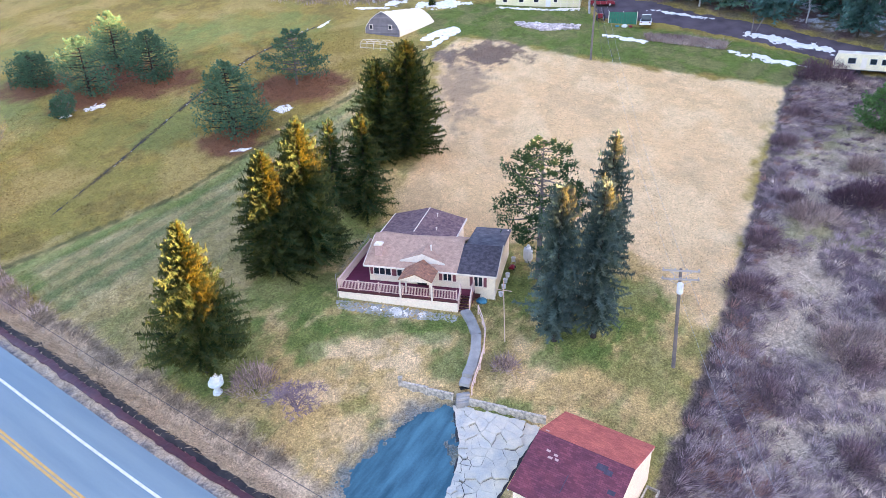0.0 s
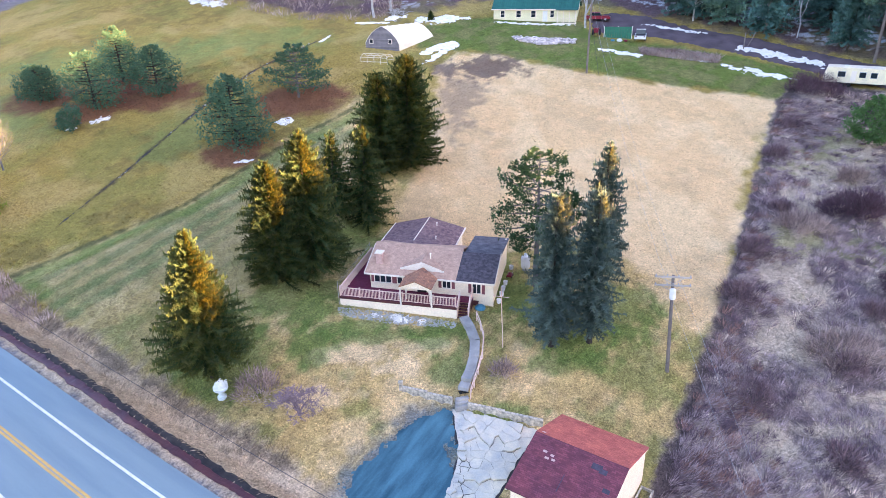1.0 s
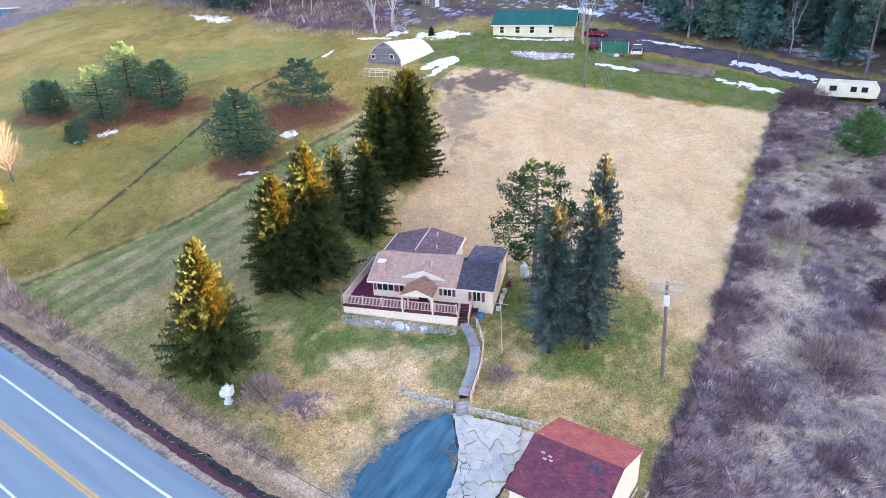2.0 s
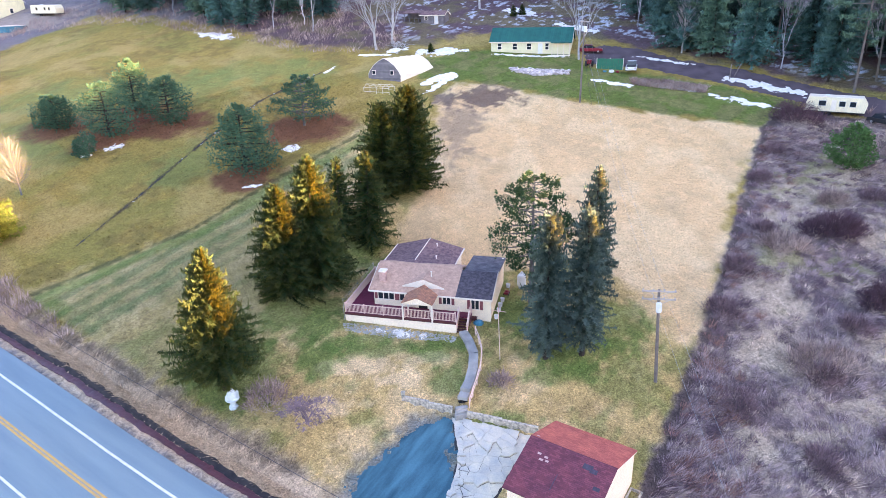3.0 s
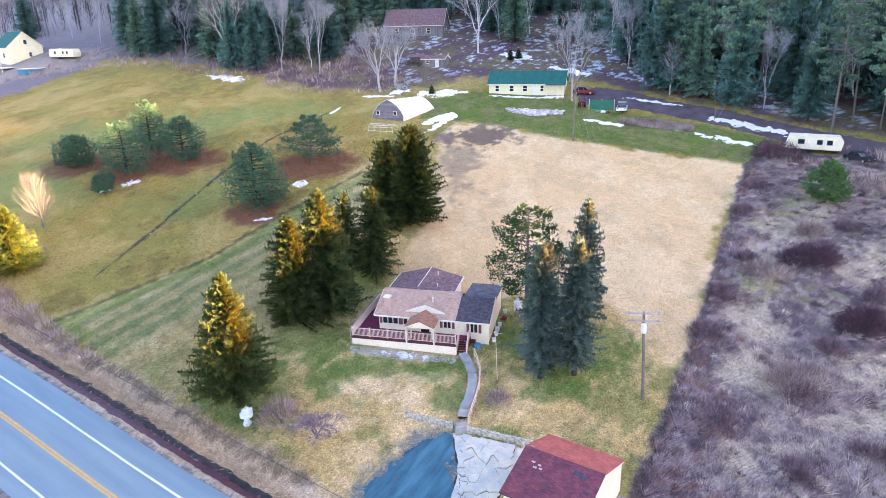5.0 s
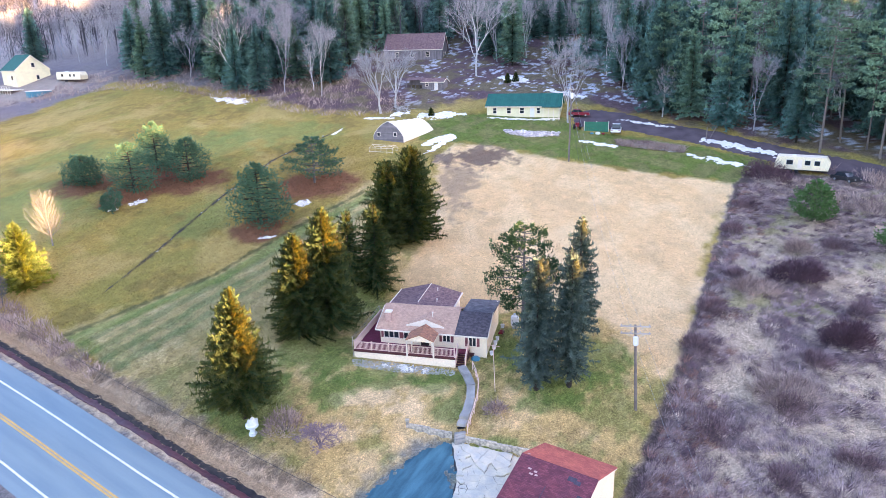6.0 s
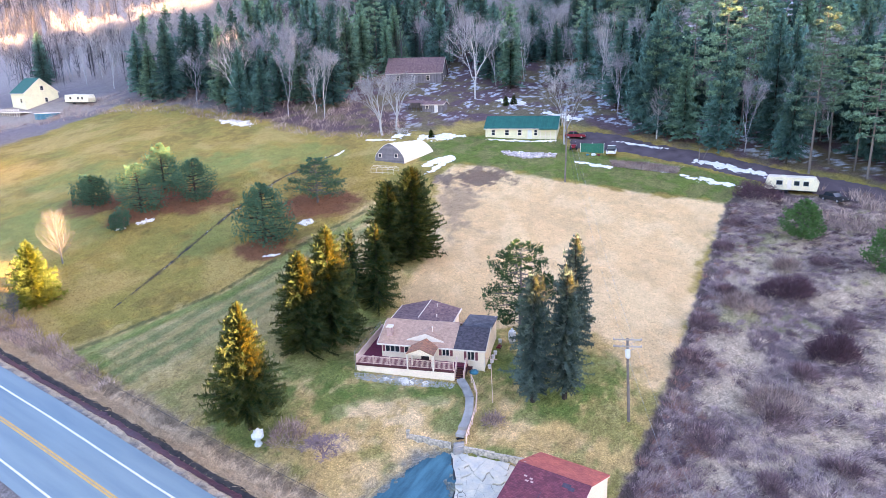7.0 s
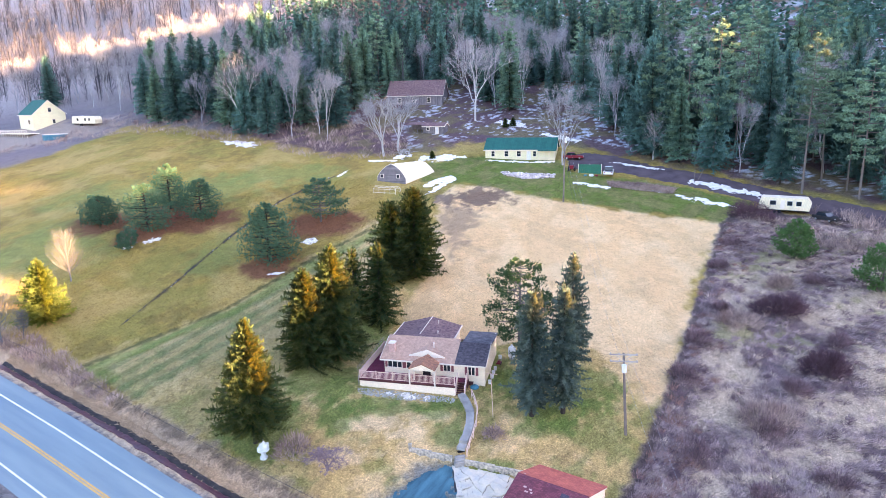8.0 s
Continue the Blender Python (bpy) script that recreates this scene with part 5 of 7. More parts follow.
for x, y, h, sd, bark, lean, lab in (
    (-52.2, 160.3, 22.5, 141, M_PALE_BARK, -6, "white-barked bare tree catching the sun at the wood's edge"),
    (8.9, 157.6, 22.3, 142, M_PALE_BARK, 0, "tall pale bare tree behind the long house"),
    (-13.8, 135.0, 16.2, 143, M_PALE_BARK, -4, "pale leafless yard tree near the greenhouse"),
    (-10.6, 138.0, 14.0, 144, M_PALE_BARK, 2, "pale leafless yard tree near the greenhouse"),
    (25.8, 122.5, 18.5, 145, M_PALE_BARK, 2, "broad bare tree beside the long house"),
    (45.2, 122.4, 11.8, 146, M_PALE_BARK, 0, "thin bare tree by the dirt lane"),
    (-62.6, 86.2, 10.0, 147, M_PALE_BARK, -2, "bare upright tree glowing in low sun on the meadow"),
    (-63.6, 69.0, 11.6, 148, M_PALE_BARK, -3, "bare roadside tree in low sun"),
    (-61.3, 70.4, 4.8, 149, M_PALE_BARK, 3, "small bare roadside tree in low sun"),
):
    if x < -60:
        plant("bare_tree", upright_tree(h, 0.62 * h, sd, M_GOLD_TWIG, M_GOLD_TWIG, 90, 22, 0.16, 0.0003), x, y, lab, "tree", lean=(lean, 0))
        continue
    if sd == 146:
        plant("bare_tree", upright_tree(h, 0.5 * h, sd, bark, M_TWIG, 60, 20, 0.22, 0.0009), x, y, lab, "tree", lean=(lean, 0))
        continue
    plant("bare_tree", bare_tree(h, 0.55 if h < 11 else 0.9, sd, bark, depth=5 if h > 11 else 4, first=0.14 if h < 11 else 0.22 if sd in (143, 144) else 0.34, twig_mat=M_GOLD_TWIG if x < -50 else M_TWIG, thin=1.45), x, y, lab, "tree", lean=(lean, 0))
for x, y, h, sd in ((55.5, 115.8, 30, 151), (66.3, 101.2, 29, 152), (46.2, 124.5, 24, 153), (-20, 199, 22, 154), (75, 98, 25, 155)):
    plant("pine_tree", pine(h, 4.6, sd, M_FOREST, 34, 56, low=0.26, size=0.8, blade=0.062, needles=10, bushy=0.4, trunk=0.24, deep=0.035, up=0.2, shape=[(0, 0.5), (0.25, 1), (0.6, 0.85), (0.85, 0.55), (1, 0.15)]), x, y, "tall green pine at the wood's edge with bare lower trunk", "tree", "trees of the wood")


# ---- walls, walk and slab before the house ----
def low_wall(name, a, b, h, label):
    """Low concrete retaining wall with a sloping worn cap, in short lengths."""
    ob = thing(name, label, "retaining wall")
    n = max(2, int(math.dist(a, b) / 2.2))
    for k in range(n):
        x0, y0 = a[0] + (b[0] - a[0]) * k / n, a[1] + (b[1] - a[1]) * k / n
        x1, y1 = a[0] + (b[0] - a[0]) * (k + 1) / n, a[1] + (b[1] - a[1]) * (k + 1) / n
        l = math.hypot(x1 - x0, y1 - y0)
        m = pose(x0, y0, height(x0, y0 + 0.35) - 0.75, 0, 0, math.degrees(math.atan2(y1 - y0, x1 - x0)))
        part("block", Shape().box(0.006, -0.13, 0, l - 0.006, 0.12, 0.80 + h + 0.03 * math.sin(k * 2.3), chamfer=0.03), M_CONCRETE, ob, m=m)
    return ob


low_wall("retaining_wall", (-4.4, 44.75), (-0.05, 43.15), 0.02, "weathered concrete retaining wall below the lawn")
low_wall("retaining_wall", (1.25, 42.7), (7.3, 40.45), 0.02, "weathered concrete retaining wall beside the garage")
stone = Shape().box(-0.16, -0.16, -0.2, 0.16, 0.16, 0.62, chamfer=0.05).box(-0.2, -0.2, 0.62, 0.2, 0.2, 0.70, chamfer=0.03)
tagged(part("wall_pillar", stone, M_CONCRETE, m=on_ground(-4.55, 44.85)), "short pale concrete pillar ending a low wall", "pillar")

WALK = [(1.2, 51.95), (1.75, 50.6), (2.15, 49.0), (2.0, 47.2), (1.55, 45.6), (1.15, 44.5), (0.85, 43.7)]
walkway = tagged(thing("walkway", "", ""), "narrow grey concrete walk in slabs with steps", "walkway", kind="structure")
for k in range(len(WALK) - 1):
    (x0, y0), (x1, y1) = WALK[k], WALK[k + 1]
    dx, dy = x1 - x0, y1 - y0
    l = math.hypot(dx, dy)
    nx, ny = -dy / l * 0.45, dx / l * 0.45
    ex, ey = dx / l * 0.012, dy / l * 0.012
    c = [(x0 + nx + ex, y0 + ny + ey), (x1 + nx - ex, y1 + ny - ey), (x1 - nx - ex, y1 - ny - ey), (x0 - nx + ex, y0 - ny + ey)]
    za, zb = height(x0, y0) + 0.09, height(x1, y1) + 0.09
    if k >= 4:
        zb = za - 0.02
    part("slab", Shape().slab([(*c[0], za), (*c[1], zb), (*c[2], zb), (*c[3], za)], 0.35), M_WALK, walkway)
for k in range(3):
    part("step", Shape().box(-0.55, -0.3, -0.5, 0.55, 0.08, 0.0, chamfer=0.02), M_WALK, walkway, m=pose(0.75 - 0.03 * k, 43.3 - 0.28 * k, height(0.85, 43.9) - 0.05 - 0.17 * k, 0, 0, 14))
part("mat", Shape().box(-0.4, -0.25, 0, 0.4, 0.25, 0.02), M_BLACK, walkway, "dark doormat on the walk", m=pose(0.9, 43.75, height(0.9, 43.75) + 0.16, -6, 0, 14))

hand = thing("handrail", "long pale wooden handrail down the walk", "handrail")
RP = [(2.45, 51.7), (2.75, 50.4), (2.95, 49.0), (2.75, 47.2), (2.3, 45.6), (1.85, 44.3), (1.5, 43.2)]
for (x0, y0), (x1, y1) in zip(RP, RP[1:]):
    a, b = Vector((x0, y0, height(x0, y0))), Vector((x1, y1, height(x1, y1)))
    part("rail", Shape().tube([a + Vector((0, 0, 0.95)), b + Vector((0, 0, 0.95))], 0.05, 6), M_RAIL, hand)
    part("rail", Shape().tube([a + Vector((0, 0, 0.5)), b + Vector((0, 0, 0.5))], 0.035, 6), M_RAIL, hand)
for x, y in RP:
    part("post", Shape().box(-0.05, -0.05, -0.2, 0.05, 0.05, 1.0), M_RAIL, hand, m=on_ground(x, y))


def clip_cell(poly, px, py, qx, qy):
    """Keeps the part of an outline nearer to p than to q."""
    out = []
    mx, my, nx, ny = (px + qx) / 2, (py + qy) / 2, qx - px, qy - py
    for (ax, ay), (bx, by) in zip(poly, poly[1:] + poly[:1]):
        da, db = (ax - mx) * nx + (ay - my) * ny, (bx - mx) * nx + (by - my) * ny
        if da <= 0:
            out.append((ax, ay))
        if da * db < 0:
            t = da / (da - db)
            out.append((ax + (bx - ax) * t, ay + (by - ay) * t))
    return out


slab_ob = tagged(thing("parking_slab", "", ""), "cracked pale concrete parking slab beside the garage", "slab", kind="structure")
SLAB = [(-0.1, 42.75), (1.0, 42.45), (6.9, 40.3), (5.0, 37.4), (3.1, 34.2), (1.0, 30.2), (-2.2, 30.0), (-1.0, 33.8), (0.0, 36.5), (0.35, 39.5)]
rng = random.Random(3)
seeds = []
tries = 0
while tries < 3000:
    tries += 1
    x, y = rng.uniform(-2.2, 7), rng.uniform(30, 42.8)
    if float(inside(np.array([x]), np.array([y]), SLAB)[0]) > 0.1 and all((x - a) ** 2 + (y - b) ** 2 > (0.28 + 1.05 * min(max((x + 0.12 * (42 - y) - 0.9) / 1.6, 0), 1) * rng.random() ** 0.5) ** 2 for a, b in seeds):
        seeds.append((x, y))
for px, py in seeds:
    poly = list(SLAB)
    for q in seeds:
        if q != (px, py) and poly and math.dist(q, (px, py)) < 6:
            poly = clip_cell(poly, px, py, *q)
    if len(poly) < 3:
        continue
    cx, cy = sum(p[0] for p in poly) / len(poly), sum(p[1] for p in poly) / len(poly)
    shrunk = []
    for (ax, ay), (bx, by) in zip(poly, poly[1:] + poly[:1]):
        m = max(1, int(math.dist((ax, ay), (bx, by)) / 0.16))
        for k in range(m):
            x, y = ax + (bx - ax) * k / m, ay + (by - ay) * k / m
            w = noise.noise_vector(Vector((x * 1.6, y * 1.6, 3))) * 0.16 + noise.noise_vector(Vector((x * 5, y * 5, 9))) * 0.05
            x, y = x + w.x, y + w.y
            d = math.hypot(x - cx, y - cy) + 1e-6
            q = max(0.3, 1 - (0.010 + 0.045 * max(0.0, noise.noise(Vector((x * 0.8, y * 0.8, 1))) + 0.02)) / d)
            shrunk.append((cx + (x - cx) * q, cy + (y - cy) * q))
    lift, tx, ty = 0.07 + rng.uniform(-0.004, 0.004), rng.uniform(-0.003, 0.003), rng.uniform(-0.003, 0.003)
    top = [(x, y, height(x, y) + lift + tx * (x - cx) + ty * (y - cy)) for x, y in shrunk]
    area = sum(a[0] * b[1] - b[0] * a[1] for a, b in zip(top, top[1:] + top[:1]))
    part("slab_piece", Shape().slab(top if area > 0 else top[::-1], 0.16), M_SLAB, slab_ob)
draped("slab_bed", [(-0.2, 42.6), (6.8, 40.1), (3.0, 33.8), (1, 30), (-2.3, 29.8), (0.2, 38)], M_DARK_SOIL, 0.035, "dark soil showing in the slab's cracks", "soil", step=0.4)
well = thing("light_well", "concrete-edged dark trench along the garage wall", "trench", GARAGE)
part("rim", Shape().box(6.95, -3.9, -0.5, 7.05, 3.6, 0.45).box(7.78, -3.9, -0.5, 7.9, 3.6, 0.45).box(7.05, 3.48, -0.5, 7.78, 3.6, 0.45).box(7.05, -3.9, -0.5, 7.78, -3.8, 0.45), M_CONCRETE, well)
part("bed", Shape().box(7.05, -3.8, -0.5, 7.78, 3.48, 0.05), M_DARK, well, "dark trench bottom")

# ---- stones, snow ----
stone_meshes = []
for k in range(5):
    bm = bmesh.new()
    bmesh.ops.create_icosphere(bm, subdivisions=1, radius=1)
    r2 = random.Random(k)
    for v in bm.verts:
        v.co *= r2.uniform(0.72, 1.2)
        v.co.z *= 0.6
    me = bpy.data.meshes.new("stone")
    bm.to_mesh(me)
    bm.free()
    me.materials.append(M_STONE)
    stone_meshes.append(me)


def stones(name, label, outline_xy, n, smin, smax, seed, m=M_STONE):
    """A loose bed of stones, joined."""
    r2 = np.random.default_rng(seed)
    px, py = [p[0] for p in outline_xy], [p[1] for p in outline_xy]
    x, y = r2.uniform(min(px), max(px), n * 4), r2.uniform(min(py), max(py), n * 4)
    ok = inside(x, y, outline_xy) > 0
    x, y = x[ok][:n], y[ok][:n]
    base = np.array([v.co[:] for v in stone_meshes[0].vertices])
    tri = np.array([p.vertices[:] for p in stone_meshes[0].polygons])
    sc = r2.uniform(smin, smax, len(x)) * r2.uniform(0.6, 1, len(x))
    ang = r2.uniform(0, 6.28, len(x))
    z = land(x, y)
    V = base[None] * sc[:, None, None] * r2.uniform(0.7, 1.25, (len(x), len(base), 1))
    c, s = np.cos(ang)[:, None], np.sin(ang)[:, None]
    V = np.stack((V[..., 0] * c - V[..., 1] * s + x[:, None], V[..., 0] * s + V[..., 1] * c + y[:, None], V[..., 2] + z[:, None] + sc[:, None] * 0.15), -1)
    F = tri[None] + (np.arange(len(x)) * len(base))[:, None, None]
    tagged(new(name, mesh_from(name, V.reshape(-1, 3), F.reshape(-1, 3), m)), label, "stones", kind="stuff")


stones("stone_bed", "bed of pale stones along the deck", [(-11.3, 54.6), (-10.9, 53.4), (-6, 52.0), (0.3, 50.9), (0.6, 51.6), (-5, 53.2)], 900, 0.05, 0.15, 1)
stones("gravel_edge", "loose blue-grey stones along the driveway edge", [(-4.6, 41.8), (-3.0, 42.9), (0.2, 42.6), (0.8, 39), (0.2, 35), (-1.6, 30), (-7, 30), (-10.3, 34)], 2600, 0.02, 0.055, 8, M_GRAVEL)
M_ROCK = material("pale_pink_rock", (0.66, 0.57, 0.53), (0.34, 0.29, 0.28), rough=0.9, scale=2, fine=10, bump=0.4, island=0.35)
stones("stone_heap", "heap of pale rocks in the far yard", [(12.2, 121.4), (17, 119.6), (23.2, 117.8), (22.8, 116.2), (17, 116.8), (12.6, 119.6)], 300, 0.18, 0.55, 2, M_ROCK)
stones("stone_bank", "rocky bank below the dirt lane", [(34, 112), (39, 110), (44.5, 106.5), (43.5, 105), (38, 107.6), (33.5, 110.4)], 260, 0.15, 0.4, 4)
stones("stone_row", "row of small stones along the old field line", [(-45.2, 81.5), (-44.2, 81.3), (-38.4, 100), (-33, 113.5), (-29, 120), (-23.5, 125.6), (-24.2, 126.2), (-34.2, 114), (-39.3, 100.6)], 170, 0.06, 0.22, 6)


def snow(pts, lift=0.07, ragged=0.5):
    draped("snow_patch", pts, M_SNOW, lift, "thin melting patch of old snow", "snow", step=0.17 if math.dist(pts[0], pts[2]) < 8 else 0.3, kind="", ragged=ragged)["group"] = "snow patches"


def snow_oval(x, y, rx, ry, turn=0.0, lift=0.07):
    ragged = min(0.85, 0.75 * ry)
    c, s = math.cos(radians(turn)), math.sin(radians(turn))
    snow([(x + rx * math.cos(a) * c - ry * math.sin(a) * s, y + rx * math.cos(a) * s + ry * math.sin(a) * c) for a in [k * math.pi / 5 for k in range(10)]], lift, ragged)


snow([(-3.8, 112.4), (-2.0, 112.9), (2.9, 118.9), (1.4, 121.2), (-2.0, 119.4), (-4.8, 116.4), (-2.6, 115.9), (-0.6, 117.6)], 0.12, 0.35)
for q in ((-0.5, 131.6, 5.4, 1.7, -4), (-9.5, 134.2, 2.5, 1.2, 20), (-15, 132.2, 4.4, 0.5, -8), (17.5, 118.9, 4.6, 0.9, -22), (-22.3, 126.6, 2.2, 0.4, 60), (39.6, 107.6, 6.0, 0.6, -32), (48.4, 100.6, 5.6, 0.8, -38), (29.6, 111.6, 3.8, 0.6, -32), (54, 106, 8.0, 1.7, -42), (41, 119.5, 6.5, 0.6, -33),
          (-52, 151.6, 6.5, 1.6, -28), (-54.4, 99.4, 1.3, 0.9, 30), (-57.8, 97.2, 1.0, 0.5, 0), (-24.6, 95.0, 1.4, 0.9, 20), (-27.8, 84.5, 1.7, 0.6, 10), (-4.5, 52.4, 1.9, 0.55, -14), (-7.6, 53.2, 1.2, 0.35, -14), (-44.5, 82.5, 0.5, 0.35, 0), (18, 153, 4.5, 2.4, -50), (17, 126.2, 7.5, 0.5, -16), (20, 201, 11, 1.4, 4), (-42, 196, 8, 3, -30), (28, 140, 6, 1.2, -40)):
    snow_oval(*q)

# ---- poles and wires ----
def insulator(m, parent):
    part("insulator", Shape().lathe([(0.02, 0), (0.05, 0.02), (0.05, 0.07), (0.03, 0.1), (0.045, 0.13), (0.02, 0.17)], 8), M_METAL, parent, m=m)


def utility_pole(x, y, h, turn, arms, lean=0.0, drum=True, label=""):
    ob = thing("utility_pole", label, "utility pole", on_ground(x, y, turn) @ pose(0, 0, 0, 0, lean, 0))
    part("pole", Shape().tube([(0, 0, -0.5), (0, 0, h * 0.5), (0, 0, h)], [0.17, 0.145, 0.12], 10), M_POLE, ob)
    for z, w in arms:
        arm = part("crossarm", Shape().box(-w, -0.19, z - 0.07, w, -0.09, z + 0.07, chamfer=0.01), M_ARM, ob)
        for k in range(4):
            insulator(pose(-w + 0.1 + (2 * w - 0.2) * k / 3, -0.14, z + 0.06), arm)
        for sg in (-1, 1):
            part("brace", Shape().tube([(sg * w * 0.6, -0.2, z - 0.04), (0, -0.16, z - 0.6)], 0.015, 5), M_METAL, arm)
    if drum:
        part("transformer", Shape().lathe([(0.05, 0), (0.22, 0.03), (0.25, 0.1), (0.25, 0.85), (0.2, 0.92), (0.05, 0.96)], 14, (0.02, -0.38, h - 2.0)), M_WHITE_PAINT, ob, "pale drum transformer")
    return ob


utility_pole(18.6, 44.9, 9.3, -16, ((9.2, 1.42), (8.45, 1.42)), lean=-3.5, label="weathered utility pole with two pale crossarms and a transformer")
utility_pole(22.7, 104.5, 13.2, 10, ((12.8, 0.9),), lean=0.5, label="tall far utility pole with drum transformer and stays")


def cable(name, pts, sag, r, label, category="cable", m=None):
    path = []
    for (a, b) in zip(pts, pts[1:]):
        a, b = Vector(a), Vector(b)
        for k in range(13):
            t = k / 12
            p = a.lerp(b, t)
            p.z -= sag * 4 * t * (1 - t)
            path.append(tuple(p))
    tagged(new(name, Shape().tube(path, r, 4).mesh(name, m or M_WIRE)), label, category, "overhead lines")


def road_at(c, a, up):
    x, y = c * ROAD_N[0] + a * 0.844, c * ROAD_N[1] - a * 0.536
    return (x, y, height(x, y) + up)


cable("overhead_cable", [road_at(20.9, -118, 5.9), road_at(20.9, -72, 5.7), road_at(20.9, -22, 5.5), road_at(20.9, 30, 5.7)], 0.4, 0.025, "black overhead cable along the road verge")
for ex, ox in ((16.2, -0.4), (17.6, 0.4)):
    cable("overhead_cable", [(22.7 + ox, 104.4, height(22.7, 104.4) + 12.9), (ex, 14.0, 1.2)], 5.0, 0.009, "slack pale overhead wire crossing the brush", m=M_METAL)
for sx in (1.2, 2.4):
    cable("stay_wire", [(22.7, 104.4, height(22.7, 104.4) + 9), (22.7 + sx * 1.4, 103.0, height(22.7 + sx * 1.4, 103))], 0.0, 0.02, "taut stay wire of the far pole")

cross = thing("clothes_pole", "thin pale metal clothes pole with a crossbar", "clothes pole", on_ground(4.65, 48.3, -12) @ pose(0, 0, 0, 0, -2, 0))
part("pole", Shape().tube([(0, 0, -0.3), (0, 0, 6.2)], 0.035, 8), M_RAIL, cross)
part("crossbar", Shape().tube([(-0.75, 0, 5.35), (0.7, 0, 5.2)], 0.03, 6), M_RAIL, cross)

for dz in (1.35, 1.6):
    cable("clothes_line", [HOUSE @ Vector((-0.12, -0.3, 0.9 + dz)), HOUSE @ Vector((-0.12, 9.2, 0.9 + dz))], 0.12, 0.012, "thin clothes line strung along the deck", "clothes line", M_METAL)
for v in (-0.3, 9.2):
    part("clothes_line_post", Shape().tube([(-0.12, v, -0.4), (-0.12, v, 2.55)], 0.035, 6), M_ARM, deck)

# ---- small things by the house ----
pot = Shape().lathe([(0.13, 0), (0.20, 0.05), (0.21, 0.38), (0.24, 0.42), (0.24, 0.46), (0.19, 0.46), (0.17, 0.36)], 12)
pot_me = pot.mesh("bucket", M_WHITE_PAINT)
for u, v in ((15.5, 2.7), (15.55, 4.1), (15.55, 5.2), (15.6, 6.3), (15.7, 9.6)):
    p = HOUSE @ Vector((u, v, 0))
    ob = tagged(part("bucket", pot_me, None, m=on_ground(p.x, p.y)), "white plastic bucket against the house wall", "bucket", "buckets by the wall")
p = HOUSE @ Vector((15.8, 8.0, 0))
mower = thing("lawn_mower", "small red push mower parked against the house wall", "lawn mower", on_ground(p.x, p.y, 70))
part("body", Shape().box(-0.35, -0.25, 0.12, 0.35, 0.25, 0.34, chamfer=0.06).lathe([(0.12, 0.34), (0.16, 0.36), (0.14, 0.5)], 10), M_RED_PAINT, mower)
for sx in (-0.28, 0.28):
    for sy in (-0.28, 0.28):
        part("wheel", Shape().lathe([(0.03, -0.03), (0.11, -0.03), (0.12, 0), (0.11, 0.03), (0.03, 0.03)], 12, m=pose(sx, sy, 0.12, 90)), M_BLACK, mower)
part("handle", Shape().tube([(0.3, -0.2, 0.3), (0.85, -0.2, 0.95), (0.85, 0.2, 0.95), (0.3, 0.2, 0.3)], 0.018, 6), M_METAL, mower)
tank = thing("propane_tank", "upright white propane tank on the lawn by the trees", "tank", on_ground(8.1, 60.6, 20))
part("vessel", Shape().lathe([(0.15, 0.12), (0.42, 0.25), (0.5, 0.45), (0.5, 1.35), (0.42, 1.6), (0.2, 1.72), (0.1, 1.74)], 18), M_WHITE_PAINT, tank)
part("collar", Shape().lathe([(0.17, 1.7), (0.17, 1.92), (0.14, 1.92), (0.14, 1.72)], 12), M_WHITE_PAINT, tank)
part("foot", Shape().lathe([(0.34, -0.1), (0.34, 0.25), (0.3, 0.25), (0.3, -0.1)], 14), M_METAL, tank)
p = HOUSE @ Vector((13.9, 1.5, 0))
bm = bmesh.new()
bmesh.ops.create_icosphere(bm, subdivisions=3, radius=0.5)
for v in bm.verts:
    v.co.x *= 1.1
    v.co.z = max(v.co.z, -0.15) * 0.6
    v.co *= 1 + 0.18 * noise.noise(v.co * 3.1)
me = bpy.data.meshes.new("tarpaulin")
bm.to_mesh(me)
bm.free()
me.materials.append(M_BLUE)
tagged(part("tarpaulin", me, None, m=on_ground(p.x, p.y, 0, 0.03)), "crumpled blue tarpaulin beside the cellar hatch", "tarpaulin")
statue = Shape().lathe([(0.42, -0.1), (0.42, 0.12), (0.3, 0.16), (0.24, 0.5), (0.30, 0.72), (0.62, 0.86), (0.66, 0.98), (0.5, 1.0), (0.42, 1.05), (0.48, 1.35), (0.40, 1.6), (0.22, 1.85), (0.10, 2.02), (0.05, 2.25), (0.01, 2.3)], 14)
statue.box(0.30, -0.16, 0.95, 0.62, 0.16, 1.75, chamfer=0.10).box(-0.62, -0.14, 0.95, -0.36, 0.14, 1.3, chamfer=0.08)
tagged(part("garden_statue", statue, M_STATUE, m=on_ground(-20.3, 44.75, 15)), "white stone garden ornament on a pedestal beside a spruce", "statue")


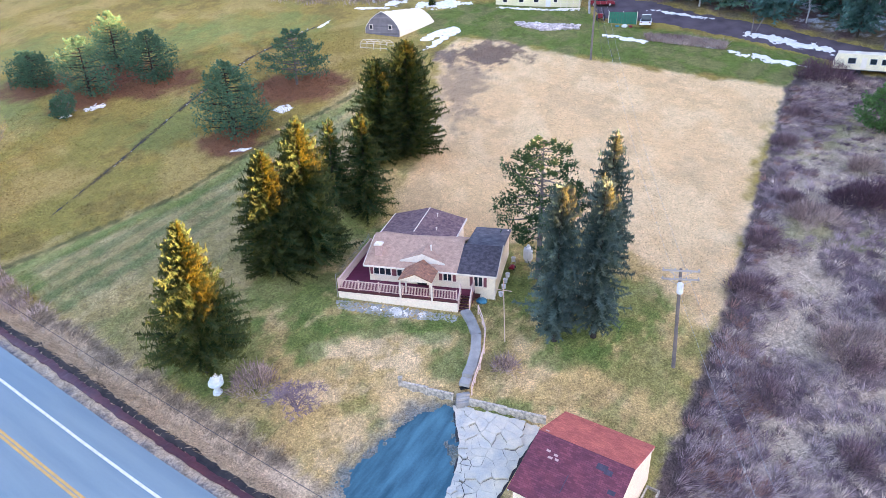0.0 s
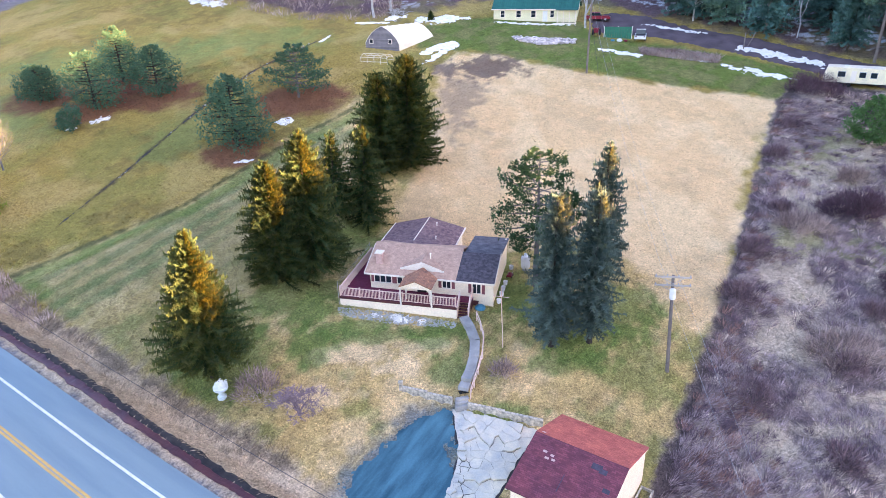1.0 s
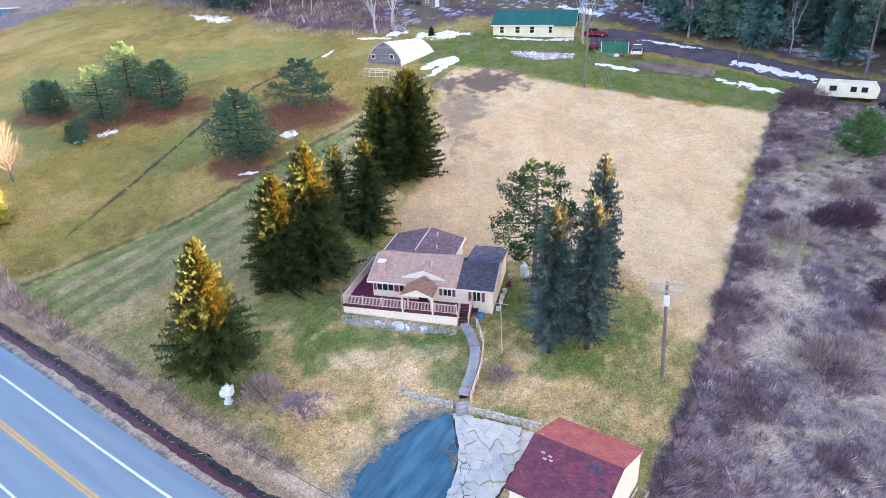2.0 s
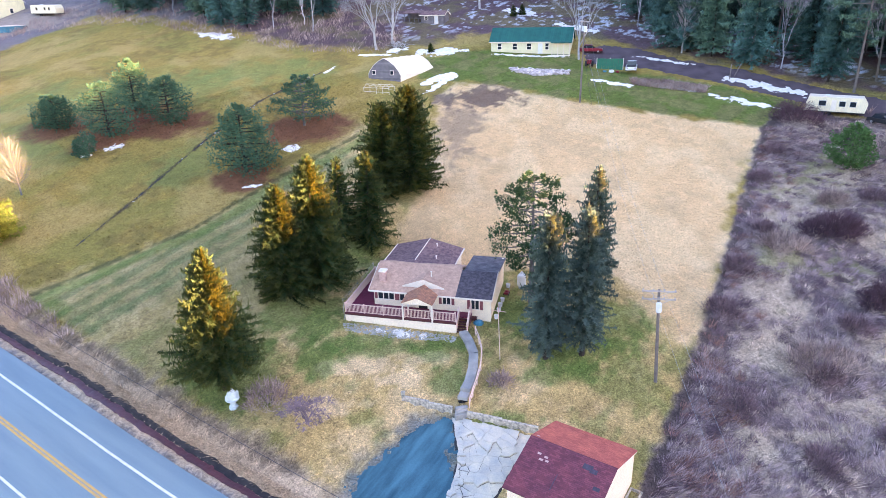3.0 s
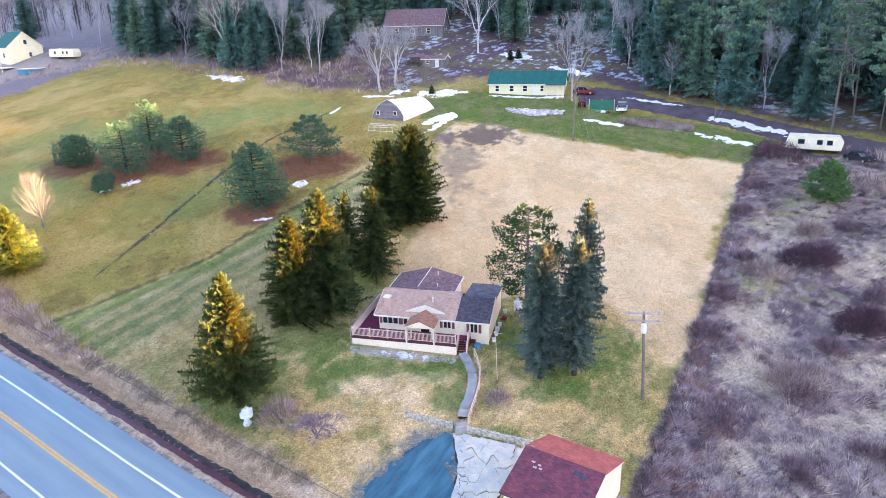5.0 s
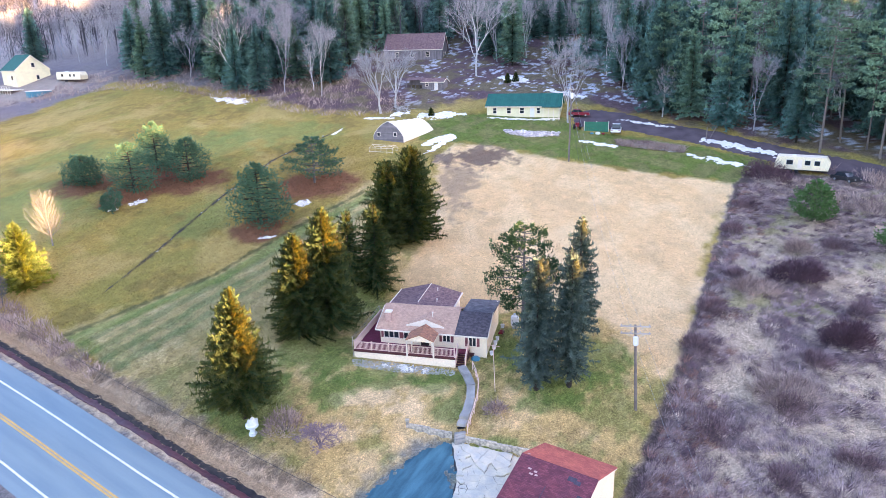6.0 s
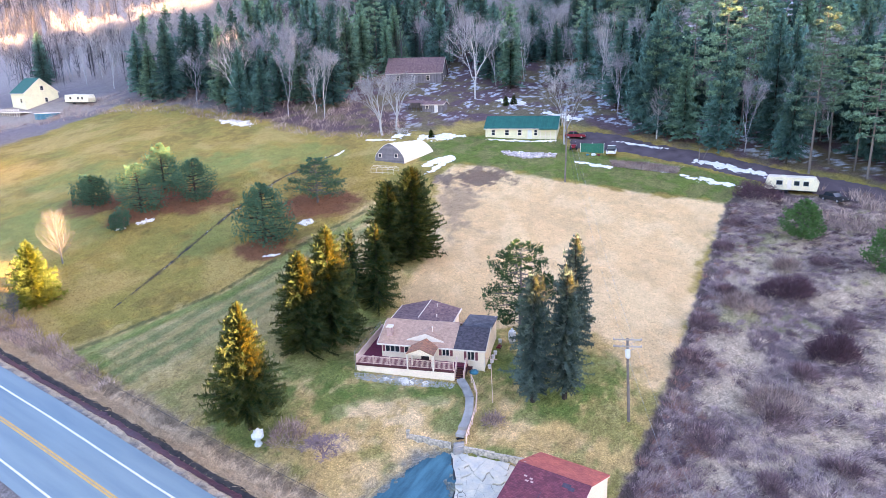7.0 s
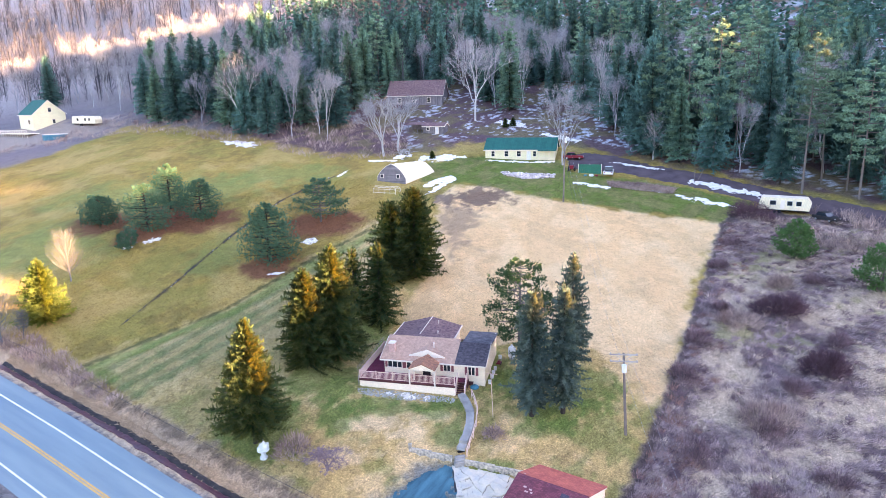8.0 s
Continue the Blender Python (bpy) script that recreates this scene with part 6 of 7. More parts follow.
# ---- far buildings ----
def simple_house(name, label, category, m, length, depth, wall_h, rise, wall_mat, roof_mat, openings=(), over=0.35, roof_label="", base=1.2):
    """A gabled building with its ridge along x, walls with thickness, trim and openings on the front (y = 0) and the end (x = length)."""
    ob = thing(name, label, category, m)
    w = Shape().box(0, 0, -base, length, 0.16, wall_h).box(0, depth - 0.16, -base, length, depth, wall_h).box(0, 0.16, -base, 0.16, depth - 0.16, wall_h).box(length - 0.16, 0.16, -base, length, depth - 0.16, wall_h)
    for x, k in ((0, 1), (length, -1)):
        w.face([(x, 0, wall_h), (x, depth, wall_h), (x, depth / 2, wall_h + rise)][::-k])
    part("wall", w, wall_mat, ob)
    e = over * rise / (depth / 2)
    part("roof", Shape().slab([(-over, -over, wall_h - e + 0.08), (length + over, -over, wall_h - e + 0.08), (length + over, depth / 2, wall_h + rise + 0.08), (-over, depth / 2, wall_h + rise + 0.08)], 0.1), roof_mat, ob, roof_label)
    part("roof", Shape().slab([(-over, depth / 2, wall_h + rise + 0.08), (length + over, depth / 2, wall_h + rise + 0.08), (length + over, depth + over, wall_h - e + 0.08), (-over, depth + over, wall_h - e + 0.08)], 0.1), roof_mat, ob, roof_label)
    part("fascia", Shape().box(-over, -over - 0.05, wall_h - e - 0.10, length + over, -over, wall_h - e + 0.07), M_TRIM, ob)
    for sg, y0, y1 in ((1, -over, depth / 2), (-1, depth + over, depth / 2)):
        part("rake_board", Shape().slab([(length + over, y0, wall_h - e + 0.06), (length + over + 0.05, y0, wall_h - e + 0.06), (length + over + 0.05, y1, wall_h + rise + 0.06), (length + over, y1, wall_h + rise + 0.06)][::sg], 0.18), M_TRIM, ob)
    for side, p, q, z0, z1, kind in openings:
        if side == "front":
            mm = pose(p, 0, 0)
        else:
            mm = pose(length, p, 0, 0, 0, 90)
        l = q - p
        f = Shape().box(-0.09, -0.05, z0 - 0.09, l + 0.09, 0, z0).box(-0.09, -0.05, z1, l + 0.09, 0, z1 + 0.09).box(-0.09, -0.05, z0, 0, 0, z1).box(l, -0.05, z0, l + 0.09, 0, z1)
        if kind == "window":
            f.box(0, -0.04, (z0 + z1) / 2 - 0.03, l, 0, (z0 + z1) / 2 + 0.03)
        win = part(kind, f, M_TRIM, ob, m=mm)
        part("pane" if kind == "window" else "door_leaf", Shape().box(0, -0.025, z0, l, -0.003, z1), M_GLASS if kind == "window" else M_WHITE_PAINT, win)
    return ob


z = height(17, 127) - 0.1
long_house = simple_house("house", "long single-storey cream house with green metal roof", "house", pose(9.6, 129.6, z, 0, 0, -15.5), 15.6, 7.0, 2.6, 2.2, M_PALE_YELLOW, M_GREEN_ROOF,
    [("front", 1.4, 2.1, 1.0, 2.1, "window"), ("front", 4.4, 5.2, 1.0, 2.1, "window"), ("front", 7.2, 8.0, 1.0, 2.1, "window"), ("front", 9.4, 10.2, 0.1, 2.1, "door"), ("front", 10.8, 11.4, 1.0, 2.1, "window")], roof_label="dark green metal roof")
for u in (12.2, 13.3, 14.4, 15.5):
    part("porch_post", Shape().box(u - 0.06, -1.0, -1.0, u + 0.06, -0.88, 2.35), M_TRIM, long_house)
part("porch_deck", Shape().box(12.0, -1.05, -0.3, 15.7, -0.02, 0.05).box(12.0, -1.05, 0.75, 15.7, -0.98, 0.83), M_TRIM, long_house)
part("porch_roof", Shape().slab([(11.9, -1.2, 2.35), (15.9, -1.2, 2.35), (15.9, -0.3, 2.62), (11.9, -0.3, 2.62)], 0.08), M_GREEN_ROOF, long_house)
part("flue", Shape().lathe([(0.07, 3.6), (0.07, 4.7), (0.12, 4.7), (0.12, 4.8)], 8, (4.2, 4.2, 0)), M_METAL, long_house)
part("skirt", Shape().box(0.02, -0.03, -1.0, 12.0, 0, 0.0), M_TRIM, long_house)

simple_house("barn", "grey weathered barn-like house with dark shingle roof", "barn", pose(-15.5, 176.8, height(-7, 175) - 0.3, 0, 0, -12.5), 16.2, 8.0, 3.2, 4.0, M_GREY_WOOD, M_BROWN_ROOF,
    [("front", 3.0, 3.9, 1.0, 2.2, "window"), ("front", 7.4, 8.3, 1.0, 2.2, "window"), ("front", 11.8, 12.7, 1.0, 2.2, "window"), ("end", 2.2, 3.0, 1.0, 2.1, "window"), ("end", 4.6, 5.4, 0.0, 2.1, "door")], base=2.5)
simple_house("shed", "small grey board shed with low roof in the far yard", "shed", pose(-4.8, 150.3, height(-2, 149), 0, 0, -23), 5.6, 3.0, 2.0, 0.7, M_GREY_WOOD, M_BROWN_ROOF, [("front", 1.0, 1.7, 0.9, 1.6, "window"), ("front", 3.4, 4.2, 0.1, 1.8, "door")], base=1.5)
crib = thing("wood_shelter", "open-sided dark timber shelter beside the grey shed", "shelter", pose(-8.6, 152.2, height(-7, 151.6), 0, 0, -20))
for u in (0, 1.2, 2.4, 3.5):
    for v in (0, 2.2):
        part("post", Shape().box(u - 0.06, v - 0.06, -0.8, u + 0.06, v + 0.06, 2.0), M_GREY_WOOD, crib)
part("roof", Shape().slab([(-0.3, -0.4, 1.9), (3.8, -0.4, 1.9), (3.8, 2.5, 2.4), (-0.3, 2.5, 2.4)], 0.08), M_BROWN_ROOF, crib)
part("back_wall", Shape().box(0, 2.2, -0.5, 3.5, 2.28, 2.2), M_GREY_WOOD, crib)

lh = simple_house("house", "two-storey cream gabled house with steep green metal roof", "house", pose(-135.5, 195.0, height(-128, 191) + 0.7, 0, 0, -36), 9.5, 10.0, 4.0, 4.2, M_PALE_YELLOW, M_GREEN_ROOF,
    [("end", 4.9, 5.8, 4.6, 5.8, "window"), ("end", 5.8, 6.6, 1.0, 2.2, "window"), ("front", 3.8, 5.6, 0.2, 2.1, "door"), ("front", 6.2, 7.4, 1.0, 2.2, "window")], roof_label="steep green metal roof", base=4.0)
dk = thing("terrace", "white railed timber terrace before the green-roofed house", "terrace", pose(-139, 189.0, height(-130, 185) + 0.9, 0, 0, -28))
part("floor", Shape().box(0, 0, -0.2, 15, 4.0, 0.0), M_TRIM, dk)
for k in range(13):
    part("post", Shape().box(k * 1.25 - 0.06, -0.06, -2.2, k * 1.25 + 0.06, 0.06, 1.0), M_TRIM, dk)
for zz in (0.55, 0.95):
    part("rail", Shape().box(0, -0.05, zz, 15, 0.05, zz + 0.09), M_TRIM, dk)
pool = thing("swimming_pool", "round raised pool with blue sides and cover", "pool", pose(-115.0, 178.0, height(-115.0, 178.0) - 0.4))
part("wall", Shape().lathe([(3.3, -0.4), (3.3, 1.2), (3.4, 1.25), (3.15, 1.25), (3.1, 0.9), (0.01, 0.86)], 28), M_BLUE, pool)
part("coping", Shape().lathe([(3.15, 1.24), (3.45, 1.24), (3.45, 1.3), (3.15, 1.3)], 28), M_TRIM, pool)

# ---- greenhouse and its frame ----
hoop = thing("greenhouse", "low hoop greenhouse, white sheeting over board gables", "greenhouse", pose(-14.2, 120.6, height(-10, 119.6) - 0.15, 0, 0, -21))
W2, HH, LL = 6.6, 4.0, 7.2
prof = [(0.0, -0.9), (0.0, 1.05), (0.35, 1.75), (1.2, 2.75), (2.2, 3.5), (3.3, HH), (4.4, 3.5), (5.4, 2.75), (6.25, 1.75), (W2, 1.05), (W2, -0.9)]
sk = Shape()
skew = 0.55  # the long side runs off aslant


def hp(u, v, zz, o=0.0):
    return (u + skew * v, v, zz)


for (a, b) in zip(prof, prof[1:]):
    for k in range(6):
        v0, v1 = LL * k / 6, LL * (k + 1) / 6
        sag = 0.05
        sk.face([hp(a[0], v0, a[1]), hp(b[0], v0, b[1]), hp(b[0], (v0 + v1) / 2, b[1] - sag), hp(a[0], (v0 + v1) / 2, a[1] - sag)][::-1])
        sk.face([hp(a[0], (v0 + v1) / 2, a[1] - sag), hp(b[0], (v0 + v1) / 2, b[1] - sag), hp(b[0], v1, b[1]), hp(a[0], v1, a[1])][::-1])
part("sheeting", sk, M_TARP, hoop, "slack white sheeting")
for v in (0.06, LL - 0.06):
    part("gable", Shape().slab([hp(u, v, zz - 0.04) for u, zz in prof], 0.05), M_GREY_WOOD, hoop, "blue-grey board gable")
for u in (1.2, 4.9):
    wn_ = part("window", Shape().box(u - 0.38, -0.06, 1.0, u + 0.38, 0.02, 1.85), M_TRIM, hoop)
    part("pane", Shape().box(u - 0.28, -0.08, 1.1, u + 0.28, -0.062, 1.75), M_GLASS, wn_)
for k in range(7):
    v = LL * k / 6
    part("rib", Shape().tube([hp(u, v, zz + 0.03) for u, zz in prof[1:-1]], 0.04, 5), M_TRIM, hoop)
cage = thing("poultry_run", "low white pipe frame of a poultry run", "frame", on_ground(-14.6, 114.9, -24))
for x in (0, 1.3, 2.6, 3.9, 5.2):
    part("hoop", Shape().tube([(x, 0, -0.3), (x, 0, 0.75), (x, 1.1, 1.25), (x, 2.2, 0.75), (x, 2.2, -0.1)], 0.035, 5), M_TRIM, cage)
for y, zz in ((0, 0.75), (1.1, 1.25), (2.2, 0.75), (0, 0.05), (2.2, 0.15)):
    part("pipe", Shape().tube([(0, y, zz), (5.2, y, zz)], 0.035, 5), M_TRIM, cage)


# ---- vehicles and yard ----
def car(label, x, y, turn, paint, length=4.5, width=1.78, high=1.45, bed=False, group=""):
    ob = thing("pickup_truck" if bed else "car", label, "truck" if bed else "car", on_ground(x, y, turn), group)
    hw, hl = width / 2, length / 2
    b = Shape()
    side = [(-hl, 0.35), (-hl, 0.78), (-hl + 0.15, 0.92), (0.45, 0.95), (hl - 0.25, 0.84), (hl, 0.65), (hl, 0.35)]
    b.slab([(p, hw, q) for p, q in side], width)
    part("body", b, paint, ob)
    roof = [(-hl * (0.1 if bed else 0.72), 0.92), (-hl * (0.05 if bed else 0.5), high), (0.25, high), (0.85, 0.94)]
    part("cabin", Shape().slab([(p, hw - 0.12, q) for p, q in roof], width - 0.24), M_GLASS, ob, "dark glazed cabin")
    part("roof", Shape().box(roof[1][0] - 0.05, -hw + 0.15, high - 0.02, 0.3, hw - 0.15, high + 0.05, chamfer=0.04), paint, ob)
    if bed:
        part("bed", Shape().box(-hl + 0.1, -hw + 0.1, 0.93, -hl * 0.15, hw - 0.1, 0.97), M_BLACK, ob)
    for px in (-hl + 0.85, hl - 0.85):
        for py in (-hw + 0.1, hw - 0.1):
            wh = part("wheel", Shape().lathe([(0.12, -0.1), (0.30, -0.1), (0.33, 0), (0.30, 0.1), (0.12, 0.1)], 16, m=pose(px, py, 0.33, 90)), M_BLACK, ob)
            part("rim", Shape().lathe([(0.04, -0.105), (0.19, -0.112), (0.19, 0.112), (0.04, 0.105)], 12, m=pose(px, py, 0.33, 90)), M_METAL, wh)
    for py in (-hw + 0.25, hw - 0.25):
        part("headlight", Shape().box(hl - 0.06, py - 0.16, 0.62, hl + 0.01, py + 0.16, 0.74), M_METAL, ob)
        part("tail_light", Shape().box(-hl - 0.01, py - 0.12, 0.66, -hl + 0.05, py + 0.12, 0.82), M_RED_PAINT, ob)
    return ob


car("white pickup truck parked on the muddy lane", 34.2, 116.2, 72, M_WHITE_PAINT, 4.9, 1.85, 1.7, True)
car("dark red car parked beside the long house", 28.6, 125.4, -14, M_RED_PAINT)
car("black car parked behind the camper trailer", 64.6, 89.9, -70, M_BLACK, 4.3, 1.75, 1.5)


def camper(label, m, length, group=""):
    ob = thing("camper_trailer", label, "trailer", m, group)
    prof = [(0.0, 0.65), (0.0, 1.6), (0.35, 2.75), (length - 0.6, 2.75), (length, 1.9), (length - 0.25, 0.65)]
    part("body", Shape().slab([(p, 1.15, q) for p, q in prof], 2.3), M_CAMPER, ob, "cream panelled body")
    part("roof", Shape().box(0.3, -1.18, 2.74, length - 0.6, 1.18, 2.84, chamfer=0.05), M_TARP, ob, "cream roof sheet")
    part("roof_vent", Shape().box(length * 0.3, -0.3, 2.84, length * 0.3 + 0.6, 0.3, 3.0, chamfer=0.05), M_WHITE_PAINT, ob)
    for a, l in ((length * 0.22, 0.9), (length * 0.55, 0.75), (length * 0.72, 0.75)):
        f = part("window", Shape().box(a - 0.06, -1.19, 1.44, a + l + 0.06, -1.15, 2.26), M_METAL, ob)
        part("pane", Shape().box(a, -1.205, 1.5, a + l, -1.192, 2.2), M_GLASS, f)
    part("door", Shape().box(length * 0.42, -1.18, 0.85, length * 0.42 + 0.65, -1.15, 2.35), M_TRIM, ob)
    for px in (length * 0.42 - 0.9, length * 0.42 - 0.1):
        for py in (-1.05, 1.05):
            part("wheel", Shape().lathe([(0.1, -0.1), (0.3, -0.1), (0.33, 0), (0.3, 0.1), (0.1, 0.1)], 14, m=pose(px, py, 0.33, 90)), M_BLACK, ob)
    part("chassis", Shape().box(-1.0, -0.06, 0.55, 0.2, 0.06, 0.65).box(0.2, -1.0, 0.5, length - 0.3, 1.0, 0.66), M_BLACK, ob)
    part("jack", Shape().tube([(-0.8, 0, 0.6), (-0.8, 0, -0.1)], 0.04, 6), M_METAL, ob)
    return ob


camper("long cream camper trailer parked at the brush's edge", pose(56.3, 96.6, height(60, 94) - 0.1, 0, 0, -31), 8.2)
camper("white camper trailer parked beside the green-roofed house", pose(-114.4, 189.2, height(-109, 186) - 0.1, 0, 0, -30), 12.0)
fence = thing("green_fence", "bright green board fence panel by the parked truck", "fence", pose(28.3, 118.0, height(30, 117.4) - 0.1, 0, 0, -16))
for k in range(11):
    part("board", Shape().box(0.42 * k + 0.01, 0, -0.4, 0.42 * k + 0.41, 0.05, 2.0 + 0.02 * math.sin(k)), M_GREEN_PAINT, fence)
for u in (-0.06, 2.3, 4.66):
    part("post", Shape().box(u - 0.06, 0.05, -0.5, u + 0.06, 0.17, 2.1), M_TRIM, fence)
tr = thing("tractor", "small red tractor parked beside the green fence", "tractor", on_ground(27.2, 119.2, 70))
part("body", Shape().box(-1.0, -0.35, 0.5, 0.9, 0.35, 1.15, chamfer=0.1).box(-1.0, -0.45, 0.9, -0.3, 0.45, 1.25, chamfer=0.05), M_RED_PAINT, tr)
part("roll_bar", Shape().tube([(-0.9, -0.45, 1.0), (-0.9, -0.45, 2.1), (-0.9, 0.45, 2.1), (-0.9, 0.45, 1.0)], 0.04, 6), M_BLACK, tr)
for px, py, r in ((-0.7, -0.6, 0.55), (-0.7, 0.6, 0.55), (0.7, -0.5, 0.35), (0.7, 0.5, 0.35)):
    part("wheel", Shape().lathe([(0.1, -0.14), (r * 0.9, -0.14), (r, 0), (r * 0.9, 0.14), (0.1, 0.14)], 16, m=pose(px, py, r, 90)), M_BLACK, tr)
for x, y, s, lab, mt in ((30.6, 116.2, 0.5, "pale heap of clutter before the green fence", M_WHITE_PAINT), (31.6, 115.9, 0.35, "red plastic tub before the green fence", M_RED_PAINT), (29.4, 116.4, 0.35, "blue bundle lying before the green fence", M_BLUE)):
    bm = bmesh.new()
    bmesh.ops.create_icosphere(bm, subdivisions=2, radius=s)
    for v in bm.verts:
        v.co *= 1 + 0.5 * noise.noise(v.co * 4 + Vector((x, y, 0)))
        v.co.z *= 0.6
    me = bpy.data.meshes.new("bundle")
    bm.to_mesh(me)
    bm.free()
    me.materials.append(mt)
    tagged(part("bundle", me, None, m=on_ground(x, y, 0, s * 0.2)), lab, "clutter")
post = thing("lane_post", "weathered wooden post beside the dirt lane", "post", on_ground(49.4, 109.4))
part("post", Shape().tube([(0, 0, -0.3), (0, 0, 2.6)], 0.09, 7), M_POLE, post)
post = thing("lane_post", "leaning wooden post beside the dirt lane", "post", on_ground(50.6, 110.6) @ pose(0, 0, 0, 0, 24, 0))
part("post", Shape().tube([(0, 0, -0.3), (0, 0, 2.4)], 0.07, 7), M_POLE, post)
pile = thing("brush_pile", "heap of pale cut branches under the yard trees", "brush pile", on_ground(-9.2, 135.6))
r2 = random.Random(5)
for k in range(26):
    a, l, b = r2.uniform(0, 6.28), r2.uniform(1.0, 2.6), r2.uniform(0.1, 0.9)
    x, y = r2.uniform(-1.2, 1.2), r2.uniform(-0.8, 0.8)
    part("branch", Shape().tube([(x, y, 0.0), (x + 0.5 * l * math.cos(a), y + 0.5 * l * math.sin(a), 0.25 + b), (x + l * math.cos(a), y + l * math.sin(a), 0.1 + b * 1.2)], [0.07, 0.05, 0.02], 5), M_PALE_BARK, pile)
fallen = plant("fallen_pine", pine(3.2, 2.3, 61, M_PINE, 30, 60, low=0.05, size=0.42, blade=0.036, needles=10), -56.2, 97.0, "broken-off green pine top lying on the meadow", "tree", lean=(-62, 20), sink=-0.9)
small = plant("spruce_tree", conifer(1.7, 0.8, 62, M_SPRUCE, 7, 0.14, seg=0.12), -2.5, 131.8, "tiny dark spruce standing in a snow patch", "tree")
for x, y in ((16.2, 150.6), (18.2, 151.0)):
    plant("spruce_tree", conifer(2.2, 1.1, int(x * 10), M_SPRUCE, 7, 0.16, seg=0.14), x, y, "small young spruce in the far yard", "tree", "young spruces")


# ---- brush, shrubs and grass ----
def blades(name, label, x, y, h, lean, width, mat, category, seed, sink=0.03, kind="stuff", wind=None):
    """Upright stems of uneven height on the ground, joined."""
    r2 = np.random.default_rng(seed)
    n = len(x)
    P = np.stack((x, y, land(x, y) - sink), 1)
    D = np.stack((r2.normal(0, lean, n), r2.normal(0, lean, n), np.ones(n)), 1)
    if wind is not None:
        D[:, :2] += wind
    D *= (h * r2.uniform(0.55, 1.25, n))[:, None]
    S = unit(np.cross(D, r2.normal(0, 1, (n, 3))))
    v, f = quads_from(P, D, S, width * r2.uniform(0.6, 1.5, n))
    me = mesh_from(name, v, f, mat)
    if mat is M_BLADES:
        rgba = np.ones((n, 4), "f")
        rgba[:, :3] = np.clip(1.12 * ground_colours(x, y), 0, 0.9)
        me.color_attributes.new("cover", "FLOAT_COLOR", "POINT").data.foreach_set("color", np.repeat(rgba, 4, 0).ravel())
    return tagged(new(name, me), label, category, kind=kind)


def scatter(poly, n, seed, keep=None):
    r2 = np.random.default_rng(seed)
    px, py = [p[0] for p in poly], [p[1] for p in poly]
    x, y = r2.uniform(min(px), max(px), n), r2.uniform(min(py), max(py), n)
    ok = inside(x, y, poly) > 0
    if keep is not None:
        ok &= keep(x, y, r2)
    return x[ok], y[ok]


NEAR_BRUSH = [(49, 91.5), (25.5, 50), (17.2, 36.5), (12, 28), (34, 22), (52, 44), (74, 66), (76, 84), (60, 92)]
def thicket(name, label, x, y, size, stems, seed, tones):
    """Many-stemmed leafless bushes side by side, joined: arching stems from one root each, of one tone a bush."""
    r2 = np.random.default_rng(seed)
    n = len(x)
    X, Y = np.repeat(x, stems), np.repeat(y, stems)
    k = n * stems
    s = np.repeat(size * r2.uniform(0.7, 1.3, n), stems) * r2.uniform(0.55, 1.15, k)
    a, q = r2.uniform(0, 6.2832, k), r2.uniform(0, 1, k) ** 0.6
    X, Y = X + 0.35 * s * q * np.cos(a), Y + 0.35 * s * q * np.sin(a)
    sweep = 0.1 + 1.3 * wobble(X, Y, 16, 12)
    D = np.stack((0.6 * q * np.cos(a) + 0.55 * np.cos(sweep), 0.6 * q * np.sin(a) + 0.55 * np.sin(sweep), 0.55 - 0.25 * q), 1) * s[:, None]
    P = np.stack((X, Y, land(X, Y) - 0.05), 1)
    S = unit(np.cross(D, r2.normal(0, 1, (k, 3))))
    v, f = quads_from(P, D, S, r2.uniform(0.010, 0.024, k))
    me = mesh_from(name, v, f, M_BLADES)
    rgba = np.ones((k, 4), "f")
    rgba[:, :3] = np.repeat(np.array(tones)[r2.integers(0, len(tones), n)] * r2.uniform(0.75, 1.25, (n, 1)), stems, 0)
    me.color_attributes.new("cover", "FLOAT_COLOR", "POINT").data.foreach_set("color", np.repeat(rgba, 4, 0).ravel())
    return tagged(new(name, me), label, "brush", kind="stuff")


PLUM, MAUVE, RUSSET, BLEACHED = (0.185, 0.122, 0.136), (0.41, 0.305, 0.290), (0.32, 0.175, 0.14), (0.60, 0.47, 0.36)
x, y = scatter(NEAR_BRUSH, 6500, 71, lambda x, y, r: brush_opening(x, y) < r.normal(-0.05, 0.12, len(x)))
x, y = np.concatenate((x, np.random.default_rng(5).uniform(22, 60, 700))), np.concatenate((y, np.random.default_rng(6).uniform(34, 80, 700)))
ok = inside(x, y, NEAR_BRUSH) > 0
x, y = x[ok], y[ok]
thicket("brush", "tangle of leafless mauve-brown brush stems", x, y, 0.95, 60, 72, [PLUM, MAUVE, PLUM, MAUVE, MAUVE, BLEACHED])
x, y = scatter(NEAR_BRUSH, 60000, 73, lambda x, y, r: brush_opening(x, y) > r.normal(-0.25, 0.2, len(x)))
blades("dry_grass", "bleached tall grass matted among the brush", x, y, np.full(len(x), 0.3), 0.9, 0.03, M_BLADES, "dry grass", 74, wind=(0.3, 0.2))
EDGE = [(48.0, 91.5), (25.1, 50.2), (16.8, 36.8), (12.0, 28), (18.5, 25), (23.5, 35), (31, 49), (42, 70.5), (53, 89)]
x, y = scatter(EDGE, 4600, 75, lambda x, y, r: brush_opening(x, y) < r.normal(0.1, 0.15, len(x)))
thicket("brush", "belt of taller leafless brush along the hay field", x, y, 1.0, 64, 76, [PLUM, MAUVE, PLUM, MAUVE, MAUVE, RUSSET])
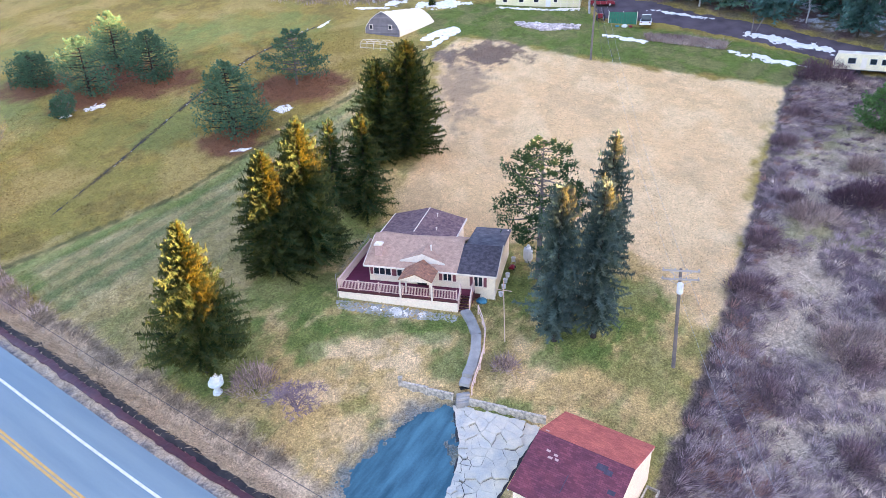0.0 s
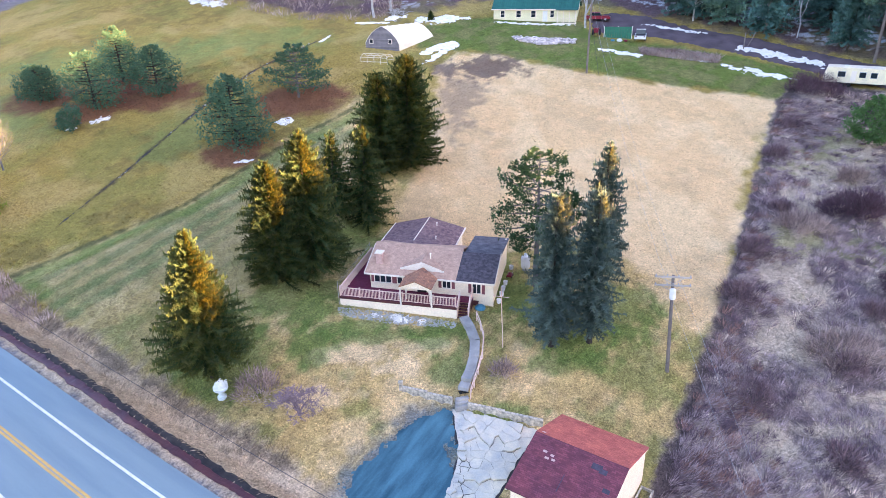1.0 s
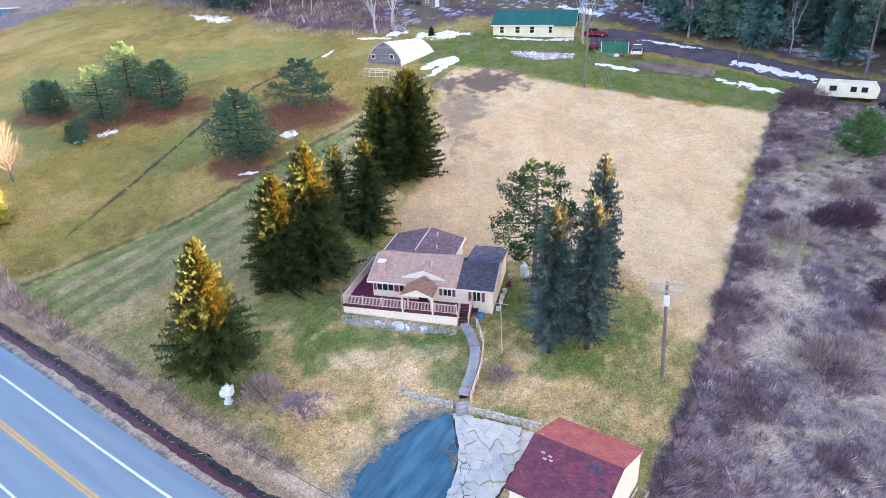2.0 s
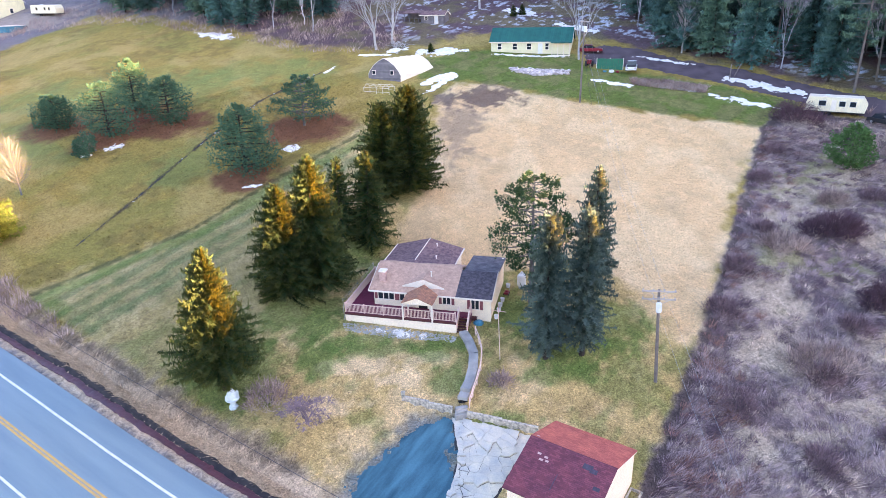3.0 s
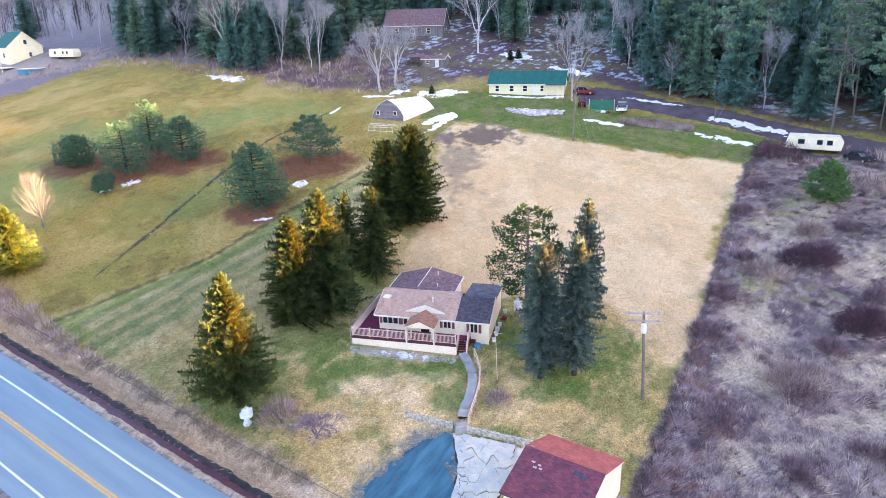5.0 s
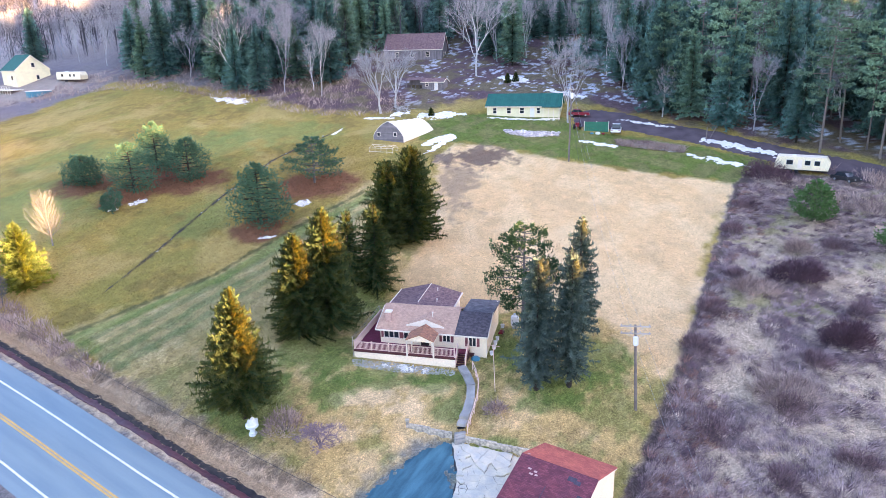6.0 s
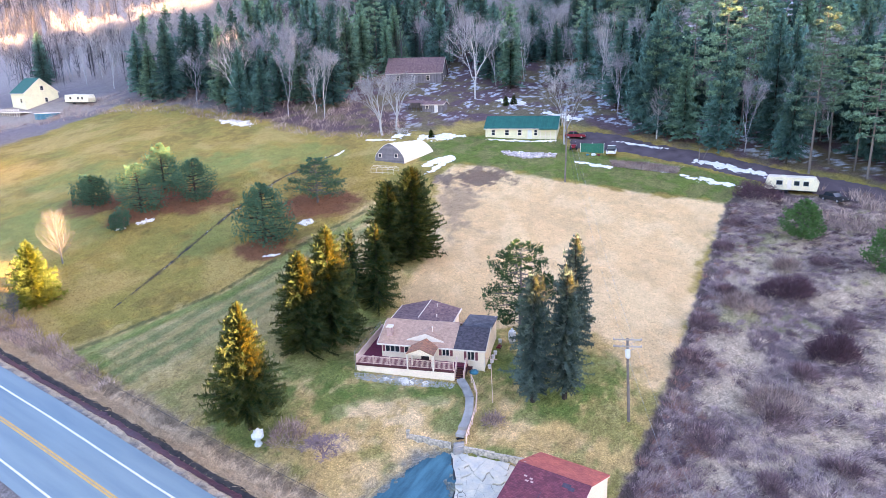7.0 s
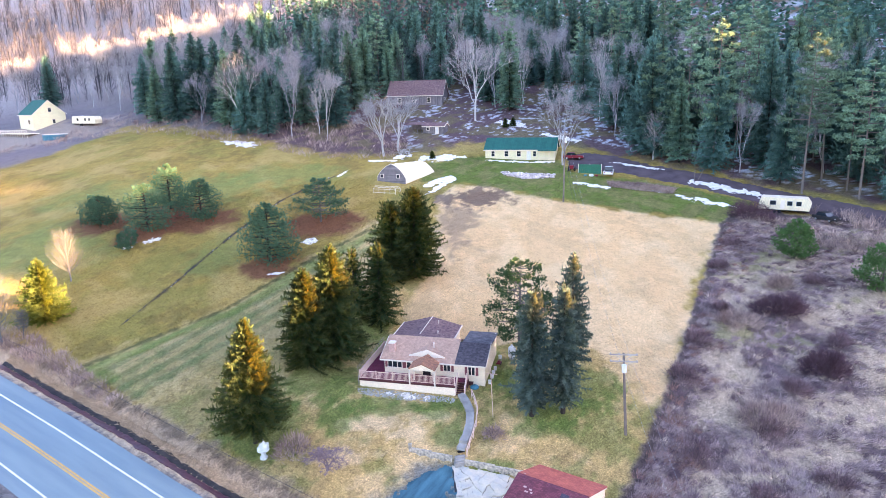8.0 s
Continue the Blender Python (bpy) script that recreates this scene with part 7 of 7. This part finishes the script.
for px, py in ((20.2, 37.2), (22.6, 40.8), (18.7, 34.6), (24.0, 46.0)):
    r3 = np.random.default_rng(int(px * 10))
    thicket("brush", "russet patch of leafless brush by the lawn", px + r3.normal(0, 0.8, 14), py + r3.normal(0, 0.8, 14), 1.1, 50, int(py * 10), [RUSSET, RUSSET, MAUVE])
VERGE = [(-70, 74), (-61.5, 70.2), (-49, 62), (-38, 53.8), (-25, 46), (-12, 38.6), (-15, 37), (-24, 42.4), (-38, 51), (-61, 65.5), (-76, 75)]
x, y = scatter(VERGE, 60000, 77)
blades("verge_grass", "matted bleached grass and stems on the road verge", x, y, 0.42 + 0.16 * wobble(x, y, 3, 61), 0.7, 0.03, M_BLADES, "dry grass", 78, wind=(0.5, 0.3))
r3 = np.random.default_rng(87)
c, a = r3.uniform(22.3, 23.2, 7000), r3.uniform(-86, -28, 7000)
blades("verge_grass", "bleached grass hanging over the ditch bank", c * ROAD_N[0] + 0.844 * a, c * ROAD_N[1] - 0.536 * a, np.full(7000, 0.3), 0.6, 0.018, M_BLADES, "dry grass", 88, wind=(-0.5, -0.75))
HEDGE = [(-72, 77), (-64, 73), (-52, 65), (-44, 58.2), (-40, 55), (-41.5, 53.6), (-52, 60.5), (-66, 69.5), (-74, 74)]
x, y = scatter(HEDGE, 40000, 79, lambda x, y, r: wobble(x, y, 2.5, 63) > -0.35)
blades("hedge_brush", "leafless mauve hedge brush beside the road", x, y, 1.0 + 0.5 * wobble(x, y, 3, 65), 0.4, 0.02, M_BRUSH, "brush", 80)
WOOD_EDGE = [(-135, 165), (-93, 170), (-61, 156), (-45, 146), (-30, 136), (-14, 132.5), (-9, 136), (-8, 146), (-26, 172), (-60, 182), (-96, 192)]
x, y = scatter(WOOD_EDGE, 60000, 81, lambda x, y, r: wobble(x, y, 4, 67) > r.normal(0.1, 0.3, len(x)))
blades("undergrowth", "leafless mauve undergrowth at the wood's edge", x, y, 1.1 + 0.6 * wobble(x, y, 3, 69), 0.5, 0.035, M_BRUSH, "undergrowth", 82)
RIGHT_EDGE = [(52, 92), (62, 96.5), (78, 87), (96, 72), (96, 60), (70, 72), (56, 84)]
x, y = scatter(RIGHT_EDGE, 40000, 83, lambda x, y, r: (wobble(x, y, 4, 71) > r.normal(0.0, 0.3, len(x))) & (np.hypot(x - 64.2, y - 88.6) > 3.4) & (np.hypot((x - 60) / 1.6, y - 92.8) > 2.6))
blades("undergrowth", "leafless thicket round the parked trailer", x, y, 1.2 + 0.6 * wobble(x, y, 3, 73), 0.5, 0.03, M_BRUSH, "undergrowth", 84)


def shrub(x, y, w, d, h, n, seed, mat, label, turn=0.0, group=""):
    """Leafless many-stemmed shrub with a rounded outline."""
    r2 = np.random.default_rng(seed)
    a, q = r2.uniform(0, 6.2832, n), r2.uniform(0, 1, n) ** 0.5
    q = q * (0.9 + 0.3 * np.sin(a * 3 + seed) * np.sin(a * 2)) + np.abs(r2.normal(0, 0.12, n))
    up = r2.uniform(0, 1, n) * np.sqrt(np.clip(1 - q * q, 0.05, 1))
    D = np.stack((0.25 * q * np.cos(a), 0.25 * q * np.sin(a), 0.35 + 0.3 * up), 1) * r2.uniform(0.7, 1.6, (n, 1)) + r2.normal(0, 0.3, (n, 3))
    P = np.stack((0.46 * w * q * np.cos(a), 0.46 * d * q * np.sin(a), up * h * 0.8 - 0.05), 1)
    S = unit(np.cross(D, r2.normal(0, 1, (n, 3))))
    v, f = quads_from(P, D, S, r2.uniform(0.012, 0.028, n))
    ob = thing("shrub", label, "shrub", on_ground(x, y, turn), group)
    part("branchwork", mesh_from("branchwork", v, f, mat), None, ob)
    s = Shape()
    for k in range(7):
        an = k * 0.9
        s.tube([(0.05 * w * math.cos(an), 0.05 * d * math.sin(an), -0.15), (0.18 * w * math.cos(an), 0.18 * d * math.sin(an), 0.4 * h), (0.3 * w * math.cos(an), 0.3 * d * math.sin(an), 0.75 * h)], [0.05, 0.03, 0.01], 5, False)
    part("stem", s, M_BARK, ob)
    return ob


BANK = [(33, 112.6), (39, 110.6), (45, 107), (43.6, 104.6), (38, 107.2), (32.8, 110)]
x, y = scatter(BANK, 9000, 85)
blades("bank_brush", "low brown brush on the stony bank", x, y, np.full(len(x), 0.6), 0.6, 0.03, M_BRUSH, "brush", 86)

RB = "rounded dark red-brown leafless shrub in the brush"
shrub(44.6, 64.4, 7.2, 4.0, 2.9, 5200, 91, M_RED_BRUSH, RB, -15, "shrubs in the brush")
shrub(43.8, 52.0, 5.2, 4.0, 3.2, 5200, 92, M_RED_BRUSH, RB, -10, "shrubs in the brush")
shrub(47.5, 70.6, 3.6, 2.4, 1.9, 2400, 93, M_BRUSH, "small grey-mauve leafless shrub in the brush", 0, "shrubs in the brush")
shrub(53.0, 93.0, 8, 5, 3.6, 4200, 94, M_RED_BRUSH, "large russet thicket at the field's far corner", -30, "shrubs in the brush")
shrub(38, 63, 6, 5, 1.3, 3000, 95, M_BRUSH, "low grey-mauve leafless shrub in the brush", 0, "shrubs in the brush")
shrub(34, 46, 7, 5, 1.2, 3000, 96, M_BRUSH, "low grey-mauve leafless shrub in the brush", 0, "shrubs in the brush")
shrub(-17.0, 45.0, 4.0, 3.2, 2.7, 1500, 97, M_BRUSH, "rounded leafless mauve shrub on the lawn", 0, "shrubs on the lawn")
shrub(4.5, 45.4, 2.0, 1.6, 1.3, 700, 98, M_BRUSH, "thin low leafless shrub beside the walk", 0, "shrubs on the lawn")
plant("fruit_tree", bare_tree(2.9, 1.3, 99, M_MAUVE_TWIG, depth=5, first=0.16, twig_mat=M_MAUVE_TWIG, thin=2.0), -13.1, 42.6, "small spreading leafless fruit tree on the lawn", "tree", wide=1.9)

r3 = random.Random(12)
for px, py in ((31.5, 59.5), (37.2, 66.0), (27.5, 52.8), (41.5, 77.5), (46.0, 84.0), (33.5, 44.0), (39.0, 49.5), (25.0, 41.8), (48.0, 57.0), (36.5, 37.0), (29.0, 35.5), (52.5, 71.0)):
    shrub(px, py, r3.uniform(2.4, 4.4), r3.uniform(1.8, 3.0), r3.uniform(1.0, 1.7), 1300, int(px * 10), M_PLUM_BRUSH, "low plum-brown leafless shrub in the brush", r3.uniform(0, 180), "shrubs in the brush")

# short turf and stubble where the camera passes nearest
LAWN = [(-48, 60.5), (-34, 72), (-20, 88), (-8, 84), (-10, 66), (-12, 56), (1, 52), (4, 60), (18, 60), (25, 50), (17, 36), (9, 30), (7.6, 40.8), (1, 43.4), (-5, 45.2), (-4.6, 42.2), (-10, 35), (-13, 38), (-25, 46), (-38, 54)]
x, y = scatter(LAWN, 170000, 101)
blades("turf", "short patchy olive and tan turf", x, y, np.full(len(x), 0.20), 1.0, 0.022, M_BLADES, "grass", 102)
FIELD = [(-7, 67), (-3, 80), (-1, 92), (-1, 108), (3, 115), (23, 103.5), (47, 91), (36, 73.6), (25, 50.6), (22, 50), (20, 58), (14, 64), (4, 67)]
x, y = scatter(FIELD, 70000, 103)
blades("stubble", "pale dry hay stubble", x, y, np.full(len(x), 0.13), 1.0, 0.04, M_BLADES, "stubble", 104)
MEADOW = [(-60, 70), (-50, 63), (-34, 73), (-20, 90), (-10, 108), (-18, 124), (-40, 120), (-66, 108), (-68, 84)]
x, y = scatter(MEADOW, 52000, 105)
blades("meadow_grass", "short olive-brown meadow grass", x, y, np.full(len(x), 0.20), 1.0, 0.04, M_BLADES, "grass", 106)
